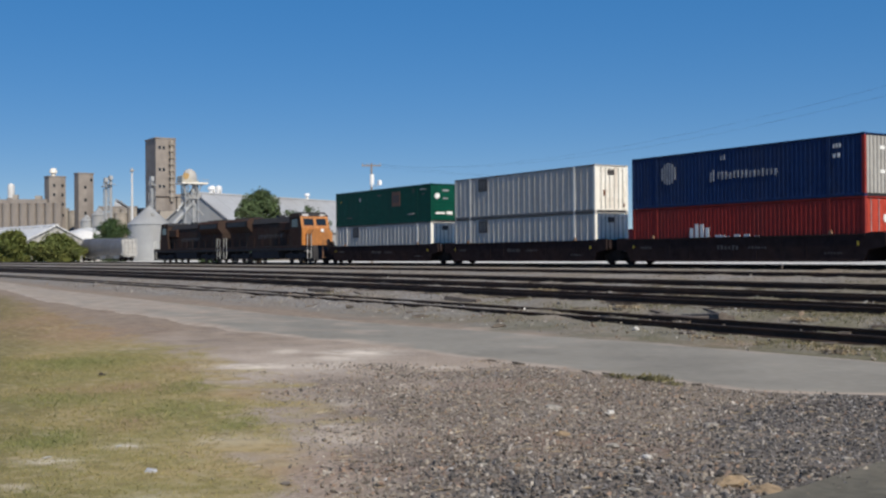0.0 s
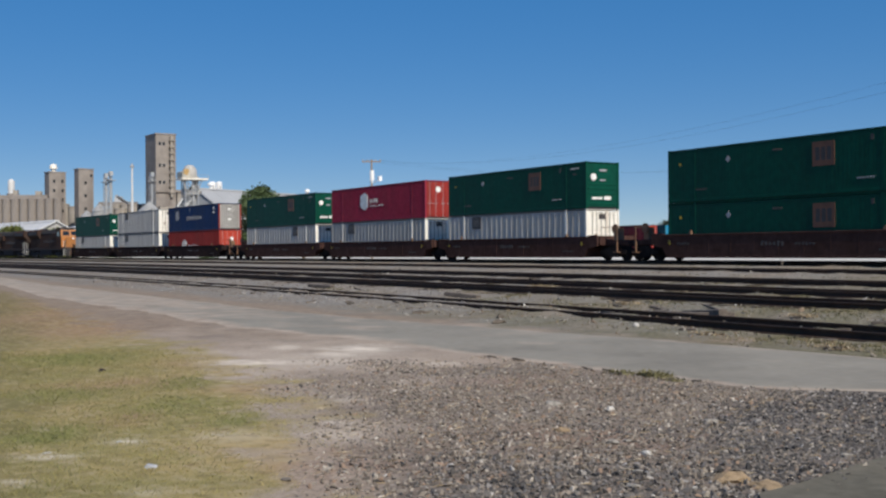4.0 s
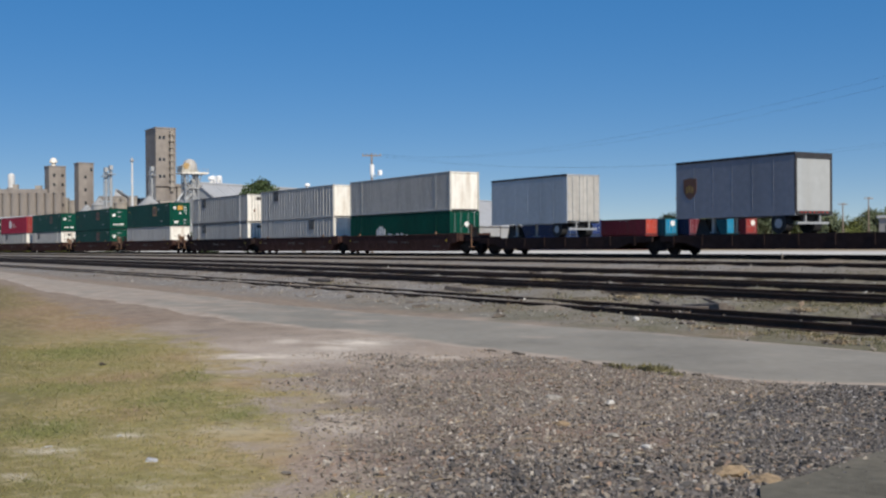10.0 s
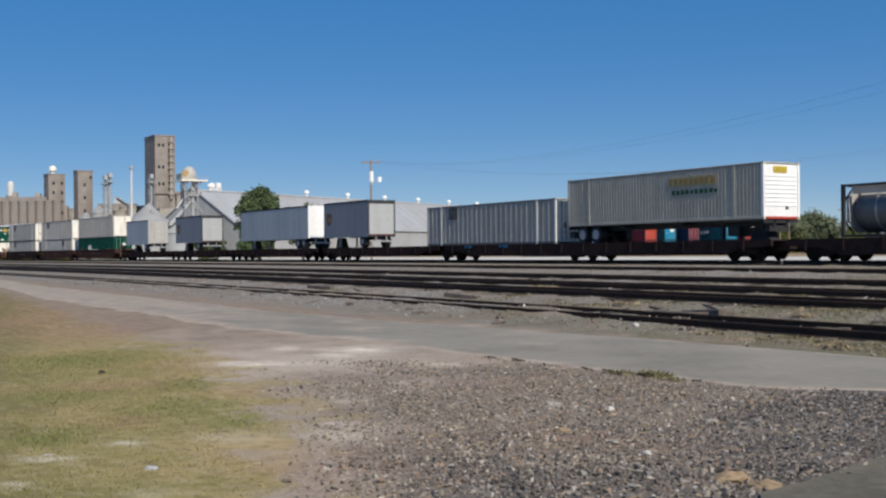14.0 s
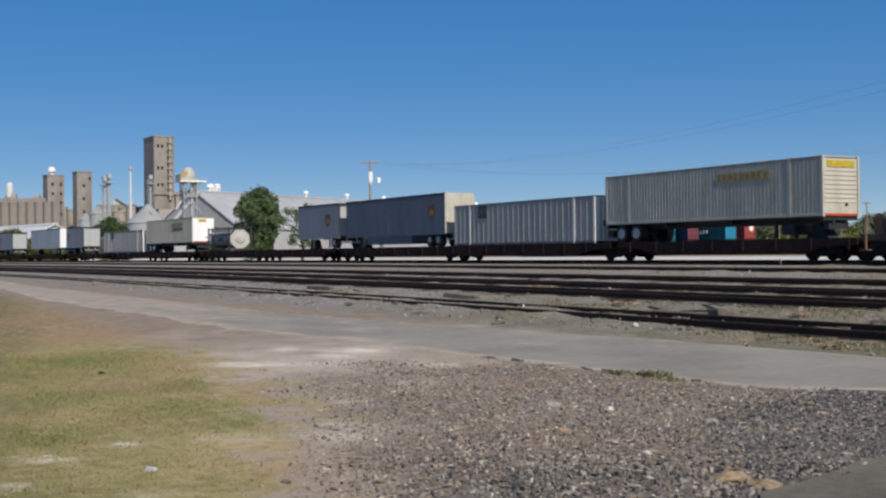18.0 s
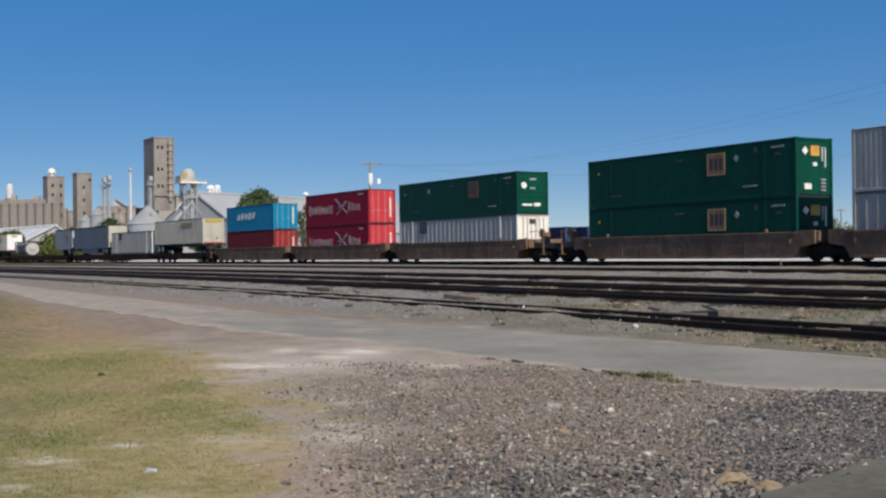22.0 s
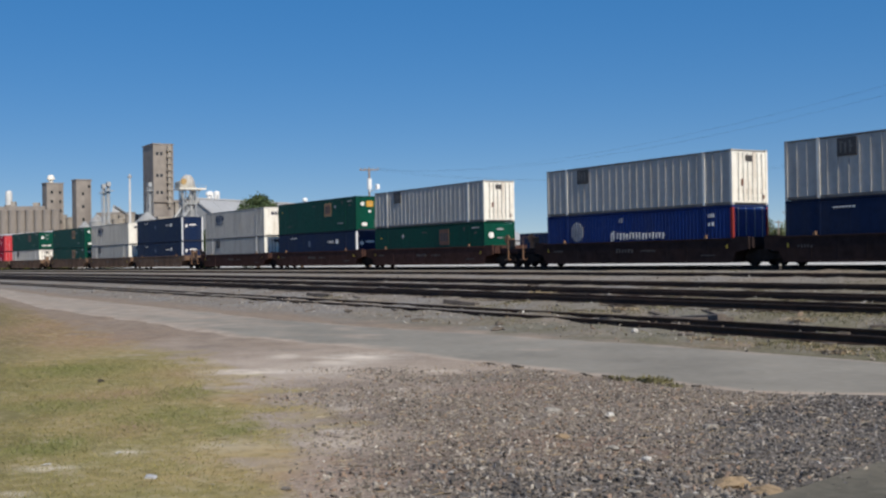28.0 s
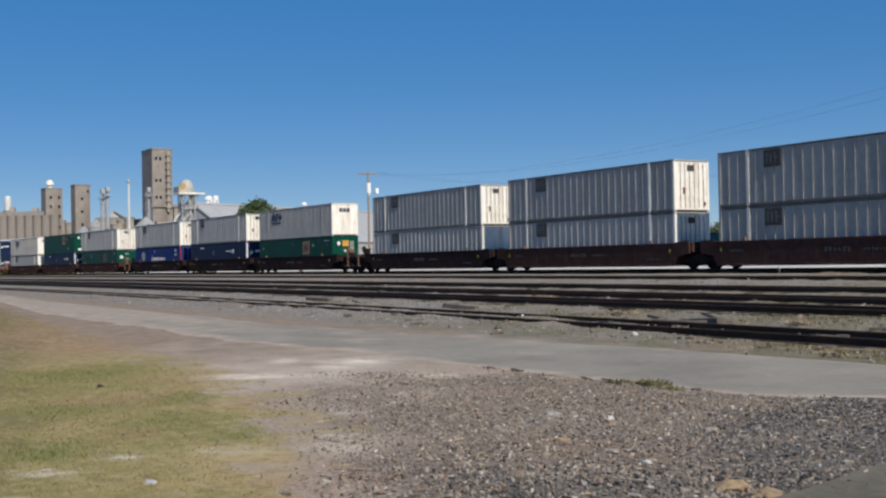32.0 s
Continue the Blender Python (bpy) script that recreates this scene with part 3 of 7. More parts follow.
    dark_fac = maths("ADD", dark_zone.outputs["Fac"], grey(tex(0.9, 6.0), 0.3, 0.7, -0.45, 0.45))
    base = mix(maths("MULTIPLY", grey(dark_fac, 0.1, 1.05), 0.75), base, ramp(stones.outputs["Color"], (0.0, (0.03, 0.03, 0.031)), (0.6, (0.085, 0.082, 0.08)), (1.0, (0.16, 0.152, 0.145))))
    # thin weeds among the ballast towards the crossing
    weedy = maths("MULTIPLY", grey(x, -34.0, -15.0), grey(tex(0.55, 7.0), 0.36, 0.58, 0.3, 0.95))
    ballast = mix(weedy, ballast, ramp(tex(9.0, 8.0), (0.3, (0.082, 0.078, 0.044)), (0.7, (0.2, 0.182, 0.115))))
    base = mix(grey(maths("ADD", y, grey(tex(0.8, 6.0), 0.3, 0.7, -1.0, 1.0)), 12.6, 14.2), base, ballast)
    base = mix(grey(y, 46.5, 48.0), base, pale)
    base = mix(grey(y, 85.0, 110.0), base, grass)
    lawn = n.new("ShaderNodeAttribute")
    lawn.attribute_name = "lawn"
    bare = maths("ADD", lawn.outputs["Fac"], grey(tex(0.9, 6.0), 0.3, 0.7, -0.2, 0.2))
    base = mix(maths("MULTIPLY", grey(bare, 0.08, 0.34), 0.85), base, dirt)
    edge = maths("ADD", lawn.outputs["Fac"], grey(tex(1.3, 6.0), 0.25, 0.75, -0.36, 0.36))
    base = mix(grey(edge, 0.32, 0.6), base, grass)
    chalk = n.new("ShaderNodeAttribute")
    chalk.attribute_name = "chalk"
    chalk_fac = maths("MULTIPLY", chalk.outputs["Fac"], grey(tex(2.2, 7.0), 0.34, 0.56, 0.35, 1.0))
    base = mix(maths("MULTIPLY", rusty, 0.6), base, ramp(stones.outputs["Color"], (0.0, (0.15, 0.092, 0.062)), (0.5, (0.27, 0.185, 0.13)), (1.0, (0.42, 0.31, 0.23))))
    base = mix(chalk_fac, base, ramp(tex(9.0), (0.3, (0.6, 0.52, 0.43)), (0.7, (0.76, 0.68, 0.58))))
    link(base, b.inputs["Base Color"])
    bp = n.new("ShaderNodeBump")
    bp.inputs["Strength"].default_value, bp.inputs["Distance"].default_value = 0.5, 0.015
    link(maths("ADD", tex(14.0, 8.0), stones.outputs["Distance"]), bp.inputs["Height"])
    link(bp.outputs["Normal"], b.inputs["Normal"])
    return m


def road_material():
    """Worn asphalt under a drift of dirt along its edges."""
    m = material("worn_pale_asphalt", (0.24, 0.222, 0.188), 0.95, vary=0.16, scale=0.5, dirt=(0.285, 0.262, 0.222), dirt_amount=0.7, dirt_scale=0.45, bump=0.008, bump_scale=60.0, spec=0.2)
    n, link = m.node_tree.nodes, m.node_tree.links.new
    b = n["Principled BSDF"]
    asphalt = b.inputs["Base Color"].links[0].from_socket
    at = n.new("ShaderNodeAttribute")
    at.attribute_name = "dust"
    pos = n.new("ShaderNodeNewGeometry").outputs["Position"]
    def tex(s):
        t = n.new("ShaderNodeTexNoise")
        t.inputs["Scale"].default_value, t.inputs["Detail"].default_value = s, 7.0
        link(pos, t.inputs["Vector"])
        return t.outputs["Fac"]
    def spread(v, a, c, lo=0.0, hi=1.0):
        r = n.new("ShaderNodeMapRange")
        for k, q in zip(("From Min", "From Max", "To Min", "To Max"), (a, c, lo, hi)):
            r.inputs[k].default_value = q
        link(v, r.inputs["Value"])
        return r.outputs["Result"]
    s = n.new("ShaderNodeMath")
    link(at.outputs["Fac"], s.inputs[0])
    link(spread(tex(0.9), 0.3, 0.7, -0.4, 0.4), s.inputs[1])
    ramp = n.new("ShaderNodeValToRGB")
    e = ramp.color_ramp.elements
    e[0].position, e[0].color, e[1].position, e[1].color = 0.3, (0.29, 0.235, 0.185, 1), 0.7, (0.46, 0.385, 0.315, 1)
    link(tex(1.4), ramp.inputs["Fac"])
    mix = n.new("ShaderNodeMix")
    mix.data_type = "RGBA"
    link(spread(s.outputs["Value"], 0.3, 0.95), mix.inputs["Factor"])
    link(asphalt, mix.inputs["A"])
    link(ramp.outputs["Color"], mix.inputs["B"])
    link(mix.outputs["Result"], b.inputs["Base Color"])
    return m


def road_near(x):
    """The road's edge on the gravel side."""
    if x < -45:
        return 8.4 + min(3.0, (-45 - x) * 0.08) + bend(x)
    return float(np.interp(x, (-45, -23.2, -19.7, -16.7, -12.9, -11.4, -9.9, -9.2, -8.6), (8.4, 8.6, 9.15, 9.45, 9.55, 9.8, 9.85, 10.2, 11.0)))


def build_road():
    xs = spaced((-400, -120, 10), (-120, -45, 1.5), (-45, 0, 0.3), (0, 60, 3))
    far = lambda x: 11.9 + min(2.5, (-60 - x) * 0.06) + bend(x) if x < -60 else float(np.interp(x, (-60, -29.5, -24.8, -21.6, -18.3, -15.9, -12.4, 0), (11.9, 11.95, 12.3, 12.85, 13.45, 13.7, 14.1, 14.5)))
    verts, dust, across = [], [], (0.0, 0.06, 0.14, 0.28, 0.5, 0.72, 0.86, 0.94, 1.0)
    for x in xs:
        e0, e1 = (0.2 * (noise.noise(Vector((x * 0.35, 2, k))) + 0.5 * noise.noise(Vector((x * 1.7, 2, k + 5)))) for k in (0, 9))
        a, b = road_near(x) + e0, far(x) + e1
        soft = 0.06 + 0.35 * min(1.0, max(0.0, (-12.5 - x) / 4.0)) + 1.2 * min(1.0, max(0.0, (-24.0 - x) / 8.0))
        worn = 0.75 * min(1.0, max(0.0, (-11.5 - x) / 26.0))
        verts.append((x, a - 0.3, -0.05))
        dust.append(1.0)
        for k in across:
            verts.append((x, a + (b - a) * k, 0.022 if 0 < k < 1 else 0.002))
            dust.append(max(worn, 1 - (b - a) * k / soft, 1 - (b - a) * (1 - k) / 0.5))
        verts.append((x, b + 0.3, -0.05))
        dust.append(1.0)
    n = len(across) + 2
    me = bpy.data.meshes.new("road")
    me.from_pydata(verts, [], [(i * n + j, (i + 1) * n + j, (i + 1) * n + j + 1, i * n + j + 1) for i in range(len(xs) - 1) for j in range(n - 1)])
    me.attributes.new("dust", "FLOAT", "POINT").data.foreach_set("value", dust)
    me.shade_smooth()
    me.materials.append(road_material())
    tagged(part("road", me, None), "narrow worn grey asphalt service road beside the tracks", "road", kind="structure")
    g = Geo()
    pts = [(-5.1, 5.3), (-5.4, 5.6), (-5.5, 6.15), (-5.68, 6.8), (-5.86, 7.5), (-5.9, 7.9), (-5.6, 8.6), (-4.4, 9.4), (-2.0, 9.9), (6.0, 10.4), (8.0, 2.0), (-1.0, 1.5), (-4.4, 4.2)]
    g.prism(pts, -0.05, 0.02, "z")
    tagged(part("pavement", g, material("dark_worn_asphalt", (0.125, 0.116, 0.094), 0.95, vary=0.25, scale=0.9, dirt=(0.2, 0.178, 0.14), dirt_amount=0.7, dirt_scale=1.5, bump=0.012, bump_scale=60.0, spec=0.05)), "worn asphalt apron edged with loose gravel", "pavement", kind="structure")


def rail_outline(c, top):
    h = [(-0.075, 0), (0.075, 0), (0.075, 0.012), (0.012, 0.035), (0.012, 0.125), (0.037, 0.14), (0.037, 0.168), (0.03, 0.175), (-0.03, 0.175), (-0.037, 0.168), (-0.037, 0.14), (-0.012, 0.125), (-0.012, 0.035), (-0.075, 0.012)]
    return [(c + y, top - 0.175 + z) for y, z in h]


def build_track(i, middle, top):
    name = "track_%d" % i
    t = thing(name, "railway track of rusty steel rails on dusty timber ties", "railway track", kind="structure")
    xs = spaced((-900, -300, 30), (-300, -40, 6), (-40, 700, 185))
    for side in (-GAUGE / 2, GAUGE / 2):
        g = Geo()
        prof = rail_outline(middle + side, top)
        n = len(prof)
        vs = [(x, y + bend(x), z) for x in xs for y, z in prof]
        fs = [(a * n + k, a * n + (k + 1) % n, (a + 1) * n + (k + 1) % n, (a + 1) * n + k) for a in range(len(xs) - 1) for k in range(n)]
        g.add(vs, fs)
        rail = part("rail", g, "rail_side", t)
        rail.data.materials.append(M["rail_head"])
        if i in (5, 6):
            for p in rail.data.polygons:
                if p.normal.z > 0.9 and p.center.z > top - 0.02:
                    p.material_index = 1
    g = Geo()
    rnd = random.Random(i)
    x = -140.0
    while x < 10:
        y = bend(x) + middle + rnd.uniform(-0.06, 0.06)
        g.box(x, x + 0.23, y - 1.3, y + 1.3, top - 0.36, top - 0.177 + rnd.uniform(-0.03, 0.0))
        x += 0.55
    ties = part("tie", g, "tie", t)
    tagged(ties, kind="stuff")


build_ground()
build_road()
for _i, (_w, _z) in enumerate(TRACKS):
    build_track(_i + 1, _w, _z)

# ---- the train: everything on it is built round its own base, x towards the rear, z up from the rail heads ----
L53, L40, L20 = 16.15, 12.19, 6.06
WIDE, HIGH = 2.59, 2.896
MOVING = []                              # (thing, place along the train at 0 s, height over the rails)


def side_sheet(length, z0, z1, y, kind, out):
    """One long side. kind: corrugation depth, pitch, or flat sheet with raised posts."""
    g = Geo()
    half = length / 2
    if kind[0] == "wave":
        depth, pitch = kind[1], kind[2]
        n = round(length / pitch)
        p = length / n
        pts = []
        for i in range(n):
            a = -half + i * p
            pts += [(a, 0.0), (a + 0.3 * p, 0.0), (a + 0.5 * p, depth), (a + 0.8 * p, depth)]
        pts.append((half, 0.0))
        vs = [(x, y - out * d, z) for x, d in pts for z in (z0, z1)]
        g.add(vs, [(2 * i, 2 * i + 2, 2 * i + 3, 2 * i + 1) for i in range(len(pts) - 1)])
    elif kind[0] == "groove":
        deep, wide, pitch = kind[1:]
        n = round(length / pitch)
        flat = 0.022
        pts = [(-half, flat)]
        for i in range(1, n):
            x = -half + i * length / n
            pts += [(x - wide, flat), (x - wide, 0.0), (x - wide * 0.1, 0.0), (x - wide * 0.1, deep), (x + wide * 0.7, deep), (x + wide * 0.7, flat)]
        pts.append((half, flat))
        vs = [(x, y - out * d, z) for x, d in pts for z in (z0, z1)]
        g.add(vs, [(2 * i, 2 * i + 2, 2 * i + 3, 2 * i + 1) for i in range(len(pts) - 1)])
    else:
        high, wide, pitch = kind[1:]
        n = round(length / pitch)
        pts = [(-half, high)]
        for i in range(1, n):
            x = -half + i * length / n
            pts += [(x - wide / 2, high), (x - wide / 2, 0.0), (x + wide / 2, 0.0), (x + wide / 2, high)]
        pts.append((half, high))
        vs = [(x, y - out * d, z) for x, d in pts for z in (z0, z1)]
        g.add(vs, [(2 * i, 2 * i + 2, 2 * i + 3, 2 * i + 1) for i in range(len(pts) - 1)])
    return g


SIDES = {"iso": ("wave", 0.036, 0.28), "wide_wave": ("posts", 0.036, 0.12, 0.29), "fine": ("wave", 0.003, 0.24), "narrow": ("posts", 0.02, 0.1, 0.25), "posts": ("posts", 0.03, 0.07, 0.62),
         "seams": ("groove", 0.036, 0.045, 0.62), "smooth": ("posts", 0.004, 0.02, 1.22)}
CASTING = {}


def casting_mesh(mat):
    if mat not in CASTING:
        g = Geo().box(-0.089, 0.089, -0.081, 0.081, 0.0, 0.118)
        g.box(-0.05, 0.05, -0.086, -0.06, 0.035, 0.085)
        CASTING[mat] = g.mesh("corner_casting", M[mat])
    return CASTING[mat]


def plate(parent, name, x, z, w, h, y, mat, label="", gap=0.006):
    return part(name, Geo().box(x - w / 2, x + w / 2, y - gap, y + 0.02, z - h / 2, z + h / 2), mat, parent, label)


def bars(parent, name, x0, x1, z0, z1, n, y, mat, label="", lean=0.0, fill=0.55, seed=1):
    """Painted lettering that is too blurred to read, as upright strokes in a row."""
    g, rnd = Geo(), random.Random(seed)
    p = (x1 - x0) / n
    for i in range(n):
        a, b = x0 + i * p, x0 + i * p + p * fill
        lo, hi = z0 + rnd.choice((0, 0, 0.12)) * (z1 - z0), z1 - rnd.choice((0, 0, 0.15)) * (z1 - z0)
        g.add([(a, y - 0.006, lo), (b, y - 0.006, lo), (b + lean, y - 0.006, hi), (a + lean, y - 0.006, hi),
               (a, y + 0.02, lo), (b, y + 0.02, lo), (b + lean, y + 0.02, hi), (a + lean, y + 0.02, hi)],
              [(0, 1, 2, 3), (4, 7, 6, 5), (0, 4, 5, 1), (1, 5, 6, 2), (2, 6, 7, 3), (3, 7, 4, 0)])
        if i % 2 == 0:
            m = (lo + hi) / 2 if i % 4 else hi - 0.12 * (hi - lo)
            g.box(b, min(b + p * 0.42, x1), y - 0.006, y + 0.02, m - 0.07 * (hi - lo), m + 0.07 * (hi - lo))
    return tagged(part(name, g, mat, parent, label), kind="stuff")


def diamond(parent, name, y0, z0, r, x, mat, side=False):
    g = Geo()
    if side:
        g.prism([(y0 - r, z0), (y0, z0 - r), (y0 + r, z0), (y0, z0 + r)], x - 0.006, x + 0.02, "y")
    else:
        g.prism([(y0 - r, z0), (y0, z0 - r), (y0 + r, z0), (y0, z0 + r)], x - 0.02, x + 0.008)
    return part(name, g, mat, parent)


def container(label, length, side, colour, end, end_colour, post_colour=None, high=HIGH, wide=WIDE):
    c = thing("shipping_container", label, "container", group="containers on the train")
    half, hw = length / 2, wide / 2
    post_colour = post_colour or colour
    pw = 0.16
    # Dark rails put the shade between stacked boxes into the paint.
    rail = "seam" if end == "vrib" else colour
    inner = length - 2 * pw
    for s in (-1, 1):
        part("side_wall", side_sheet(inner, 0.15, high - 0.1, s * (hw - 0.012), SIDES[side], s), colour, c)
        part("bottom_rail", Geo().chamfer_box(-half + 0.09, half - 0.09, s * hw - (0.06 if s > 0 else 0), s * hw + (0.06 if s < 0 else 0), 0.02, 0.17, 0.012), rail, c)
        part("top_rail", Geo().chamfer_box(-half + 0.09, half - 0.09, s * hw - (0.06 if s > 0 else 0), s * hw + (0.06 if s < 0 else 0), high - 0.07, high - 0.012, 0.012), rail, c)
        for e in (-1, 1):
            g = Geo().box(e * half - (pw if e > 0 else 0), e * half + (pw if e < 0 else 0), s * hw - (0.13 if s > 0 else 0), s * hw + (0.13 if s < 0 else 0), 0.1, high - 0.1)
            part("corner_post", g, post_colour if e > 0 else colour, c)
            for z in (0.0, high - 0.118):
                part("corner_casting", casting_mesh(colour), colour, c, at=pose(e * (half - 0.089), s * (hw - 0.081), z, 0, 0, 0 if s < 0 else 180))
            if length > 13:
                x = e * (L40 / 2 - 0.08)
                part("stacking_post", Geo().box(x - 0.09, x + 0.09, s * hw - (0.03 if s > 0 else 0.004), s * hw + (0.03 if s < 0 else 0.004), 0.03, high - 0.02), post_colour if end == "vrib" else colour, c)
    part("roof", Geo().box(-half + 0.1, half - 0.1, -hw + 0.055, hw - 0.055, high - 0.06, high - 0.008), "white_grey" if end == "vrib" else colour, c)
    part("floor", Geo().box(-half + 0.1, half - 0.1, -hw + 0.06, hw - 0.06, 0.004, 0.16), "dark", c)
    part("front_wall", Geo().box(-half + 0.03, -half + 0.07, -hw + 0.12, hw - 0.12, 0.008, high - 0.012), colour, c)
    x = half - 0.05
    if end == "doors":
        for s in (-1, 1):
            door = Geo().box(x - 0.04, x, min(s * 0.01, s * (hw - 0.13)), max(s * 0.01, s * (hw - 0.13)), 0.12, high - 0.12)
            for k in range(3):
                y = s * (0.22 + 0.38 * k)
                door.box(x - 0.01, x + 0.012, y - 0.1, y + 0.1, 0.3, high - 0.3)
            d = part("door", door, end_colour, c)
            for y in (0.32, 0.86):
                part("lock_rod", Geo().cyl((x + 0.03, s * y, 0.1), (x + 0.03, s * y, high - 0.1), 0.017, n=8), "galv", d)
                part("handle", Geo().box(x + 0.02, x + 0.05, s * y - 0.16, s * y + 0.16, 1.1, 1.14), "galv", d)
    elif end == "hbar":
        w = Geo().box(x - 0.04, x, -hw + 0.12, hw - 0.12, 0.12, high - 0.12)
        part("rear_wall", w, end_colour, c)
        for z in (0.3, 0.95, 1.25, 1.52):
            part("stiffener", Geo().chamfer_box(-hw + 0.2, hw - 0.2, -0.02, 0.02, -0.05, 0.05, 0.01), end_colour, c, at=pose(x + 0.01, 0, z, 0, 0, 90))
    elif end == "wave":
        # Dark backing sheet: the shade of the recesses is in its colour.
        part("rear_wall", Geo().box(x - 0.05, x - 0.02, -hw + 0.12, hw - 0.12, 0.12, high - 0.12), "seam", c)
        for k in range(9):
            y = -hw + 0.26 + k * 0.257
            part("end_rib", Geo().prism([(x - 0.03, y - 0.09), (x + 0.025, y - 0.055), (x + 0.025, y + 0.055), (x - 0.03, y + 0.09)], 0.14, high - 0.14, "z"), end_colour, c)
        for z in (1.05, 2.15):
            part("number_row", Geo().box(x + 0.02, x + 0.035, -0.2, 0.12, z, z + 0.17), "decal_white", c)
    elif end == "louvre":
        part("rear_wall", Geo().box(x - 0.04, x, -hw + 0.12, hw - 0.12, 0.12, high - 0.12), end_colour, c)
        for k in range(8):
            z = 0.72 + 0.215 * k
            part("louvre", Geo().prism([(-0.02, -0.06), (0.03, -0.05), (0.0, 0.07), (-0.02, 0.07)], -hw + 0.2, hw - 0.2, "y"), end_colour, c, at=pose(x + 0.005, 0, z))
    elif end == "vrib":
        w = Geo().box(x - 0.04, x, -hw + 0.12, hw - 0.12, 0.12, high - 0.12)
        part("rear_wall", w, end_colour, c)
        for y in (-0.86, -0.52, -0.18, 0.16, 0.5, 0.84):
            part("stiffener", Geo().chamfer_box(0.16, high - 0.16, -0.045, 0.045, -0.02, 0.035, 0.012), end_colour, c, at=pose(x, y, 0, 0, -90, 0))
            # Flat dark strip laid beside each rib; the wall has no gap.
            part("gap", Geo().box(x - 0.01, x + 0.01, y + 0.05, y + 0.105, 0.2, high - 0.2), "seam", c)
        part("door_latch", Geo().box(x + 0.01, x + 0.06, -0.62, -0.48, 1.0, 1.35).box(x + 0.01, x + 0.05, 0.95, 1.05, 0.35, 0.55), "decal_brown", c)
        part("end_header", Geo().box(x - 0.02, x + 0.03, -hw + 0.13, hw - 0.13, high - 0.2, high - 0.12), end_colour, c)
        part("end_placard", Geo().box(x, x + 0.04, -0.28, 0.22, high - 0.62, high - 0.3), "decal_dark", c)
    else:
        part("rear_wall", Geo().box(x - 0.04, x, -hw + 0.12, hw - 0.12, 0.12, high - 0.12), end_colour, c)
        part("header", Geo().box(x - 0.03, x + 0.045, -hw + 0.12, hw - 0.12, high - 0.13, high - 0.05), end_colour, c)
    return c


def marks_green(c, squares, high=HIGH):
    """Company square on the side, faint number rows, and the marks of a plain or a barred end."""
    y, x = -WIDE / 2, L53 / 2 - 0.03
    sq = plate(c, "company_square", 2.7, high * 0.67, 1.3, 1.15, y, "decal_field" if squares else "decal_brown", "faded orange company square")
    for k in range(3):
        plate(sq, "block", 2.36 + 0.34 * k, high * 0.67, 0.24, 0.62, y - 0.004, "decal_dark")
    border = "decal_rust" if squares else "decal_brown"
    for dz in (-0.54, 0.54):
        plate(sq, "border", 2.7, high * 0.67 + dz, 1.3, 0.07, y - 0.004, border)
    for dx in (-0.61, 0.61):
        plate(sq, "border", 2.7 + dx, high * 0.67, 0.07, 1.0, y - 0.004, border)
    diamond(c, "sticker", 4.15 if squares else -3.5, high * 0.74, 0.18, y, "decal_faded", True)
    bars(c, "number_row", 6.5, 7.4, high - 0.44, high - 0.34, 6, y, "decal_faded")
    bars(c, "number_row", 6.75, 7.15, high - 0.8, high - 0.68, 3, y, "decal_grimy")
    bars(c, "number_row", 4.6, 5.6, 0.62, 0.72, 7, y, "decal_faded", seed=3)
    bars(c, "number_row", -5.9, -5.0, 0.62, 0.72, 7, y, "decal_grimy", seed=5)
    bars(c, "number_row", -0.45, 0.2, high - 0.6, high - 0.48, 4, y, "decal_grimy", seed=6)
    plate(c, "sticker", 5.45, high - 0.42, 0.16, 0.26, y, "decal_grimy")
    plate(c, "sticker", -7.1, high * 0.72, 0.14, 0.14, y, "decal_mustard", "small mustard sticker")
    if squares:
        part("company_square", Geo().box(x - 0.03, x + 0.05, -0.28, 0.34, high - 0.9, high - 0.4), "decal_orange", c, "orange company square")
        part("square_mark", Geo().box(x + 0.04, x + 0.055, -0.02, 0.2, high - 0.74, high - 0.56), "decal_rust", c)
        diamond(c, "sticker", -0.66, high - 0.66, 0.21, x + 0.045, "decal_white")
        for y0, y1, z0, z1 in ((-0.1, 0.16, 1.5, 1.68), (-0.72, -0.24, 0.36, 0.64)):
            part("sticker", Geo().box(x - 0.03, x + 0.05, y0, y1, z0, z1), "decal_white", c)
        for y0, z0 in ((0.53, 1.75), (0.74, 1.45)):
            part("stripe", Geo().box(x - 0.03, x + 0.05, y0, y0 + 0.05, z0, high - 0.45), "decal_white", c, "thin white upright stripe")
        for k in range(4):
            part("number_row", Geo().box(x - 0.03, x + 0.05, 0.45, 0.78, 0.3 + 0.17 * k, 0.37 + 0.17 * k), "decal_faded", c)
    else:
        part("roundel", Geo().cyl((x - 0.02, -0.72, high - 0.95), (x + 0.05, -0.72, high - 0.95), 0.22, n=14), "decal_white", c, "round white emblem")
        for y0, y1, z0, z1 in ((-0.25, 0.3, high - 0.58, high - 0.46), (-0.2, 0.2, high - 1.18, high - 1.08), (-0.85, -0.05, 0.58, 0.72), (0.1, 0.62, 0.56, 0.78)):
            part("number_row", Geo().box(x - 0.03, x + 0.05, y0, y1, z0, z1), "decal_white" if z0 < 1 else "decal_faded", c)


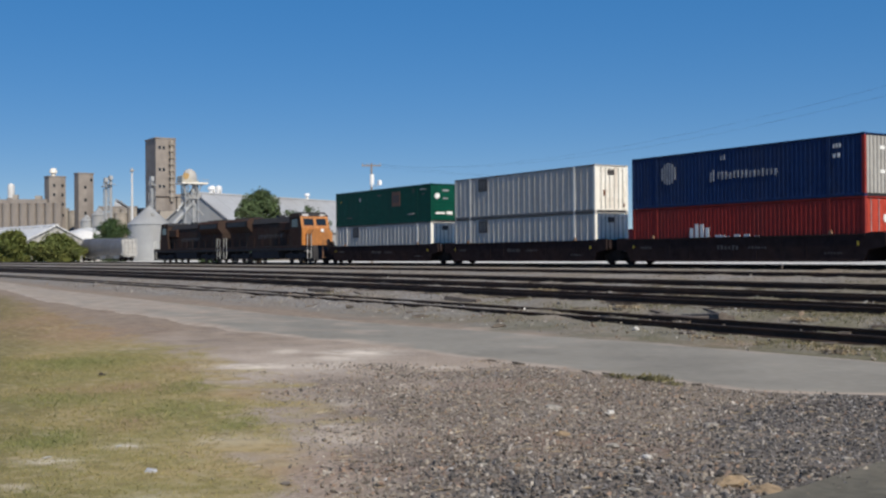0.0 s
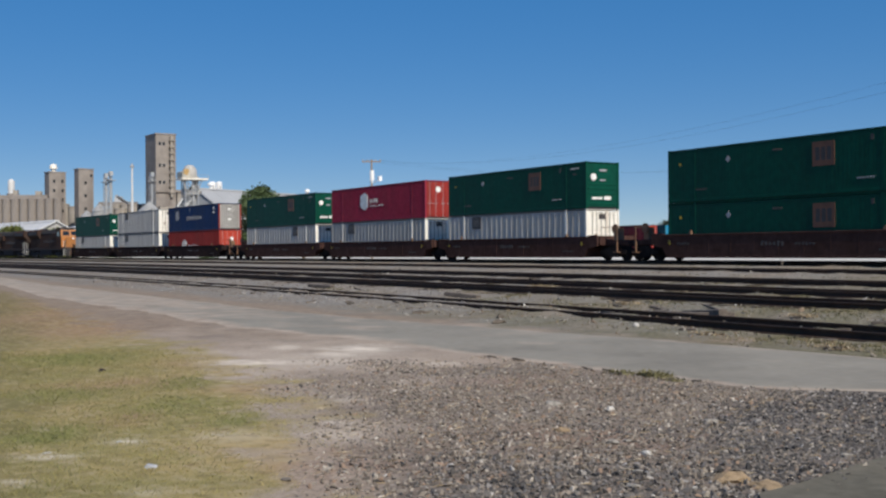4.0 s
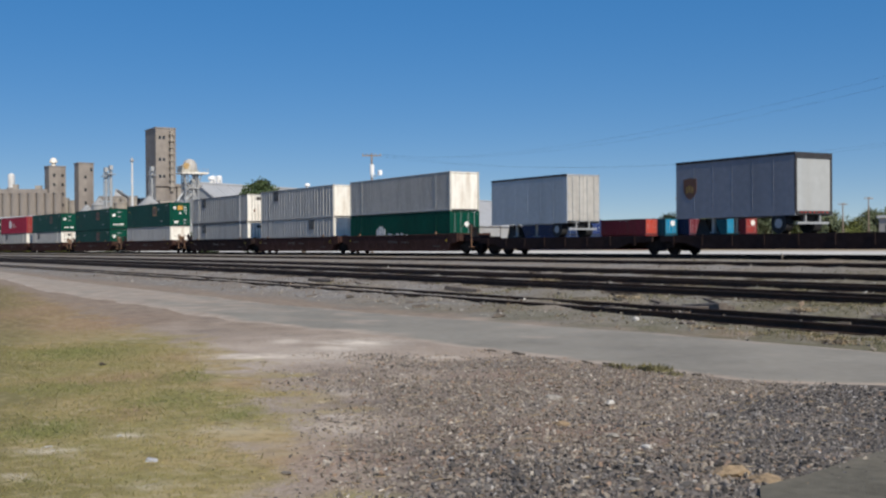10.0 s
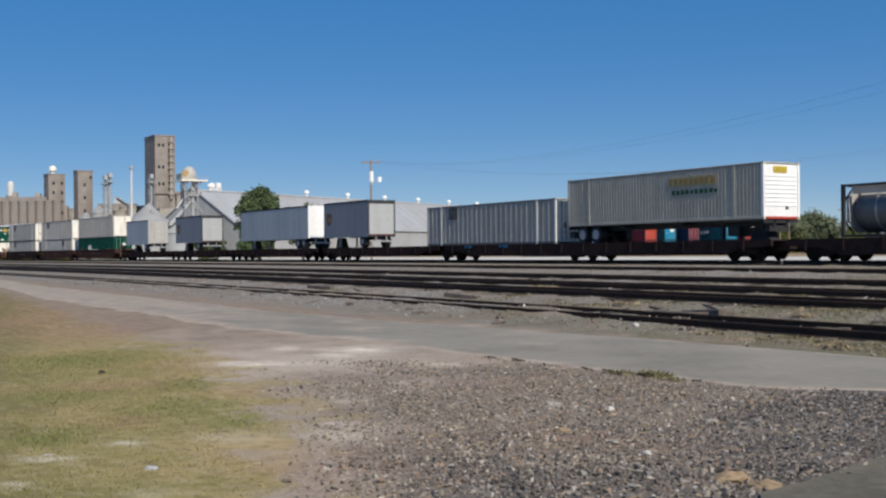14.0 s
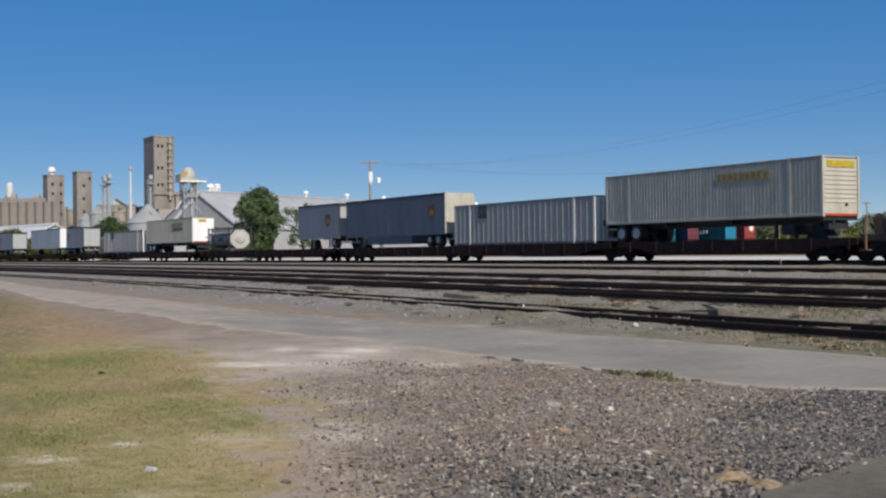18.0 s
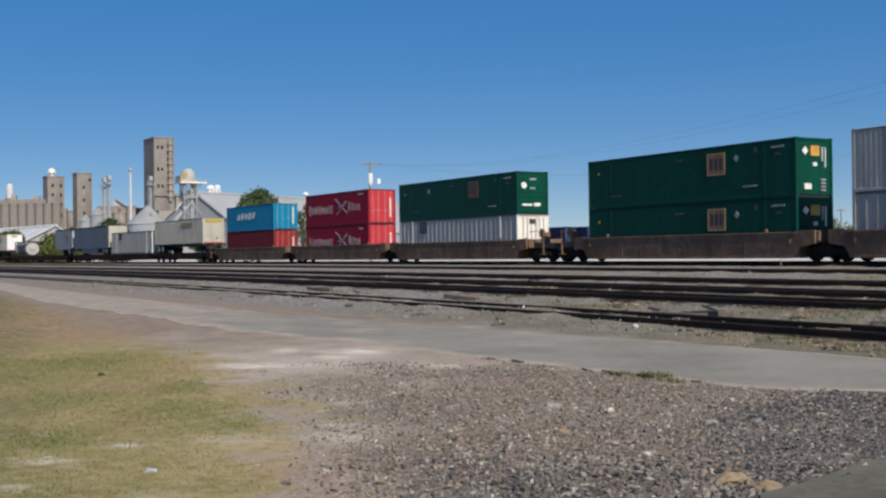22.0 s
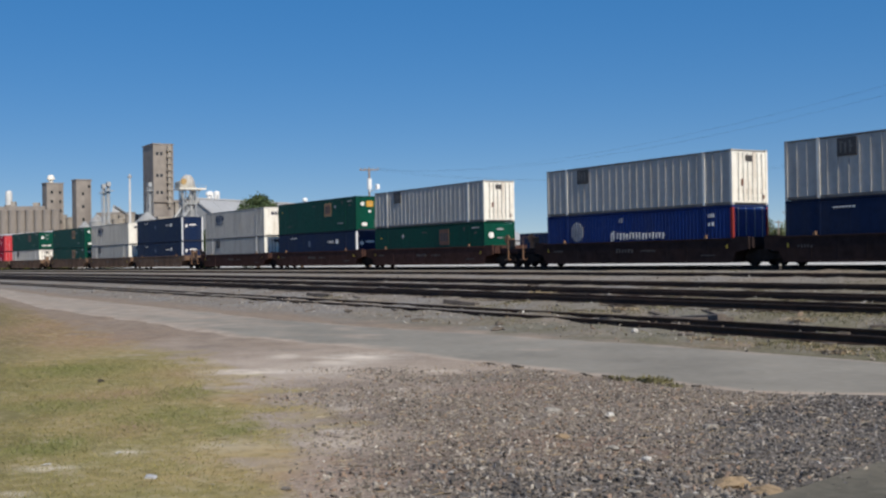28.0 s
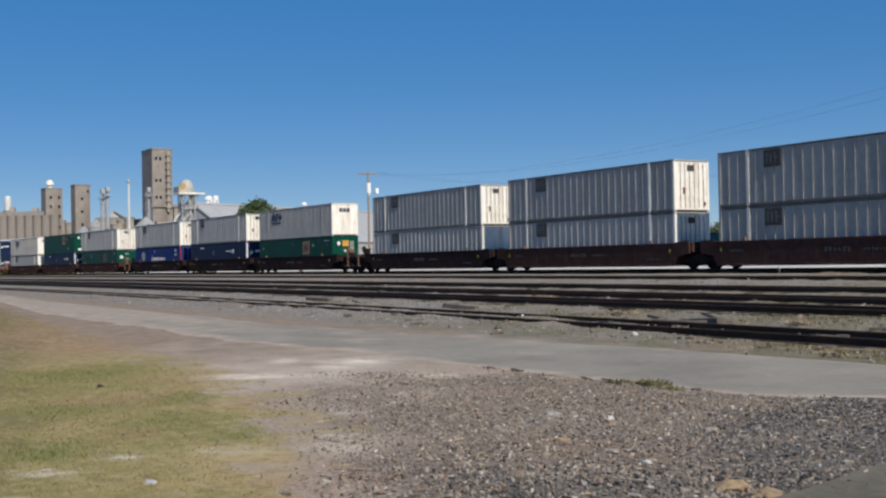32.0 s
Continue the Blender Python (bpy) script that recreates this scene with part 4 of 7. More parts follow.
def marks_grey(c, at=-5.0, high=HIGH):
    y = -WIDE / 2 - 0.004
    p = plate(c, "company_placard", at, high * 0.8, 1.1, 0.86, y, "decal_dark", "dark faded company placard")
    bars(p, "lettering", at - 0.4, at + 0.4, high * 0.8 - 0.28, high * 0.8 + 0.28, 3, y - 0.006, "seam", fill=0.4, seed=7)


def marks_block(c, colour, at=-4.95, high=HIGH):
    """Heavy oval, slanted block and diamond with a thin row below them, and three blocks on the end."""
    y = -WIDE / 2
    z0, z1, mid = high * 0.6, high * 0.87, high * 0.735
    part("logo_oval", Geo().prism([(at + 0.4 + 0.4 * math.cos(a), mid + (z1 - z0) / 2 * math.sin(a)) for a in (radians(k) for k in range(0, 360, 24))], y - 0.006, y + 0.02, "y"), colour, c)
    part("logo_slant", Geo().prism([(at + 0.86, z0), (at + 1.3, z0), (at + 1.46, z1), (at + 1.02, z1)], y - 0.006, y + 0.02, "y"), colour, c)
    part("logo_diamond", Geo().prism([(at + 1.5, mid), (at + 1.92, z0), (at + 2.34, mid), (at + 1.92, z1)], y - 0.006, y + 0.02, "y"), colour, c)
    bars(c, "lettering", at, at + 2.2, high * 0.52, high * 0.565, 9, y, colour)
    x = L53 / 2 - 0.05
    for i in range(3):
        part("logo_block", Geo().box(x, x + 0.035, -0.52 + 0.36 * i, -0.24 + 0.36 * i, high - 0.78, high - 0.45), "decal_navy", c)


def marks_smooth(c, high=HIGH):
    y = -WIDE / 2
    g = Geo().cyl((4.4, y - 0.006, 2.0), (4.4, y + 0.02, 2.0), 0.24, n=6)
    part("emblem", g, "decal_white", c)
    bars(c, "lettering", 2.6, 4.0, 1.9, 2.08, 6, y, "decal_white", fill=0.3, seed=5)
    bars(c, "lettering", -5.2, -3.9, 2.42, 2.5, 7, y, "decal_white")
    plate(c, "sticker", -1.2, 1.9, 0.35, 0.5, y, "decal_navy_pale")
    x = L53 / 2 - 0.05
    diamond(c, "sticker", -0.75, high - 1.1, 0.22, x + 0.01, "decal_white")
    part("lettering", Geo().box(x - 0.02, x + 0.012, -0.35, 0.45, high - 1.05, high - 0.88), "decal_white", c)


def truck(parent, x, wheel=0.46):
    """Two-axle freight truck."""
    b = part("truck", Geo().chamfer_box(x - 0.22, x + 0.22, -1.05, 1.05, 0.38, 0.68, 0.05), "truck_grime", parent)
    for s in (-1, 1):
        y = s * 1.02
        prof = [(x - 1.2, 0.36), (x - 1.12, 0.6), (x - 0.55, 0.66), (x - 0.3, 0.82), (x + 0.3, 0.82), (x + 0.55, 0.66), (x + 1.12, 0.6), (x + 1.2, 0.36), (x + 0.9, 0.34), (x + 0.5, 0.3), (x + 0.35, 0.18), (x - 0.35, 0.18), (x - 0.5, 0.3), (x - 0.9, 0.34)]
        part("side_frame", Geo().prism(prof, y - 0.07, y + 0.07, "y"), "truck_grime", b)
    for ax in (-0.9, 0.9):
        g = Geo().cyl((x + ax, -1.1, wheel), (x + ax, 1.1, wheel), 0.085, n=8)
        for s in (-1, 1):
            y = s * 0.75
            g.cyl((x + ax, y - 0.065, wheel), (x + ax, y + 0.065, wheel), wheel, n=20)
            g.cyl((x + ax, y - s * 0.065, wheel), (x + ax, y - s * 0.1, wheel), wheel + 0.025, n=20)
        part("wheelset", g, "truck_grime", b)
    return b


def coupler(parent, x, way):
    part("coupler", Geo().chamfer_box(min(x, x + way * 0.9), max(x, x + way * 0.9), -0.14, 0.14, 0.68, 0.98, 0.04), "steel", parent)


def well_car(label, colour, first, last):
    """One well of a double-stack car; the middle wells ride on trucks shared with their neighbours."""
    w = thing("well_car", label, "well car", group="well cars of the train")
    for s in (-1, 1):
        y0, y1 = (1.36, 1.46) if s > 0 else (-1.46, -1.36)
        prof = [(-9.3, 1.5), (-8.5, 1.5), (-8.2, 1.43), (8.2, 1.43), (8.5, 1.5), (9.3, 1.5), (9.3, 0.85), (8.4, 0.7), (8.05, 0.16), (-8.05, 0.16), (-8.4, 0.7), (-9.3, 0.85)]
        part("side_sill", Geo().prism(prof, y0, y1, "y"), colour, w)
        part("top_chord", Geo().chamfer_box(-8.2, 8.2, min(y0, y1) - 0.03, max(y0, y1) + 0.03, 1.335, 1.435, 0.015), colour, w)
        part("bottom_chord", Geo().chamfer_box(-7.9, 7.9, min(y0, y1) - 0.03, max(y0, y1) + 0.03, 0.15, 0.27, 0.015), colour, w)
        for k in range(9):
            x = -6.4 + k * 1.6
            part("rib", Geo().box(x - 0.04, x + 0.04, s * 1.46 - 0.006, s * 1.46 + 0.006, 0.27, 1.33), colour, w)
        for x in (-6.2, 6.2):
            part("guide", Geo().prism([(x - 0.09, 1.436), (x + 0.09, 1.436), (x + 0.06, 1.62), (x - 0.06, 1.58)], min(s * 1.34, s * 1.44), max(s * 1.34, s * 1.44), "y"), "tan_steel", w, "worn tan container guide")
    for x0, x1, z0, z1, n in ((-1.1, 0.5, 0.76, 1.0, 6), (1.1, 2.4, 0.8, 0.92, 6), (-7.2, -6.2, 0.86, 1.0, 5), (5.9, 7.0, 0.5, 0.6, 6)):
        bars(w, "reporting_mark", x0, x1, z0, z1, n, -1.462, "decal_grimy", "grimy white stencilled reporting marks", fill=0.5, seed=int(x1 * 10))
    for x in (-7.8, 7.8):
        part("reflector", Geo().box(x - 0.05, x + 0.05, -1.47, -1.45, 0.9, 1.1), "decal_mustard", w, "small yellow reflector strip")
    part("well_floor", Geo().box(-8.2, 8.2, -1.36, 1.36, 0.16, 0.24), colour, w)
    for e in (-1, 1):
        x0, x1 = (8.25, 9.45) if e > 0 else (-9.45, -8.25)
        part("end_platform", Geo().chamfer_box(x0, x1, -1.345, 1.345, 0.9, 1.46, 0.05), colour, w)
        part("end_bulkhead", Geo().box(min(e * 8.1, e * 8.22), max(e * 8.1, e * 8.22), -1.36, 1.36, 0.24, 1.42), colour, w)
        part("end_bolster", Geo().box(min(e * 9.4, e * 9.95), max(e * 9.4, e * 9.95), -0.5, 0.5, 0.7, 1.2), "dark", w)
    if first or last:
        for e, wanted in ((-1, first), (1, last)):
            if not wanted:
                continue
            part("end_sill", Geo().chamfer_box(min(e * 9.4, e * 11.5), max(e * 9.4, e * 11.5), -0.9, 0.9, 0.85, 1.2, 0.05), colour, w)
            truck(w, e * 10.3)
            coupler(w, e * 11.4, e)
            for y in (-1.25, 1.25):
                post = part("handrail", Geo().cyl((e * 10.9, y, 1.1), (e * 10.9, y, 2.0), 0.024, n=8).cyl((e * 9.5, y, 1.96), (e * 10.9, y, 1.96), 0.018, n=6), "tan_steel", w, "worn tan handrail")
                part("step", Geo().box(min(e * 10.7, e * 11.1), max(e * 10.7, e * 11.1), y - 0.15, y + 0.15, 0.45, 0.5).box(e * 10.9 - 0.04, e * 10.9 + 0.04, y - 0.04, y + 0.04, 0.45, 1.1), "tan_steel", w)
            part("brake_stand", Geo().box(min(e * 10.2, e * 10.6), max(e * 10.2, e * 10.6), -0.9, -0.45, 1.2, 1.9).cyl((e * 10.4, -1.0, 1.85), (e * 10.4, -0.9, 1.85), 0.28, n=14), "tan_steel", w)
    if not first:
        truck(w, -9.78)
    return w


def flat_car(label, length, trucks, colour="well_dark"):
    f = thing("flat_car", label, "flat car", group="flat cars of the train")
    h = length / 2
    part("centre_sill", Geo().chamfer_box(-h, h, -0.35, 0.35, 0.45, 1.0, 0.03), colour, f)
    for s in (-1, 1):
        y = s * 1.28
        part("side_sill", Geo().prism([(-h + 0.3, 1.05), (h - 0.3, 1.05), (h - 0.3, 0.72), (h - 2.4, 0.62), (h - 3.4, 0.28), (-h + 3.4, 0.28), (-h + 2.4, 0.62), (-h + 0.3, 0.72)], y - 0.06, y + 0.06, "y"), colour, f)
        for k in range(int(length // 2.2)):
            x = -h + 1.4 + k * 2.2
            part("stake", Geo().box(x - 0.07, x + 0.07, y - 0.1, y + 0.1, 0.5, 1.06), colour, f)
    part("deck", Geo().box(-h + 0.3, h - 0.3, -1.22, 1.22, 0.99, 1.05), colour, f)
    for x in trucks:
        truck(f, x, 0.42)
    return f


def trailer(label, length, colour, end, end_colour, floor=0.98, high=2.97, axles=1):
    """Road trailer on its own wheels, standing on the deck; rear doors to +x."""
    t = thing("semi_trailer", label, "trailer", group="trailers on the train")
    h, hw, top = length / 2, 1.295, floor + high
    part("box_body", Geo().prism([(-h, floor), (h - 0.05, floor), (h - 0.05, top), (-h + 0.06, top), (-h, top - 0.06)], -hw, hw, "y"), colour, t)
    for s in (-1, 1):
        part("top_rail", Geo().box(-h, h, s * hw - 0.02, s * hw + 0.02, top - 0.12, top + 0.01), "loco_grey", t)
        part("bottom_rail", Geo().box(-h, h, s * hw - 0.02, s * hw + 0.02, floor - 0.1, floor + 0.12), "silver" if colour == "silver" else colour, t)
        n = int(length / 1.22)
        for k in range(1, n):
            x = -h + k * length / n
            part("panel_seam", Geo().box(x - 0.025, x + 0.025, s * hw - 0.006, s * hw + 0.006, floor + 0.12, top - 0.12), colour, t)
    if end == "roller":
        part("roller_door", Geo().box(h - 0.05, h - 0.02, -hw + 0.12, hw - 0.12, floor + 0.12, top - 0.28), end_colour, t, "pale roller door")
        part("door_frame", Geo().box(h - 0.05, h + 0.02, -hw, -hw + 0.12, floor, top).box(h - 0.05, h + 0.02, hw - 0.12, hw, floor, top).box(h - 0.05, h + 0.02, -hw + 0.12, hw - 0.12, top - 0.28, top).box(h - 0.05, h + 0.02, -hw + 0.12, hw - 0.12, floor - 0.05, floor + 0.12), "loco_grey", t)
        for k in range(7):
            part("marker_light", Geo().box(h + 0.02, h + 0.04, -0.9 + 0.3 * k - 0.05, -0.9 + 0.3 * k + 0.05, floor + 0.02, floor + 0.09), "decal_red", t)
    elif end == "plain":
        part("end_wall", Geo().box(h - 0.05, h + 0.01, -hw, hw, floor, top), end_colour, t)
    else:
        for s in (-1, 1):
            d = part("door", Geo().box(h - 0.05, h, min(s * 0.01, s * (hw - 0.06)), max(s * 0.01, s * (hw - 0.06)), floor + 0.06, top - 0.1), end_colour, t)
            for y in (0.3, 0.85):
                part("lock_rod", Geo().cyl((h + 0.03, s * y, floor), (h + 0.03, s * y, top - 0.1), 0.02, n=8), "galv", d)
                part("hinge", Geo().box(h, h + 0.03, s * 1.1 - 0.1, s * 1.1 + 0.1, floor + y * 2, floor + y * 2 + 0.08), "galv", d)
        part("door_frame", Geo().box(h - 0.05, h + 0.015, -hw, -hw + 0.06, floor, top).box(h - 0.05, h + 0.015, hw - 0.06, hw, floor, top).box(h - 0.05, h + 0.015, -hw, hw, top - 0.1, top), "silver", t)
    bogie = part("bogie", Geo().box(h - 1.0 - 1.25 * axles, h - 0.4, -0.5, 0.5, floor - 0.34, floor - 0.1), "dark", t)
    for k in range(axles):
        x = h - 1.1 - 1.25 * k
        for s in (-1, 1):
            part("wheel", Geo().cyl((x, s * 0.75, 0.5), (x, s * 1.25, 0.5), 0.5, n=18), "black", bogie)
            part("hub", Geo().cyl((x, s * 1.25, 0.5), (x, s * 1.27, 0.5), 0.24, n=12), "galv", bogie)
    part("bumper", Geo().box(h - 0.15, h - 0.03, -1.1, 1.1, 0.45, 0.57).box(h - 0.15, h - 0.05, -0.55, -0.45, 0.5, floor).box(h - 0.15, h - 0.05, 0.45, 0.55, 0.5, floor), "galv", t)
    for s in (-1, 1):
        part("landing_leg", Geo().box(-h + 2.3, -h + 2.45, s * 0.8 - 0.07, s * 0.8 + 0.07, 0.12, floor).box(-h + 2.2, -h + 2.55, s * 0.8 - 0.14, s * 0.8 + 0.14, 0.08, 0.13), "galv", t)
    part("hitch_stand", Geo().prism([(-h + 0.5, 0.0), (-h + 1.7, 0.0), (-h + 1.2, floor - 0.1), (-h + 0.8, floor - 0.1)], -0.35, 0.35, "y"), "dark", t)
    return t


def shield(parent, x, z, y, r=0.5):
    g = Geo().prism([(x - r, z + r), (x - r, z - r * 0.3), (x - r * 0.6, z - r * 0.9), (x, z - r * 1.2), (x + r * 0.6, z - r * 0.9), (x + r, z - r * 0.3), (x + r, z + r), (x, z + r * 1.15)], y - 0.012, y + 0.02, "y")
    part("emblem", g, "decal_brown", parent, "brown and gold shield emblem")
    bars(parent, "lettering", x - r * 0.6, x + r * 0.6, z - r * 0.5, z + r * 0.3, 3, y - 0.012, "decal_gold", seed=3)


def chassis(label):
    """Skeletal container chassis with its wheels towards -x."""
    t = thing("container_chassis", label, "chassis", group="chassis on the train")
    for s in (-1, 1):
        part("main_beam", Geo().box(-8.0, 8.0, s * 0.45 - 0.07, s * 0.45 + 0.07, 0.72, 0.99), "dark", t)
    for x in (-8.0, -3.0, 2.0, 7.9):
        part("cross_bolster", Geo().box(x - 0.1, x + 0.1, -1.2, 1.2, 0.84, 1.023), "dark", t)
    for x in (-6.7, -5.4):
        for s in (-1, 1):
            wheel = part("wheel", Geo().cyl((x, s * 0.7, 0.5), (x, s * 1.22, 0.5), 0.5, n=18), "black", t)
            part("hub", Geo().cyl((x, s * 1.22, 0.5), (x, s * 1.25, 0.5), 0.3, n=12), "galv", wheel)
    part("axle", Geo().cyl((-6.7, -0.7, 0.5), (-6.7, 0.7, 0.5), 0.07, n=8).cyl((-5.4, -0.7, 0.5), (-5.4, 0.7, 0.5), 0.07, n=8), "dark", t)
    part("mudguard", Geo().box(-8.0, -7.5, -1.2, 1.2, 0.3, 0.72), "dark", t)
    for s in (-1, 1):
        part("landing_leg", Geo().box(4.6, 4.75, s * 0.7 - 0.07, s * 0.7 + 0.07, 0.06, 0.8), "dark", t)
    part("hitch_stand", Geo().prism([(6.2, 0.0), (7.6, 0.0), (7.1, 0.74), (6.7, 0.74)], -0.35, 0.35, "y"), "dark", t)
    part("gear_box", Geo().box(5.2, 6.0, -0.9, 0.9, 0.2, 0.7), "dark", t)
    part("rear_bolster", Geo().box(7.6, 7.9, -0.7, 0.7, 0.42, 0.72), "dark", t)
    return t


def tank_container(label):
    t = thing("tank_container", label, "tank container")
    h, hw, top = 3.03, 1.22, 2.44
    tank = Geo()
    prof = [(-2.9, 0.35), (-2.75, 0.8), (-2.45, 1.05), (2.45, 1.05), (2.75, 0.8), (2.9, 0.35)]
    n = 28
    vs = [(x, r * math.cos(2 * math.pi * i / n), 1.25 + r * math.sin(2 * math.pi * i / n)) for x, r in prof for i in range(n)]
    fs = [(k * n + i, k * n + (i + 1) % n, (k + 1) * n + (i + 1) % n, (k + 1) * n + i) for k in range(len(prof) - 1) for i in range(n)]
    tank.add(vs, fs + [tuple(range(n))[::-1], tuple(range((len(prof) - 1) * n, len(prof) * n))])
    part("tank_shell", tank, "tank_grey", t, smooth=True)
    # Pale cap sheets put sunlight on the tank's top into the colour.
    for x0, x1 in ((-2.4, -1.46), (-1.34, -0.06), (0.06, 1.34), (1.46, 2.4)):
        cover = Geo()
        ring = [(1.075 * math.cos(a), 1.25 + 1.075 * math.sin(a)) for a in (radians(k) for k in range(38, 143, 8))]
        cover.add([(x, y, z) for x in (x0, x1) for y, z in ring], [(k, k + 1, len(ring) + k + 1, len(ring) + k) for k in range(len(ring) - 1)])
        part("top_cover", cover, "white_grey", t, "pale top sheet coloured as if sunlit", smooth=True)
    for x in (-1.4, 0.0, 1.4):
        part("band", Geo().cyl((x - 0.04, 0, 1.25), (x + 0.04, 0, 1.25), 1.065, n=28), "galv", t)
    for e in (-1, 1):
        for s in (-1, 1):
            part("corner_post", Geo().box(e * h - 0.08, e * h + 0.08, s * hw - 0.07, s * hw + 0.07, 0, top), "loco_grey", t)
            for z in (0.25, top - 0.25):
                y0, y1 = s * 0.45, s * (hw - 0.05)
                zz = 0.07 if z < 1 else top - 0.07
                part("brace", Geo().cyl((e * h, y0, zz), (e * h, y1, zz + (0.75 if z < 1 else -0.75)), 0.05, n=6), "loco_grey", t)
        for z in (0.06, top - 0.06):
            part("cross_rail", Geo().box(e * h - 0.07, e * h + 0.07, -hw, hw, z - 0.06, z + 0.06), "loco_grey", t)
        g = Geo().prism([(-1.1, 0.75), (-0.4, 0.2), (0.4, 0.2), (1.1, 0.75), (1.1, 1.75), (0.4, 2.3), (-0.4, 2.3), (-1.1, 1.75)], e * 2.8, e * 2.95)
        part("end_skirt", g, "white_grey", t, "pale grey eight-sided end plate")
        part("end_dish", Geo().lathe((0, 0, 0), [(0.6, 0.0), (0.5, 0.08), (0.3, 0.14), (0.02, 0.16)], 20), "white_grey", t, at=pose(e * 2.94, 0, 1.25, 0, 90 * e, 0))
    for s in (-1, 1):
        for z in (0.06, top - 0.06):
            part("side_rail", Geo().box(-h, h, s * hw - 0.05, s * hw + 0.05, z - 0.05, z + 0.05), "loco_grey", t)
    part("walkway", Geo().box(-2.6, 2.6, -0.5, 0.5, top - 0.1, top - 0.05).box(-2.6, 2.6, -1.1, -0.95, top - 0.45, top - 0.1), "white_grey", t)
    part("placard", Geo().box(-0.6, 0.6, -1.085, -1.06, 1.0, 1.4), "decal_green", t)
    return t


def locomotive(label, nose_rear):
    """Six-axle road diesel. nose_rear: its cab and nose stand at the +x end."""
    t = thing("locomotive", label, "locomotive", group="locomotives")
    d = 1 if nose_rear else -1
    q = lambda a, b: (min(d * a, d * b), max(d * a, d * b))
    part("frame", Geo().chamfer_box(-10.9, 10.9, -1.5, 1.5, 1.15, 1.6, 0.05), "loco_grey", t)
    part("fuel_tank", Geo().prism([(-1.35, 0.45), (-1.0, 0.3), (1.0, 0.3), (1.35, 0.45), (1.4, 1.15), (-1.4, 1.15)], *q(-3.4, 3.2)), "loco_grey", t)
    a, b = q(-10.2, 6.0)
    part("engine_hood", Geo().prism([(-0.95, 1.6), (0.95, 1.6), (0.95, 3.75), (0.8, 3.95), (-0.8, 3.95), (-0.95, 3.75)], a, b), "loco_hood", t)
    a, b = q(-10.3, -4.2)
    part("radiator", Geo().prism([(-1.0, 3.1), (-1.5, 3.7), (-1.5, 4.25), (-1.2, 4.55), (1.2, 4.55), (1.5, 4.25), (1.5, 3.7), (1.0, 3.1)], a, b), "loco_hood", t, "flared radiator section in grimy, shade-dark yellow")
    for k in range(3):
        x = d * (-9.2 + 1.9 * k)
        part("fan", Geo().cyl((x, 0, 4.55), (x, 0, 4.68), 0.75, n=18), "dark", t)
    a, b = q(-4.2, 6.0)
    part("roof_deck", Geo().prism([(-1.0, 3.9), (1.0, 3.9), (0.75, 4.45), (-0.75, 4.45)], a, b), "loco_grey", t)
    part("exhaust", Geo().box(*q(0.2, 1.2), -0.3, 0.3, 4.45, 4.7), "dark", t)
    part("blower_housing", Geo().chamfer_box(*q(3.4, 6.0), -1.3, 1.3, 3.0, 3.9, 0.1), "loco_hood", t)
    cab = part("cab", Geo().prism([(d * 6.0, 1.6), (d * 8.6, 1.6), (d * 8.6, 3.2), (d * 8.25, 4.35), (d * 8.0, 4.6), (d * 6.0, 4.6)], -1.45, 1.45, "y"), "loco_hood", t)
    # Sun-facing plates keep the bright yellow; the cab body is shade-dark.
    part("cab_front", Geo().box(*q(8.6, 8.63), -1.4, 1.4, 1.65, 3.2), "loco_yellow", cab)
    part("windscreen_frame", Geo().box(-0.012, 0.012, -1.42, 1.42, -0.58, 0.58), "loco_yellow", cab, at=pose(d * 8.43, 0, 3.77, 0, -d * 17, 0))
    part("cab_roof", Geo().prism([(-1.5, 4.35), (1.5, 4.35), (1.1, 4.72), (-1.1, 4.72)], *q(5.9, 8.3)), "loco_grey", t)
    for s in (-1, 1):
        part("side_window", Geo().box(*q(6.5, 7.8), s * 1.45 - 0.015, s * 1.45 + 0.015, 3.35, 4.1), "glass", cab)
        part("windscreen", Geo().box(-0.02, 0.02, s * 0.65 - 0.5, s * 0.65 + 0.5, -0.33, 0.33), "glass", cab, at=pose(d * 8.46, 0, 3.8, 0, -d * 17, 0))
        part("number_board", Geo().box(*q(8.2, 8.3), s * 0.9 - 0.3, s * 0.9 + 0.3, 4.38, 4.55), "white", cab)
    nose = part("nose", Geo().prism([(-1.05, 1.6), (1.05, 1.6), (1.05, 2.7), (0.8, 3.1), (-0.8, 3.1), (-1.05, 2.7)], *q(8.6, 10.0)), "loco_yellow", t)
    part("nose_door", Geo().box(*q(10.0, 10.03), -0.35, 0.35, 1.65, 2.9), "loco_yellow", nose)
    part("headlight", Geo().cyl((d * 10.0, 0, 2.98), (d * 10.08, 0, 2.98), 0.16, n=12), "white", nose)
    part("pilot", Geo().prism([(-1.4, 0.25), (1.4, 0.25), (1.5, 1.3), (-1.5, 1.3)], *q(10.75, 11.05)), "loco_grey", t)
    part("rear_pilot", Geo().prism([(-1.4, 0.35), (1.4, 0.35), (1.5, 1.3), (-1.5, 1.3)], *q(-11.05, -10.8)), "loco_grey", t)
    coupler(t, 11.0, 1)
    coupler(t, -11.0, -1)
    for s in (-1, 1):
        part("walkway_stripe", Geo().box(-10.8, 10.8, s * 1.5 - 0.01, s * 1.5 + 0.01, 1.42, 1.58), "loco_hood", t)
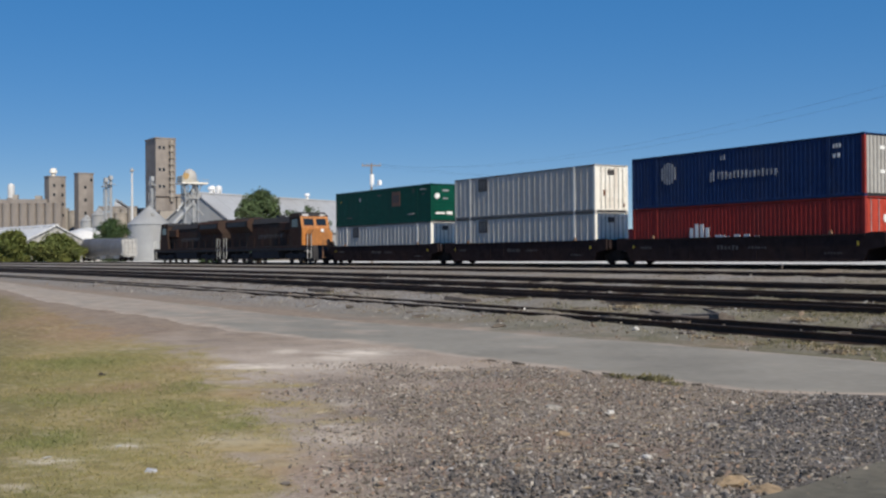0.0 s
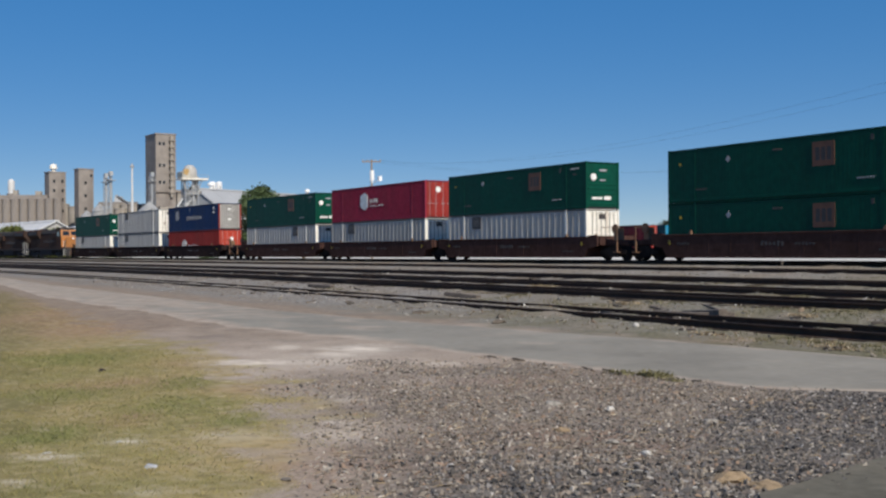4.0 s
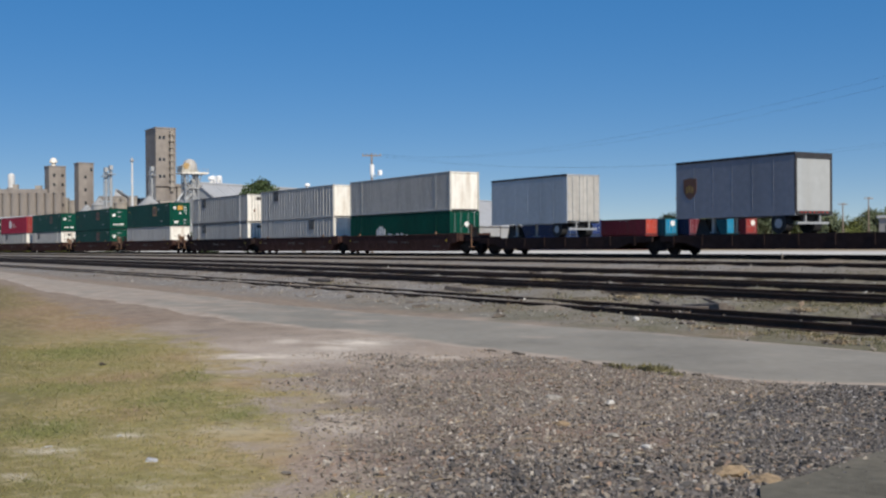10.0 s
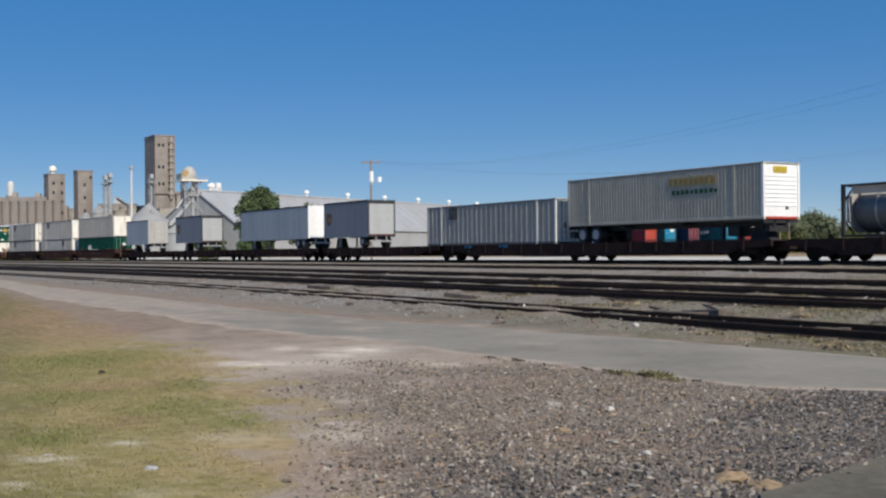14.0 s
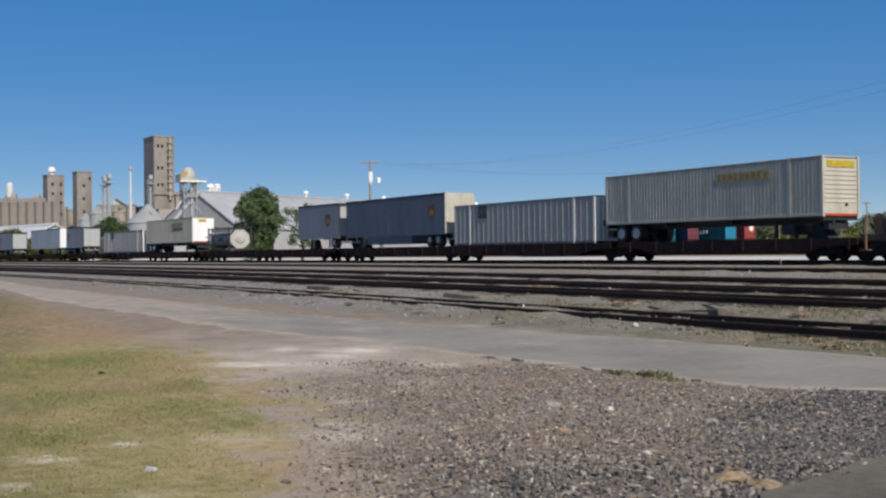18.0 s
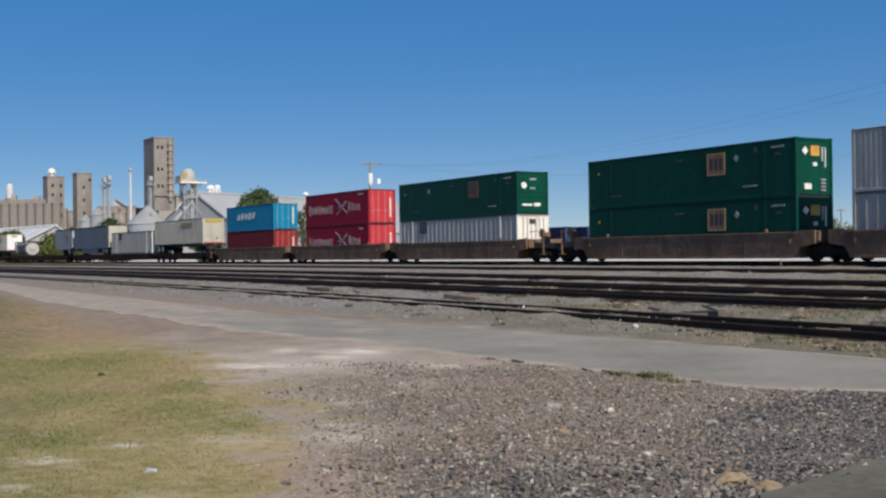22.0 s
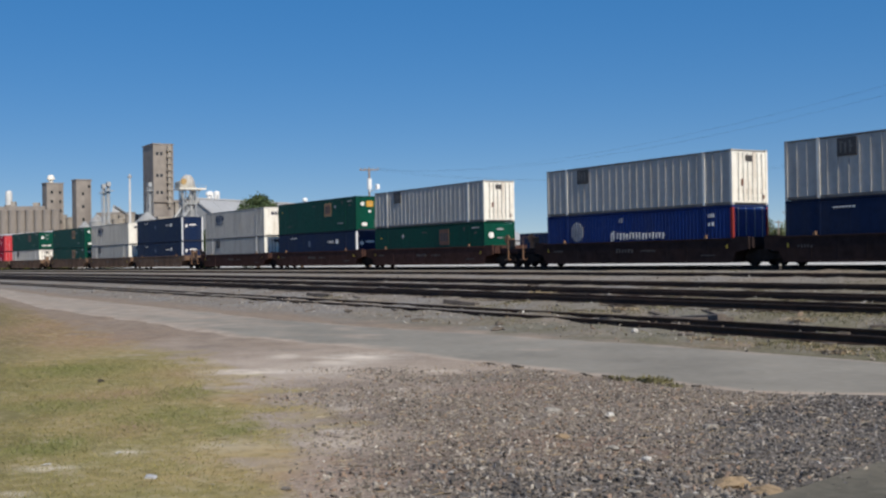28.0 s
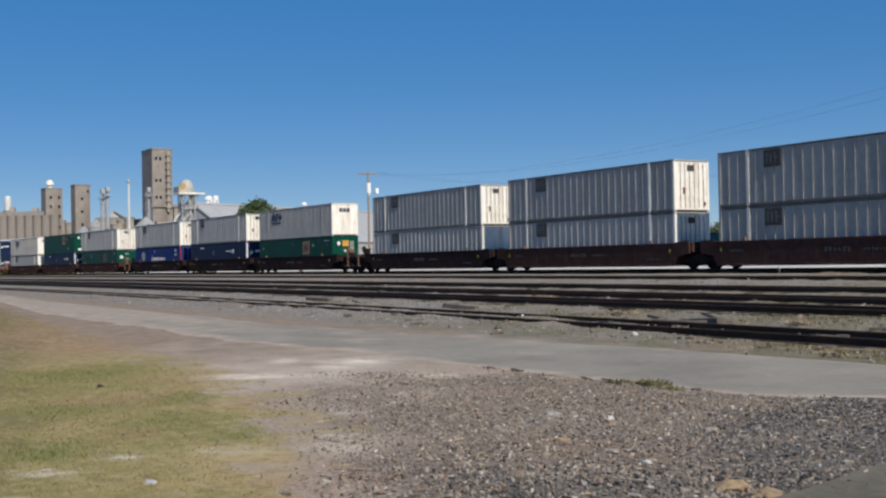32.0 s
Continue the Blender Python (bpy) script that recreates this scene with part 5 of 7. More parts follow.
        rail = Geo().cyl((-10.5, s * 1.46, 2.55), (d * 6.0 if d > 0 else 10.5, s * 1.46, 2.55), 0.025, n=6) if d > 0 else Geo().cyl((-6.0, s * 1.46, 2.55), (10.5, s * 1.46, 2.55), 0.025, n=6)
        part("handrail", rail, "loco_hood", t)
        for k in range(9):
            x = d * (-10.4 + 2.0 * k)
            part("stanchion", Geo().cyl((x, s * 1.46, 1.6), (x, s * 1.46, 2.56), 0.018, n=6), "loco_hood", t)
        for e in (-1, 1):
            st = part("steps", Geo().box(e * 10.4 - 0.35, e * 10.4 + 0.35, s * 1.3 - 0.15, s * 1.3 + 0.15, 0.4, 0.45).box(e * 10.4 - 0.35, e * 10.4 + 0.35, s * 1.3 - 0.12, s * 1.3 + 0.12, 0.75, 0.8), "loco_grey", t)
            for x in (e * 10.4 - 0.4, e * 10.4 + 0.4):
                part("grab_iron", Geo().cyl((x, s * 1.5, 0.4), (x, s * 1.5, 2.6), 0.02, n=6), "decal_white", st)
        for k in range(7):
            x = d * (-8.6 + 2.0 * k)
            part("hood_door", Geo().box(x - 0.85, x + 0.85, s * 0.95 - 0.015, s * 0.95 + 0.015, 1.75, 3.0), "loco_hood", t)
        plate(t, "grille", d * -7.3, 3.95, 5.0, 0.45, -1.5, "dark") if s < 0 else None
    bars(t, "lettering", -2.5, 3.5, 2.4, 2.8, 9, -0.975, "decal_dark", seed=9)
    for c in (-7.0, 7.0):
        tr = part("truck", Geo().chamfer_box(c - 2.3, c + 2.3, -1.0, 1.0, 0.55, 0.85, 0.05), "loco_grey", t)
        for s in (-1, 1):
            y = s * 1.12
            part("side_frame", Geo().prism([(c - 2.6, 0.5), (c - 2.5, 0.85), (c - 1.2, 0.95), (c, 0.8), (c + 1.2, 0.95), (c + 2.5, 0.85), (c + 2.6, 0.5), (c + 1.0, 0.42), (c - 1.0, 0.42)], y - 0.08, y + 0.08, "y"), "loco_grey", tr)
        for ax in (-2.05, 0.0, 2.05):
            g = Geo().cyl((c + ax, -1.1, 0.53), (c + ax, 1.1, 0.53), 0.1, n=8)
            for s in (-1, 1):
                g.cyl((c + ax, s * 0.75 - 0.07, 0.53), (c + ax, s * 0.75 + 0.07, 0.53), 0.53, n=20)
            part("wheelset", g, "steel", tr)
    return t


PROTO = {}


def ride(key, make, x, z):
    """Put one thing on the train: built the first time, copied after that."""
    if key in PROTO:
        ob = copy_thing(PROTO[key], Matrix())
    else:
        ob = PROTO[key] = make()
    MOVING.append((ob, x, z))
    return ob


def box_green(hbar):
    c = container("dark green double-stack container with orange company squares", L53, "fine", "green", "hbar" if hbar else "flat", "green", "green")
    marks_green(c, not hbar)
    return c


def box_grey(side, colour, end, placard):
    look_ = {"posts": "light grey container with raised side posts", "seams": "weathered grey sheet container with shade-dark sides", "wide_wave": "weathered pale corrugated container with shade-dark sides"}[side]
    # Side greys are darkened as shaded, the end white lightened as sunlit.
    c = container(look_ + " and a rust-streaked white end", L53, side, colour, end, "white_end", "white_end" if end != "flat" else colour)
    if placard is not None:
        marks_grey(c, placard)
    return c


def box_block(end_colour="white_end"):
    c = container("pale corrugated container with heavy navy logo blocks", L53, "wide_wave", "white_grey", "flat", end_colour, "white_end")
    marks_block(c, "decal_navy")
    return c


def box_navy():
    c = container("navy blue smooth-sided container with white end posts", L53, "smooth", "navy", "flat", "navy", "white")
    marks_smooth(c)
    return c


def box_blue_red_post(colour):
    c = container("blue corrugated container with red end posts and white lettering", L53, "iso", colour, "wave" if colour == "blue" else "doors", "white_grey" if colour == "blue" else colour, "red")
    y = -WIDE / 2
    bars(c, "lettering", -1.2, 3.0, 1.28, 1.68, 15, y, "decal_faded" if colour == "blue" else "decal_white", fill=0.35, seed=6)
    bars(c, "initial", -1.75, -1.35, 1.18, 1.8, 2, y, "decal_faded" if colour == "blue" else "decal_white", fill=0.4, seed=3)
    ring = Geo()
    for k in range(6):
        u = -0.5 + 0.2 * k
        h = math.sqrt(max(0.02, 0.36 - u * u))
        ring.box(-5.0 + u - 0.055, -5.0 + u + 0.055, y - 0.006, y + 0.02, 1.85 - h, 1.85 + h)
    tagged(part("emblem", ring, "decal_faded", c, "striped round white emblem"), kind="stuff")
    bars(c, "number_row", -1.0, -0.6, 2.3, 2.55, 2, y, "decal_faded")
    bars(c, "number_row", 6.3, 6.8, 1.85, 2.05, 2, y, "decal_white")
    bars(c, "number_row", 6.3, 6.8, 2.3, 2.5, 3, y, "decal_white")
    return c


def box_iso(label, colour, end_colour, length, marks):
    c = container(label, length, "iso", colour, "doors", end_colour, high=2.59 if marks == "slant" else HIGH)
    y = -WIDE / 2
    if marks == "slant":
        bars(c, "lettering", -3.2, 1.6, 1.15, 1.85, 5, y, "decal_white", "slanted white logo lettering", lean=0.35, fill=0.6, seed=11)
    elif marks == "line":
        bars(c, "initial", -5.35, -4.9, 0.98, 1.9, 2, y, "decal_rosy", fill=0.26, seed=17)
        bars(c, "lettering", -4.7, -0.5, 1.08, 1.78, 13, y, "decal_rosy", fill=0.2, seed=12)
        bars(c, "initial", 2.5, 2.95, 1.15, 1.98, 2, y, "decal_rosy", fill=0.26, seed=18)
        bars(c, "lettering", 3.15, 4.8, 1.2, 1.85, 4, y, "decal_rosy", fill=0.2, seed=13)
        bars(c, "number_row", 4.3, 5.2, 2.45, 2.62, 5, y, "decal_rosy", fill=0.4, seed=19)
        for a, b in (((-0.1, 2.3), (2.2, 0.98)), ((0.1, 0.85), (2.1, 2.0)), ((0.4, 1.5), (1.8, 1.72))):
            (xa, za), (xb, zb) = a, b
            part("emblem", Geo().prism([(xa, za), (xb, zb), (xb - 0.06, zb + 0.14), (xa + 0.06, za + 0.1)], y - 0.006, y + 0.02, "y"), "decal_rosy", c)
    elif marks == "ring":
        part("emblem", Geo().prism([(-2.6, 1.2), (-1.8, 0.9), (-1.3, 1.2), (-1.3, 2.1), (-1.8, 2.4), (-2.6, 2.1)], y - 0.006, y + 0.02, "y"), "decal_white", c)
        bars(c, "lettering", -0.9, 0.6, 1.45, 1.85, 4, y, "decal_white", fill=0.3, seed=14)
        bars(c, "number_row", -0.9, 1.6, 1.2, 1.3, 8, y, "decal_white", fill=0.4, seed=16)
        part("emblem", Geo().cyl((length / 2 - 0.06, -0.1, 2.2), (length / 2 - 0.02, -0.1, 2.2), 0.24, n=8), "decal_white", c)
    elif marks == "pillar":
        for k in range(4):
            plate(c, "emblem", -3.2 + 0.4 * k, 1.15 + (0.2 if k in (1, 2) else 0), 0.25, 1.1, y, "decal_white")
        bars(c, "lettering", -1.4, 2.0, 0.75, 1.3, 5, y, "decal_white", seed=15)
        part("emblem", Geo().cyl((length / 2 - 0.06, 0.2, 1.9), (length / 2 - 0.02, 0.2, 1.9), 0.22, n=8), "decal_white", c)
    if marks in ("line", "slant", "none"):
        part("sticker", Geo().box(length / 2 - 0.05, length / 2 - 0.005, 0.75, 0.88, 0.6, 2.2), "decal_white", c)
    return c


def build_train():
    green_h = ("green", True), lambda: box_green(True)
    green_f = ("green", False), lambda: box_green(False)
    grey = ("grey", 1), lambda: box_grey("seams", "white_grey", "vrib", -4.35)
    grey2 = ("grey", 2), lambda: box_grey("seams", "grey", "vrib", -4.35)
    post = ("grey", 3), lambda: box_grey("posts", "white_grey", "flat", -4.35)
    grey_far = ("grey", 6), lambda: box_grey("seams", "white_grey", "vrib", 3.65)
    plain = ("grey", 4), lambda: box_grey("seams", "white_grey", "flat", None)
    plain_far = ("grey", 7), lambda: box_grey("seams", "white_grey", "flat", 3.65)
    wave = ("grey", 5), lambda: box_grey("wide_wave", "white_grey", "flat", None)
    block = ("block", 1), box_block
    navy = ("navy", 1), box_navy
    redpost = ("blue", 1), lambda: box_blue_red_post("blue")
    redpost2 = ("blue", 2), lambda: box_blue_red_post("stack_blue")
    # Red, maroon and crimson boxes get brighter end paints, as if sunlit.
    orange = ("orange", 1), lambda: box_iso("red corrugated container with white pillar emblem", "red", "orange_red", L53, "pillar")
    darkgreen = ("iso", 2), lambda: box_iso("dark green corrugated container with white pillar emblem", "green", "green", L53, "pillar")
    maroon = ("iso", 3), lambda: box_iso("faded crimson corrugated container with white ring emblem", "rose", "red", L53, "ring")
    cyan = ("iso", 4), lambda: box_iso("bright blue corrugated container with slanted white logo", "cyan", "cyan", L40, "slant")
    brown = ("iso", 5), lambda: box_iso("dull red corrugated container", "maroon", "red", L40, "none")
    crimson = ("iso", 6), lambda: box_iso("crimson corrugated container with white lettering", "crimson", "crimson_lit", L40, "line")
    # middle of each well, its upper and its lower box, the car's colour, first and last of its car
    wells = [
        (-81.2, green_h, grey, "well_dark", 1, 0), (-61.6, grey, grey, "well_dark", 0, 0), (-42.0, redpost, orange, "well_dark", 0, 1),
        (-18.0, green_h, grey_far, "well_brown", 1, 0), (1.5, maroon, grey2, "well_brown", 0, 0), (21.1, green_h, grey, "well_brown", 0, 1),
        (44.6, green_h, green_h, "well_brown", 1, 1), (68.07, green_f, plain, "well_brown", 1, 1),
        (91.8, grey2, grey2, "well_dark", 1, 0), (111.4, post, plain_far, "well_brown", 0, 0), (130.9, wave, darkgreen, "well_brown", 0, 1),
        (356.1, cyan, brown, "well_tan", 1, 0), (375.7, crimson, crimson, "well_tan", 0, 0), (395.1, green_h, grey, "well_tan", 0, 1),
        (418.9, green_f, green_f, "well_tan", 1, 0), (438.35, block, grey2, "well_tan", 0, 0), (457.96, navy, navy, "well_tan", 0, 1),
        (481.6, block, grey2, "well_brown", 1, 0), (501.2, green_f, navy, "well_brown", 0, 0), (520.75, grey, green_h, "well_brown", 0, 1),
        (544.3, grey, redpost2, "well_dark", 1, 0), (564.0, grey, navy, "well_dark", 0, 0), (583.5, block, green_f, "well_dark", 0, 1),
        (607.27, grey2, post, "well_dark", 1, 0), (626.77, grey2, grey, "well_brown", 0, 0), (646.3, grey2, grey2, "well_brown", 0, 1),
    ]
    tones = {"well_dark": "grimy dark well car holding two stacked containers", "well_brown": "rusty brown well car holding two stacked containers", "well_tan": "faded tan-brown well car holding two stacked containers"}
    for x, upper, lower, tone, first, last in wells:
        ride(("well", tone, first, last), lambda: well_car(tones[tone], tone, first, last), x, 0.0)
        ride(lower[0], lower[1], x, 0.245)
        ride(upper[0], upper[1], x, 0.245 + HIGH + 0.006)
    # trailers and boxes on flat cars
    for x, length, trucks in ((152.0, 18.6, (-7.3,)), (170.7, 18.6, (-9.3,)), (190.6, 21.0, (-10.5, 8.0)), (212.0, 20.6, (-8.0,)), (238.6, 32.2, (-15.6, 0.0, 13.6)),
                              (272.5, 34.6, (-15.0, 0.0, 14.8)), (308.8, 37.0, (-17.0, 0.0)), (336.3, 17.6, (-9.0, 6.3))):
        car = ride(("flat", x), lambda: flat_car("grimy black flat car carrying trailers", length, trucks), x, 0.0)
        if x == 238.6:
            for k in (-12.5, -8.0):
                plate(car, "sill_marker", k, 0.94, 1.0, 0.14, -1.34, "cyan", "teal painted marker")
    deck = 1.052
    ride("silver28", lambda: trailer("short silver van trailer with white barn doors", 8.53, "silver", "doors", "white_grey"), 148.8, deck)
    def parcel28(mark):
        t = trailer("short blue-grey parcel trailer with a pale roller door", 8.4, "parcel_pale", "roller", "parcel_end")
        shield(t, mark, 2.5, -1.295)
        return t
    ride("parcel28", lambda: parcel28(-3.1), 167.2, deck)
    def long_white():
        t = trailer("long silver-sided trailer with a bright white end", 16.15, "silver", "plain", "white", axles=2)
        return t
    ride("long_white", long_white, 190.9, deck)
    ride("parcel28", None, 206.5, deck)
    ride(("grey", 2), grey2[1], 228.4, 1.055)
    ride("chassis", lambda: chassis("dark skeletal container chassis on the flat car"), 245.85, deck)
    def cream(end_colour, second_row):
        c = container("cream corrugated container with yellow lettering and a ribbed white end", L53, "narrow", "cream", "louvre", end_colour, end_colour)
        y = -WIDE / 2
        panel = plate(c, "lettering_panel", 3.0, 2.2, 3.6, 0.5, y, "decal_straw", "faded mustard lettering panel")
        bars(panel, "lettering", 1.2, 4.8, 2.02, 2.38, 9, y - 0.006, "decal_gold", fill=0.6, seed=21)
        if second_row:
            bars(c, "lettering", 1.4, 5.0, 1.5, 1.75, 10, y, "decal_green", "dark green lettering row", fill=0.6, seed=22)
        part("end_sign", Geo().box(8.0, 8.06, -0.55 if second_row else -0.95, 0.4 if second_row else 0.95, 2.35, 2.68), "decal_mustard", c)
        part("end_sill", Geo().box(7.98, 8.09, -1.1, 1.1, 0.03, 0.14), "orange_red", c)
        part("vent_hole", Geo().box(8.0, 8.04, 0.3, 0.5, 0.5, 0.68), "dark", c)
        return c
    ride("cream", lambda: cream("white", True), 245.85, 2.075)
    ride("tank", lambda: tank_container("grey tank container in a steel frame"), 261.8, 1.09)
    ride("parcel28b", lambda: parcel28(2.0), 286.4, deck)
    def parcel53():
        t = trailer("long blue-grey parcel trailer with a white end", 16.15, "parcel", "plain", "cream", axles=2)
        shield(t, 6.2, 2.6, -1.295)
        part("front_unit", Geo().chamfer_box(-8.5, -8.09, -0.95, 0.95, 1.5, 3.1, 0.08), "seam", t, "dark grey front-mounted unit")
        part("belly_box", Geo().box(-4.5, 3.0, -1.25, 1.25, 0.25, 1.0), "parcel", t)
        return t
    ride("parcel53", parcel53, 300.1, deck)
    ride(("grey", 2), grey2[1], 317.55, 1.055)
    ride("chassis", None, 334.75, deck)
    ride("cream_b", lambda: cream("cream", False), 334.75, 2.075)
    ride("loco1", lambda: locomotive("road diesel locomotive in grimy armour yellow and grey", False), -127.5, 0.0)
    ride("loco2", lambda: locomotive("road diesel locomotive facing backwards in armour yellow and grey", True), -104.8, 0.0)


def train_pose(x, z):
    return pose(x, MAIN + bend(x), RAIL_TOP + z, 0, 0, bend_angle(x))


def train_run(t):
    """How far the train has run at t seconds."""
    return -20.888 * t + 0.002514 * t * t - 9.269e-4 * t ** 3 + 14.39e-6 * t ** 4


def motions():
    for ob, x, z in MOVING:
        walk(ob, [(t, train_pose(x + train_run(t), z)) for t in range(33)])

# ---- the far side: elevator, shed, bins, trees ----
FAR = 0.8                                # level of the ground beyond the tracks


def tree(label, high, crown_r, leaf, seed, clumps=34, leaves=90, leaf_size=0.34, low=0.22, wispy=0.0):
    """Tapered trunk, limbs, and a crown of many leaf clumps with gaps."""
    rnd = random.Random(seed)
    t = thing("tree", label, "tree", group="trees behind the tracks")
    trunk = Geo()
    p, r = Vector((0, 0, -0.1)), high * 0.028 + 0.05
    for k in range(4):
        q = p + Vector((rnd.uniform(-0.12, 0.12) * high * 0.2, rnd.uniform(-0.12, 0.12) * high * 0.2, high * 0.17))
        trunk.cyl(p, q, r, r * 0.8, 8)
        p, r = q, r * 0.8
    part("trunk", trunk, "bark", t)
    crown, limbs = Geo(), Geo()
    for c in range(clumps):
        a, u = rnd.uniform(0, 2 * math.pi), rnd.random()
        z = low + (1 - low) * u
        fat = math.sin(math.pi * (0.12 + 0.83 * u)) ** 0.7
        rad = crown_r * fat * rnd.uniform(0.25, 0.95)
        m = Vector((rad * math.cos(a), rad * math.sin(a), high * z * 0.94))
        start = Vector((0, 0, min(m.z * 0.7, high * 0.62)))
        limbs.cyl(start, m, high * 0.008 + 0.015, 0.012, 5, False)
        size = crown_r * rnd.uniform(0.2, 0.42) * (1 - wispy * 0.4)
        for _k in range(leaves):
            d = Vector((rnd.gauss(0, 1), rnd.gauss(0, 1), rnd.gauss(0, 0.75)))
            o = m + d.normalized() * size * rnd.random() ** 0.45
            s = leaf_size * rnd.uniform(0.5, 1.15)
            x = Vector((rnd.gauss(0, 1), rnd.gauss(0, 1), rnd.gauss(0, 1))).normalized()
            y = x.orthogonal().normalized()
            crown.add([o - x * s * 0.5, o + y * s * 0.32, o + x * s * 0.5, o - y * s * 0.32], [(0, 1, 2, 3)])
    part("limb", limbs, "bark", t)
    me = bpy.data.meshes.new("crown")
    me.from_pydata([tuple(v) for v in crown.v], [], crown.f)
    me.materials.append(M[leaf])
    part("crown", me, leaf, t)
    return t


def build_trees():
    stand(tree("dense green shade tree beside the white shed", 9.7, 3.3, "leaf", 1, clumps=80, leaves=200, leaf_size=0.45, low=0.12), -142.0, 54.3)
    stand(tree("wispy spreading green tree beside the white shed", 8.0, 4.6, "leaf", 2, clumps=40, leaves=62, leaf_size=0.36, wispy=1.0, low=0.3), -141.0, 60.2)
    stand(tree("dark bushy tree behind the tracks", 5.4, 2.6, "leaf_dark", 3, clumps=36, leaves=120, leaf_size=0.42, low=0.08), -158.0, 52.3)
    stand(tree("dark bushy tree before the grain bins", 9.4, 4.3, "leaf_dark", 4, clumps=100, leaves=110, leaf_size=0.5, low=0.03), -253.3, 62.0)
    stand(tree("olive green bush at the end of the yard", 6.5, 4.6, "leaf_olive", 5, clumps=60, leaves=190, leaf_size=0.62, low=0.02), -254.1, 40.2)
    stand(tree("olive green bush at the end of the yard", 5.4, 4.4, "leaf_olive", 6, clumps=64, leaves=190, leaf_size=0.62, low=0.02), -243.7, 48.4)
    stand(tree("low olive green bush at the end of the yard", 4.3, 3.2, "leaf_olive", 7, clumps=34, leaves=150, leaf_size=0.55, low=0.02, wispy=0.5), -249.5, 44.6)
    stand(tree("low yellowing bush at the end of the yard", 3.6, 3.4, "leaf_olive", 8, clumps=30, leaves=150, leaf_size=0.5, low=0.02, wispy=0.5), -239.5, 50.2)
    protos = [tree("leafy green tree beyond the container yard", 9.0, 5.0, "leaf_far", 11, clumps=42, leaves=130, leaf_size=0.6, low=0.05),
              tree("leafy green tree beyond the container yard", 8.0, 5.6, "leaf_far", 12, clumps=42, leaves=130, leaf_size=0.6, low=0.05),
              tree("low leafy bush beyond the container yard", 6.0, 5.0, "leaf_olive", 13, clumps=28, leaves=130, leaf_size=0.6, low=0.02)]
    rnd = random.Random(5)
    # along the far edge of the yard, with heights
    row = [(-206, 143, 0.55, 2), (-203, 150, 0.7, 0), (-199, 157, 0.62, 2), (-195, 163, 0.66, 1), (-191, 170, 0.85, 0), (-189, 172, 0.9, 2), (-186, 178, 0.9, 1), (-184, 181, 0.95, 0), (-182, 185, 1.05, 1), (-180, 188, 0.95, 0),
           (-177, 191, 1.0, 2), (-176, 195, 0.95, 0), (-174, 198, 1.05, 1), (-172, 201, 0.9, 0), (-169, 205, 0.95, 2), (-167, 209, 0.95, 1), (-165, 213, 1.0, 0), (-162, 217, 0.95, 2), (-158, 224, 1.0, 1), (-152, 232, 1.0, 0), (-145, 240, 1.0, 1)]
    used = set()
    for x, y, s, k in row:
        ob = protos[k] if k not in used else copy_thing(protos[k], Matrix())
        used.add(k)
        stand(ob, x, y, s, rnd.uniform(0, 360))
    # a low far wood closing the horizon
    g, rnd = Geo(), random.Random(8)
    for i in range(5200):
        a = rnd.uniform(radians(20), radians(100))
        d = rnd.uniform(640, 720)
        z = FAR + rnd.random() ** 1.5 * (7 + 3 * noise.noise(Vector((a * 30, 0, 0))))
        o = Vector((-d * math.sin(a), d * math.cos(a), z))
        s = rnd.uniform(1.5, 3.5)
        u = Vector((rnd.gauss(0, 1), rnd.gauss(0, 1), rnd.gauss(0, 1))).normalized()
        v = u.orthogonal().normalized()
        g.add([o - u * s, o + v * s * 0.7, o + u * s, o - v * s * 0.7], [(0, 1, 2, 3)])
    me = bpy.data.meshes.new("far_wood")
    me.from_pydata([tuple(v) for v in g.v], [], g.f)
    me.materials.append(M["leaf_dark"])
    tagged(new("far_wood", me), "low dark green wood along the horizon", "wood", kind="stuff")


def stand(ob, x, y, s=1.0, turn=0.0):
    ob.matrix_basis = pose(x, y, FAR, 0, 0, turn) @ Matrix.Diagonal((s, s, s, 1))
    return ob


def tower(parent, name, corner, wx, wy, top, windows, mat="concrete", turn=8):
    """A tall house of concrete; corner is its nearest corner, it reaches back along -x and +y."""
    x, y = corner
    g = Geo().box(-wx, 0, 0, wy, -1, top)
    g.box(-wx - 0.25, 0.25, -0.25, wy + 0.25, top, top + 0.6)
    t = part(name, g, mat, parent, at=pose(x, y, 0, 0, 0, turn))
    for u, z in windows:
        part("window", Geo().box(-0.06, 0.08, u * wy - 0.6, u * wy + 0.6, z - 0.8, z + 0.8), "glass", t)
    return t


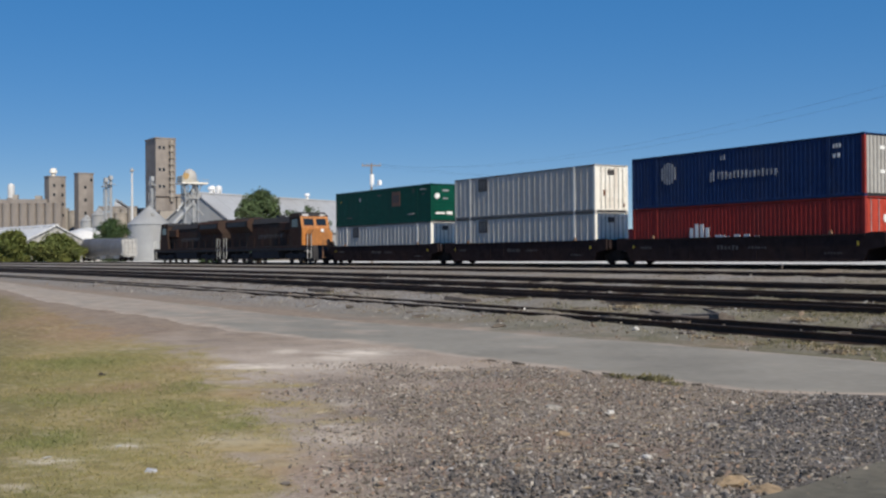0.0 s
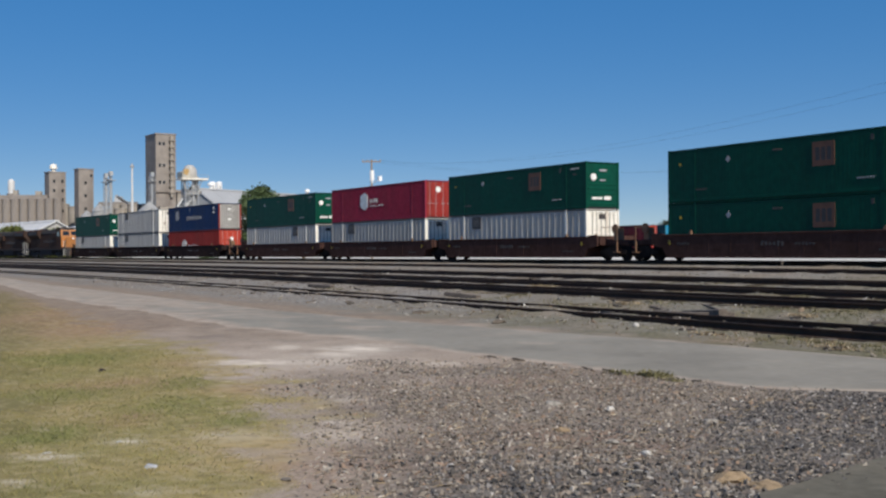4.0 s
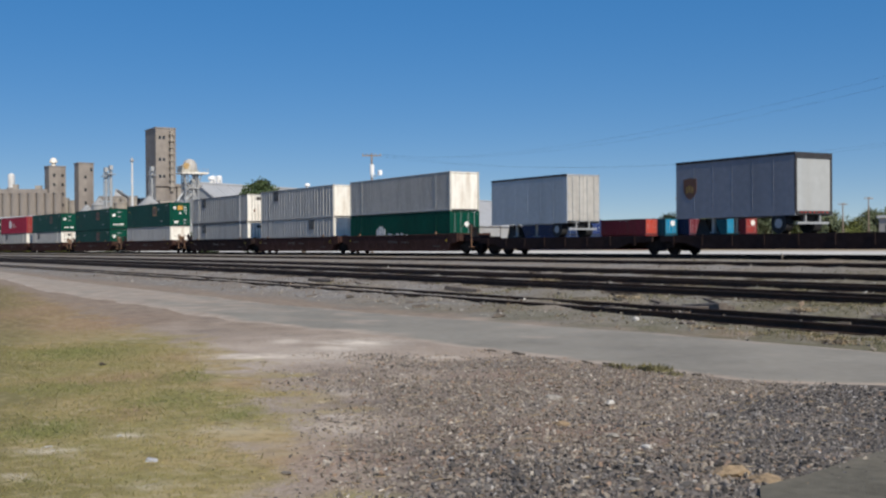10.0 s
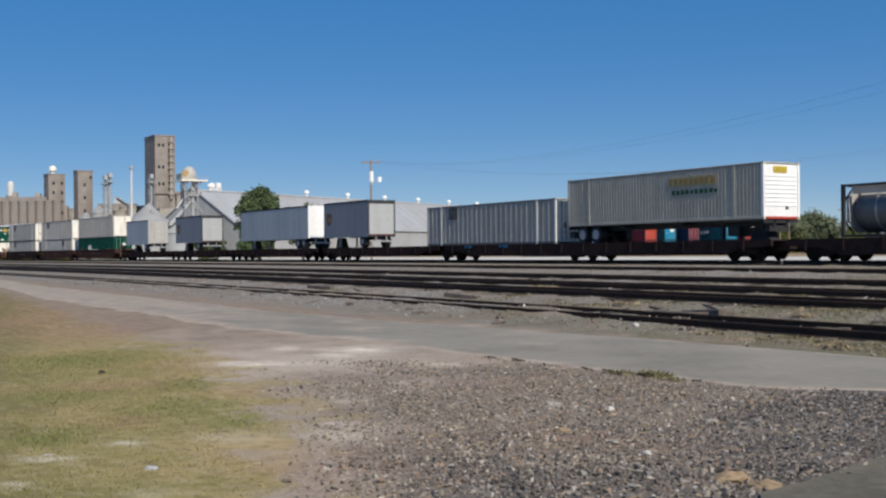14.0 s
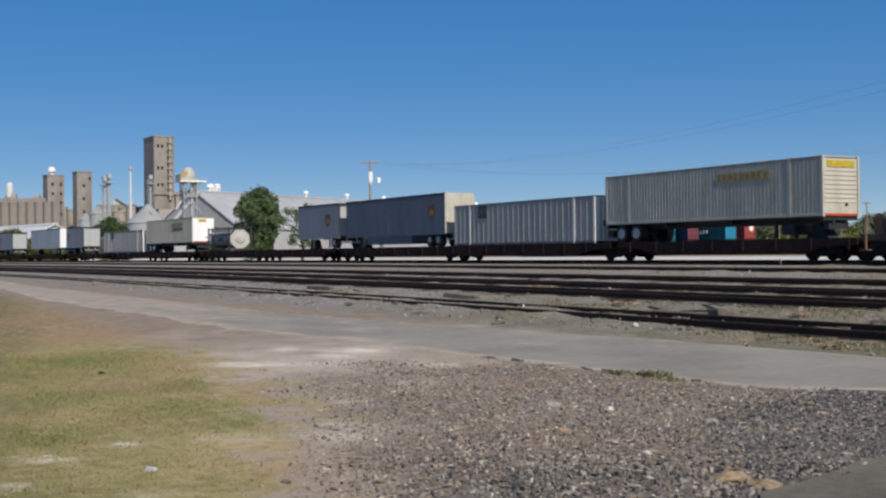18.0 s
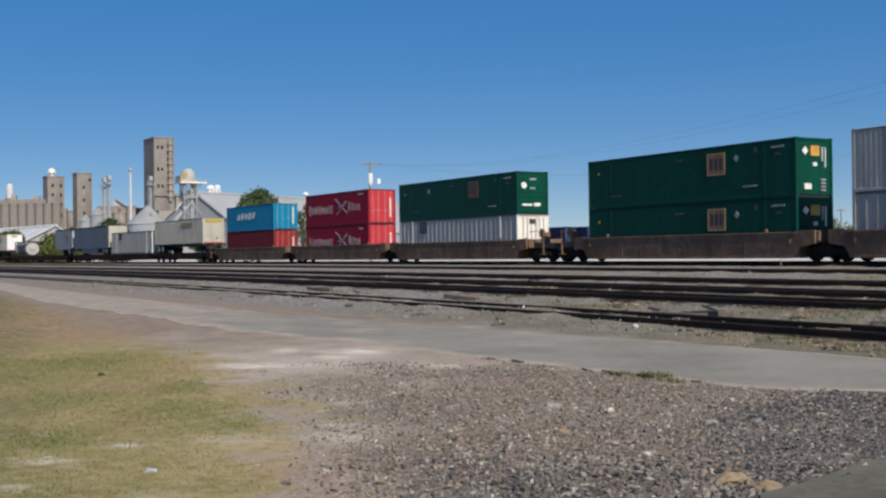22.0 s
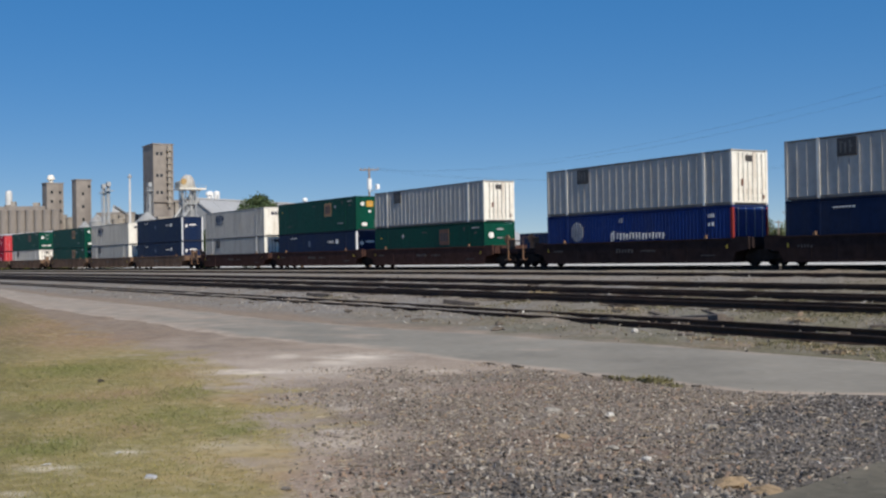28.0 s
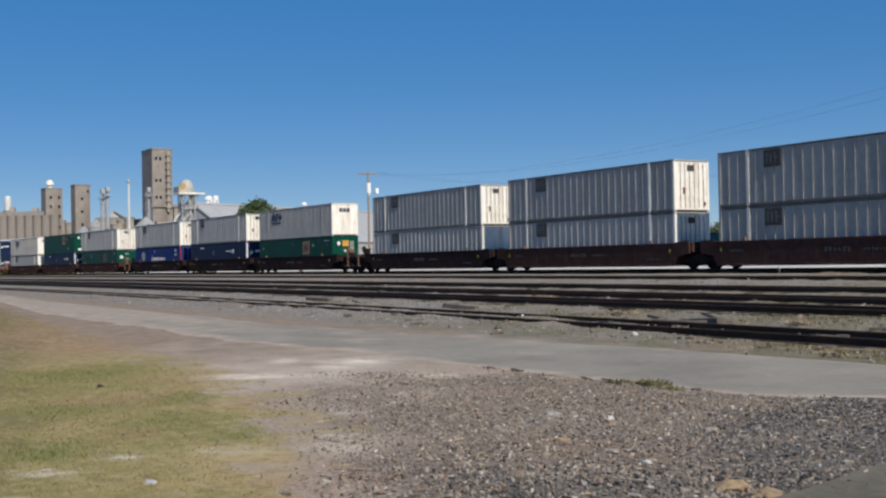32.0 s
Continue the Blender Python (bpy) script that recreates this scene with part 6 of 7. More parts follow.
def build_elevator():
    e = thing("grain_elevator", "tall weathered concrete grain elevator with round silos", "grain elevator")
    head = tower(e, "head_house", (-556.1, 157.8), 17.3, 10.3, 61.6, [(u, z) for u in (0.2, 0.4) for z in (14, 24.6, 37.5, 46, 57)], turn=1.5)
    part("stair_shaft", Geo().box(0.0, 1.4, 7.2, 8.6, 30, 61), "concrete_pale", head)
    for k in range(9):
        part("landing", Geo().box(-0.1, 2.0, 6.6, 9.2, 32 + 3.3 * k, 32.5 + 3.3 * k), "concrete_pale", head)
    low = part("work_house", Geo().box(-9, 0.3, 10.9, 23, -1, 32.5), "concrete_pale", head)
    part("roof_slab", Geo().box(-9.6, 0.9, -0.5, 24, 32.5, 33.8), "concrete", head)
    part("lower_wing", Geo().box(0.3, 5.0, 0.5, 14, -1, 25), "concrete_pale", head)
    two = tower(e, "head_house", (-624.9, 119.5), 7.4, 9.0, 45.6, [(u, z) for u in (0.3, 0.8) for z in (25, 31, 36, 41)])
    part("dome", Geo().lathe((-2.0, 3.0, 46.2), [(1.2, 0), (1.2, 1.3), (2.1, 1.6), (2.0, 2.9), (1.4, 3.9), (0.6, 4.3), (0.05, 4.4)], 16), "white_end", two, smooth=True)
    three = tower(e, "head_house", (-616.9, 133.2), 6.6, 8.2, 47.2, [(u, z) for u in (0.45,) for z in (26, 33, 40)] + [(0.85, 44)])
    # silos stand side by side in a row
    silo = Geo().lathe((0, 0, -1), [(2.25, 0), (2.25, 31.6), (2.35, 31.7), (2.35, 32.4), (2.0, 32.5)], 20).mesh("silo", M["concrete"], True)
    for k in range(15):
        part("silo", silo, "concrete", e, at=pose(-655 + 2.34 * k, 68 + 3.96 * k, 0))
    for k, (wide, tall) in enumerate(((3.0, 2.2), (2.0, 3.4), (4.0, 1.6), (2.4, 2.6), (3.2, 1.9))):
        part("roof_hut", Geo().box(-1.2, 1.2, 0, wide, 33.6, 33.6 + tall), "concrete_pale", e, at=pose(-655.2 + 6.1 * k, 72.5 + 10.3 * k, 0, 0, 0, -30.6))
    part("gallery", Geo().box(-1.6, 1.6, 0, 62, 31.3, 33.6), "concrete", e, at=pose(-659, 66, 0, 0, 0, -30.6))
    low_silo = Geo().lathe((0, 0, -1), [(3.6, 0), (3.6, 26.0), (3.75, 26.1), (3.75, 26.8), (3.2, 26.9)], 20).mesh("silo", M["concrete_pale"], True)
    for k in range(5):
        part("silo", low_silo, "concrete_pale", e, at=pose(-606 + 3.6 * k, 146 + 6.1 * k, 0) @ Matrix.Diagonal((1, 1, 1.0 + 0.09 * (k > 1), 1)))
    part("silo", low_silo, "concrete", e, at=pose(-600, 134, 0) @ Matrix.Diagonal((0.8, 0.8, 0.72, 1)))
    for sx, sy, tall in ((-653.7, 149.9, 0.96), (-651.0, 155.5, 1.08), (-648.6, 160.5, 1.16), (-646.0, 165.5, 1.16), (-643.0, 170.5, 1.02), (-640.5, 175.5, 0.92), (-663.0, 135.0, 1.18), (-660.0, 139.5, 1.12)):
        part("silo", low_silo, "concrete_pale", e, at=pose(sx, sy, 0) @ Matrix.Diagonal((0.8, 0.8, tall, 1)))
    part("gallery", Geo().box(-0.8, 0.8, 0, 22, 28.6, 31.4), "concrete", e, at=pose(-652.5, 152.0, 0, 0, 0, -27))
    part("gallery_roof", Geo().prism([(-1.6, 0.0), (1.6, 0.0), (0.0, 3.6)], 0, 4.4), "galv", e, at=pose(-650.0, 160.5, 31.0, 0, 0, 62))
    part("conveyor", Geo().cyl((-641, 176, 24), (-612, 152, 33), 0.8, n=8), "galv", e)
    part("white_bin", Geo().lathe((-677.6, 108.7, 30), [(1.0, 0), (1.9, 3.0), (1.9, 13.6), (1.2, 14.6), (0.1, 14.9)], 16), "tarp", e, "slender white steel bin", smooth=True)
    part("bin_stand", Geo().box(-680, -675, 106.5, 111, -1, 36.5), "concrete", e)


def lattice(parent, name, x, y, z0, z1, w, mat, step=None):
    """Four-legged braced steel tower."""
    g = Geo()
    step = step or w * 1.4
    for sx in (-1, 1):
        for sy in (-1, 1):
            g.cyl((x + sx * w / 2, y + sy * w / 2, z0), (x + sx * w / 2, y + sy * w / 2, z1), w * 0.05, n=6)
    n = max(1, round((z1 - z0) / step))
    for k in range(n):
        a, b = z0 + (z1 - z0) * k / n, z0 + (z1 - z0) * (k + 1) / n
        for s in (-1, 1):
            g.cyl((x - w / 2, y + s * w / 2, a), (x + w / 2, y + s * w / 2, b), w * 0.03, n=5, caps=False)
            g.cyl((x + s * w / 2, y + w / 2, a), (x + s * w / 2, y - w / 2, b), w * 0.03, n=5, caps=False)
    return part(name, g, mat, parent)


def build_mill():
    m = thing("feed_mill", "steel feed mill with braced legs, a domed head and slanted spouts", "feed mill")
    x, y = -293.3, 92.4
    lattice(m, "leg_tower", x, y, 0.5, 21.3, 3.4, "galv", 3.2)
    for dx, dy in ((-1.0, -1.2), (1.1, 0.6), (0.2, 1.6)):
        part("leg_casing", Geo().box(x + dx - 0.3, x + dx + 0.3, y + dy - 0.3, y + dy + 0.3, 0.5, 21.4), "galv", m)
    part("platform", Geo().box(x - 3.0, x + 3.0, y - 3.0, y + 4.2, 21.3, 21.75), "white_end", m)
    part("platform_rail", Geo().box(x - 3.0, x + 3.0, y - 3.02, y - 2.98, 22.5, 22.58).box(x + 2.98, x + 3.02, y - 3.0, y + 4.2, 22.5, 22.58).box(x + 2.98, x + 3.02, y - 3.0, y - 2.9, 21.75, 22.5).box(x + 2.98, x + 3.02, y + 4.1, y + 4.2, 21.75, 22.5), "galv", m)
    part("dome", Geo().lathe((x, y, 21.75), [(1.85, 0), (1.95, 1.2), (1.8, 2.2), (1.4, 3.05), (0.75, 3.55), (0.05, 3.7)], 20), "white_grey", m, "rounded weathered grey-white head cover", smooth=True)
    part("motor_house", Geo().chamfer_box(x - 2.6, x + 2.2, y - 2.7, y - 0.6, 21.8, 23.6, 0.2), "cream", m)
    part("spout", Geo().cyl((x + 0.5, y + 2.8, 18.6), (x - 1.0, y - 5.0, 9.6), 0.62, n=10), "galv", m)
    part("drive_drum", Geo().cyl((x + 1.6, y - 1.7, 23.4), (x + 2.35, y - 1.5, 23.3), 0.85, n=16), "decal_rust", m, "tan drive drum under the head cover")
    part("cover_rim", Geo().lathe((x, y, 21.76), [(2.35, 0), (2.35, 0.45), (2.15, 0.5), (2.15, 0)], 20), "cream", m)
    for k in range(-2, 3):
        part("hopper_strut", Geo().cyl((x + 2.2, y + k * 1.3, 21.3), (x + 1.6, y + k * 0.75, 17.6), 0.13, n=6), "galv", m)
    part("bracket_deck", Geo().box(x - 1.8, x + 1.9, y - 1.9, y + 1.9, 17.4, 17.7), "galv", m)
    part("spout", Geo().cyl((x + 0.8, y - 2.0, 20.0), (x - 0.2, y + 3.6, 13.0), 0.3, n=8), "galv", m)
    part("spout", Geo().cyl((x - 0.8, y + 1.0, 20.0), (x + 0.2, y - 3.6, 14.0), 0.3, n=8), "galv", m)
    # slender legs between the elevator and the mill
    for (lx, ly), top, w in (((-386.0, 92.4), 27.5, 1.4), ((-385.2, 93.8), 28.2, 0.9), ((-378.1, 105.9), 27.8, 1.7)):
        g = thing("bucket_elevator", "slender grey steel bucket elevator leg", "grain leg", group="grain legs")
        lattice(g, "frame", lx, ly, 0.5, top, w, "galv", 2.4)
        part("casing", Geo().box(lx - 0.3, lx + 0.3, ly - 0.3, ly + 0.3, 0.5, top + 0.6), "galv", g)
        part("head", Geo().chamfer_box(lx - 1.0, lx + 1.0, ly - 0.6, ly + 0.6, top, top + 1.5, 0.2), "galv", g)
        part("catwalk", Geo().box(lx - 1.4, lx + 1.4, ly - 1.4, ly + 1.4, top - 1.6, top - 1.4), "galv", g)
    s = thing("vent_stack", "thin pale steel vent stack", "stack")
    part("pipe", Geo().cyl((-381.5, 100.1, 0.5), (-381.5, 100.1, 31.0), 0.55, 0.3, n=12), "tarp", s)
    part("cap", Geo().lathe((-381.5, 100.1, 31.0), [(0.7, 0), (0.7, 0.5), (0.1, 1.4)], 10), "galv", s)
    for (bx, by), r, z0, z1 in (((-299.0, 83.0), 5.5, 10.6, 15.5), ((-296.0, 90.5), 4.6, 7.5, 11.5), ((-407.9, 95.2), 2.6, 17.0, 19.5), ((-410.5, 91.5), 2.2, 15.0, 17.0)):
        b = thing("grain_bin", "round galvanised grain bin with a conical roof", "grain bin", group="grain bins")
        part("wall", Geo().lathe((bx, by, 0.5), [(r, 0)] + [(r + 0.04 * (k % 2), (z0 - 0.5) * k / 14) for k in range(1, 15)], 28), "shed_wall", b, smooth=True)
        part("roof", Geo().lathe((bx, by, z0), [(r + 0.25, -0.1), (0.7, z1 - z0 - 0.3), (0.7, z1 - z0), (0.1, z1 - z0 + 0.2)], 28), "shed_wall", b)
        part("roof_hatch", Geo().box(bx + r * 0.5, bx + r * 0.5 + 0.8, by - 0.4, by + 0.4, z0 + (z1 - z0) * 0.45, z0 + (z1 - z0) * 0.62), "shed_wall", b)
        part("ladder", Geo().box(bx + r, bx + r + 0.1, by - 0.3, by + 0.3, 0.8, z0), "shed_wall", b)
    for tx, ty in ((-406.4, 136.8), (-405.2, 138.9)):
        t = thing("white_tank", "upright white storage tank", "tank", group="white tanks")
        part("shell", Geo().lathe((tx, ty, 0.5), [(1.15, 0), (1.15, 27.6), (0.8, 28.0), (0.1, 28.2)], 16), "white", t, smooth=True)
        part("ladder", Geo().box(tx + 1.2, tx + 1.3, ty - 0.2, ty + 0.2, 1.0, 27.0), "galv", t)


def gable_shed(label, origin, turn, length, half, eave, ridge, roof_mat, wall_mat, vents=0):
    """Shed with its ridge along its own +y from origin, its roof slopes to +x and -x."""
    s = thing("storage_shed", label, "shed", pose(*origin, FAR, 0, 0, turn))
    o = 0.5
    for d in (-1, 1):
        k = (ridge - eave) / half
        x1, z1 = d * (half + o), eave - o * k
        g = Geo().add([(0, -o, ridge), (x1, -o, z1), (x1, length + o, z1), (0, length + o, ridge), (0, -o, ridge - 0.25), (x1, -o, z1 - 0.25), (x1, length + o, z1 - 0.25), (0, length + o, ridge - 0.25)],
                      [(0, 1, 2, 3), (4, 7, 6, 5), (0, 4, 5, 1), (1, 5, 6, 2), (2, 6, 7, 3)])
        roof = part("roof_slope", g, roof_mat, s)
        n = int(length / 6)
        for i in range(n + 1):
            y = i * length / n
            part("roof_seam", Geo().add([(0, y - 0.05, ridge + 0.06), (x1, y - 0.05, z1 + 0.06), (x1, y + 0.05, z1 + 0.06), (0, y + 0.05, ridge + 0.06), (0, y - 0.05, ridge), (x1, y - 0.05, z1), (x1, y + 0.05, z1), (0, y + 0.05, ridge)],
                                        [(0, 1, 2, 3), (0, 4, 5, 1), (1, 5, 6, 2), (2, 6, 7, 3), (3, 7, 4, 0)]), roof_mat, roof)
        part("side_wall", Geo().box(min(d * half, d * (half - 0.3)), max(d * half, d * (half - 0.3)), 0, length, -1, eave), wall_mat if d < 0 else roof_mat, s)
    for y in (0.0, length - 0.3):
        part("gable_wall", Geo().prism([(-half, -1), (half, -1), (half, eave), (0, ridge - 0.3), (-half, eave)], y, y + 0.3, "y"), wall_mat, s)
    part("ridge_cap", Geo().prism([(-0.8, ridge - 0.3), (0.8, ridge - 0.3), (0.3, ridge + 0.18), (-0.3, ridge + 0.18)], -o, length + o, "y"), roof_mat, s)
    for i in range(vents):
        y = 6 + i * (length - 20) / max(1, vents - 1)
        part("ventilator", Geo().lathe((0, y, ridge + 0.1), [(0.5, 0), (0.5, 0.9), (0.95, 1.0), (0.9, 1.5), (0.5, 1.9), (0.05, 2.0)], 12), "white", s, smooth=True)
    return s


def build_sheds():
    s = gable_shed("long white steel storage shed with ridge ventilators", (-316.8, 101.8), 28.66, 181, 17.0, 8.8, 19.8, "shed_roof", "shed_wall", vents=8)
    part("loading_door", Geo().box(4, 9, -0.06, 0.1, 0, 5), "galv", s)
    # Its gable walls are painted grey in place of shade.
    gable_shed("low white-roofed steel shed, gable greyed as if shaded", (-268.5, 52.8), 101.0, 38, 8.0, 4.6, 8.6, "tarp", "grey")
    t = thing("tarped_pile", "heap under a lumpy white tarpaulin", "pile", pose(-281.0, 63.0, FAR) @ Matrix.Diagonal((1, 1, 1.06, 1)))
    g, n = Geo(), 22
    rings = [(6.8, 0.0), (6.5, 3.6), (5.9, 5.4), (4.6, 6.8), (2.4, 7.5), (0.1, 7.7)]
    vs = [((r * (1 + 0.16 * noise.noise(Vector((i * 0.9, z, 1))))) * math.cos(2 * math.pi * i / n), r * math.sin(2 * math.pi * i / n), z + 0.5 * noise.noise(Vector((i * 0.7, r, 4)))) for r, z in rings for i in range(n)]
    g.add(vs, [(k * n + i, k * n + (i + 1) % n, (k + 1) * n + (i + 1) % n, (k + 1) * n + i) for k in range(len(rings) - 1) for i in range(n)])
    part("tarpaulin", g, "tarp", t, smooth=True)
    part("edge_board", Geo().lathe((0, 0, -0.3), [(7.2, 0), (7.2, 1.2), (6.9, 1.2), (6.9, 0)], 22), "grey", t)


def build_poles():
    def pole(label, x, y, top, arms, extra):
        p = thing("utility_pole", label, "utility pole", group="utility poles")
        part("post", Geo().cyl((x, y, FAR - 0.3), (x, y, top), 0.17, 0.11, n=10), "wood_pole", p)
        for z, w in arms:
            arm = part("crossarm", Geo().box(-w, w, -0.06, 0.06, -0.07, 0.07), "wood_pole", p, at=pose(x, y, z, 0, 0, 62))
            for k in (-0.92, -0.4, 0.4, 0.92):
                part("insulator", Geo().lathe((k * w, 0, 0.07), [(0.05, 0), (0.09, 0.06), (0.05, 0.14), (0.07, 0.2), (0.02, 0.25)], 8), "galv", arm)
        if extra:
            part("transformer", Geo().cyl((x + 0.05, y + 0.02, top - 2.7), (x + 0.05, y + 0.02, top - 1.4), 0.28, n=12).cyl((x + 0.1, y, top - 3.0), (x + 0.1, y, top - 2.7), 0.1, n=8), "white", p, "white pole transformer")
            part("lamp_arm", Geo().cyl((x, y, top - 3.1), (x + 0.5, y + 0.9, top - 2.5), 0.04, n=6), "galv", p)
            part("lamp_head", Geo().chamfer_box(x + 0.3, x + 0.7, y + 0.7, y + 1.1, top - 2.75, top - 2.1, 0.1), "white", p)
        return p
    pole("tall wooden utility pole with a white transformer and crossarm", -125.4, 62.85, 13.3, [(13.0, 1.2)], True)
    for x, y, top in ((-163.5, 176.0, 8.6), (-162.6, 177.6, 10.6), (-157.0, 187.0, 10.0), (-154.4, 191.7, 11.2), (-184.0, 167.0, 12.0)):
        pole("thin wooden utility pole by the trees", x, y, top, [(top - 0.4, 0.9)], False)
    pole("tall wooden utility pole beyond the main line", -34.0, 51.2, 11.2, [(10.8, 1.2)], False)
    pole("wooden utility pole beyond the train", -51.3, 80.6, 10.6, [(10.4, 1.0)], False)
    for end, sag in (((-34.0, 51.2, 10.95), 2.1), ((-51.3, 80.6, 10.55), 2.4)):
        for k in (0.95, -0.95):
            g = Geo()
            a, b = Vector((-125.4 + 0.5 * k, 62.85 + k, 13.2)), Vector((end[0] + 0.5 * k, end[1] + k, end[2]))
            pts = [a.lerp(b, i / 20) - Vector((0, 0, sag * 4 * (i / 20) * (1 - i / 20))) for i in range(21)]
            for p, q in zip(pts, pts[1:]):
                g.cyl(p, q, 0.0042, n=4, caps=False)
            tagged(part("power_line", g, "dark"), "sagging dark overhead power line", "power line", "power lines")


def build_yard():
    """Boxes stacked in the yard beyond the train."""
    def stack(x, y, lower, upper, label, mark=None):
        # Most ends carry a brighter paint than the sides, as if sunlit.
        for z, (side, end) in ((0, lower), (2.45, upper)):
            c = container(label, L40, "iso", side, "doors", end, high=2.44, wide=2.44)
            c.name = "yard_container"
            c["group"] = "stacked containers in the yard"
            c.matrix_basis = pose(x - L40 / 2, y + 1.22, FAR + z)
            if "emblem" in label:
                part("emblem", Geo().cyl((L40 / 2 - 0.05, 0.35, 1.7), (L40 / 2 + 0.005, 0.35, 1.7), 0.45, n=12), "decal_white", c)
            if mark:
                bars(c, "lettering", -3.0, 2.5, 0.9, 1.5, 8, -1.22, "decal_white", seed=31)
    stack(-141.4, 104.8, ("blue", "blue"), ("navy", "blue"), "dark blue stacked yard container")
    stack(-139.6, 107.9, ("blue", "blue"), ("blue", "stack_blue"), "blue stacked yard container")
    stack(-135.1, 115.6, ("yard_maroon", "red"), ("yard_maroon", "orange_red"), "maroon stacked yard container with shade-dark sides")
    stack(-133.6, 118.3, ("teal", "cyan"), ("teal", "cyan"), "teal stacked yard container with a pale emblem")
    stack(-131.7, 121.5, ("navy", "yard_maroon"), ("navy", "yard_maroon"), "dark stacked yard container with a maroon end")
    stack(-128.7, 126.6, ("teal", "cyan"), ("teal", "cyan"), "teal stacked yard container with white lettering", True)
    stack(-127.6, 129.6, ("yard_maroon", "red"), ("yard_maroon", "red"), "red stacked yard container with a white emblem")
    h = thing("yard_office", "low pale portable office with a flat roof", "office", pose(-137.4, 181.4, FAR, 0, 0, 10))
    part("wall", Geo().box(-4, 4, -3, 3, 0, 5.6), "white_grey", h)
    part("roof", Geo().box(-4.3, 4.3, -3.3, 3.3, 5.6, 6.0), "white", h)
    for k in (-2.2, 0.4, 2.6):
        part("window", Geo().box(k - 0.5, k + 0.5, -3.03, -2.97, 2.6, 4.2), "glass", h)
        part("side_window", Geo().box(3.97, 4.03, k - 0.5, k + 0.3, 2.6, 4.2), "glass", h)
    # covered hopper standing on the next track
    c = thing("hopper_car", "grey covered hopper car parked beyond the main line", "hopper car", pose(-235.6, 56.6, FAR + 0.15, 0, 0, 17))
    part("body", Geo().prism([(-1.0, 1.2), (1.0, 1.2), (1.55, 1.9), (1.55, 3.4), (1.1, 4.4), (0.4, 4.7), (-0.4, 4.7), (-1.1, 4.4), (-1.55, 3.4), (-1.55, 1.9)], -8.6, 8.2), "tank_grey", c, smooth=True)
    for k in range(3):
        x = -5.2 + 5.2 * k
        part("hopper_gate", Geo().prism([(x - 1.8, 1.4), (x + 1.8, 1.4), (x + 0.6, 0.5), (x - 0.6, 0.5)], -1.0, 1.0, "y"), "grey", c)
    part("running_board", Geo().box(-8.6, 8.6, -0.5, 0.5, 4.72, 4.8), "galv", c)
    part("sill", Geo().chamfer_box(-9.4, 9.4, -0.4, 0.4, 0.9, 1.2, 0.05), "grey", c)
    for e in (-1, 1):
        for y in (-1.4, -0.5, 0.5, 1.4):
            part("cage_post", Geo().box(e * 9.0 - 0.06, e * 9.0 + 0.06, y - 0.06, y + 0.06, 0.9, 4.6), "white_grey", c)
        for z in (1.0, 2.0, 3.0, 4.5):
            part("cage_rail", Geo().box(e * 9.0 - 0.05, e * 9.0 + 0.05, -1.4, 1.4, z - 0.05, z + 0.05), "white_grey", c)
        part("end_sheet", Geo().prism([(e * 7.9, 1.2), (e * 8.9, 1.2), (e * 8.2, 4.4), (e * 7.9, 4.4)], -1.5, 1.5, "y"), "white_grey", c)
        truck(c, e * 7.2)
        coupler(c, e * 9.3, e)


build_sheds()
build_elevator()
build_mill()
build_poles()
build_trees()
build_yard()
build_train()

# ---- loose things on the ground ----
ICO_V = [Vector(p).normalized() for p in ((0, 0, 1), (0.89, 0, 0.45), (0.28, 0.85, 0.45), (-0.72, 0.53, 0.45), (-0.72, -0.53, 0.45), (0.28, -0.85, 0.45),
                                          (0.72, 0.53, -0.45), (-0.28, 0.85, -0.45), (-0.89, 0, -0.45), (-0.28, -0.85, -0.45), (0.72, -0.53, -0.45), (0, 0, -1))]
ICO_F = [(0, 1, 2), (0, 2, 3), (0, 3, 4), (0, 4, 5), (0, 5, 1), (1, 6, 2), (2, 7, 3), (3, 8, 4), (4, 9, 5), (5, 10, 1), (6, 7, 2), (7, 8, 3), (8, 9, 4), (9, 10, 5), (10, 6, 1), (11, 7, 6), (11, 8, 7), (11, 9, 8), (11, 10, 9), (11, 6, 10)]


def ground_z(x, w):
    lump = 0.03 * noise.noise(Vector((x * 0.5, w * 0.5, 0))) + 0.012 * noise.noise(Vector((x * 1.7, w * 1.7, 3)))
    if 14.4 < w < 42:
        lump += (0.1 if w < 19.5 else 0.06) * noise.noise(Vector((x * 0.8, w * 0.9, 6))) + 0.035 * noise.noise(Vector((x * 2.1, w * 2.3, 2)))
    return level(w) - clear(x, w) + (lump * 0.15 if 8.8 < w < 14.2 else lump)


def add_stone(verts, faces, rnd, x, y, z, size):
    k = len(verts)
    turn = Euler((rnd.uniform(0, 6), rnd.uniform(0, 6), rnd.uniform(0, 6))).to_matrix()
    sx, sy, sz = size * rnd.uniform(0.8, 1.9), size * rnd.uniform(0.6, 1.0), size * rnd.uniform(0.22, 0.5)
    for p in ICO_V:
        f = rnd.uniform(0.72, 1.18)
        q = turn @ Vector((p.x * sx * f, p.y * sy * f, p.z * sz * f))
        verts.append((x + q.x, y + q.y, z + q.z * 0.75))
    faces += [(a + k, b + k, c + k) for a, b, c in ICO_F]


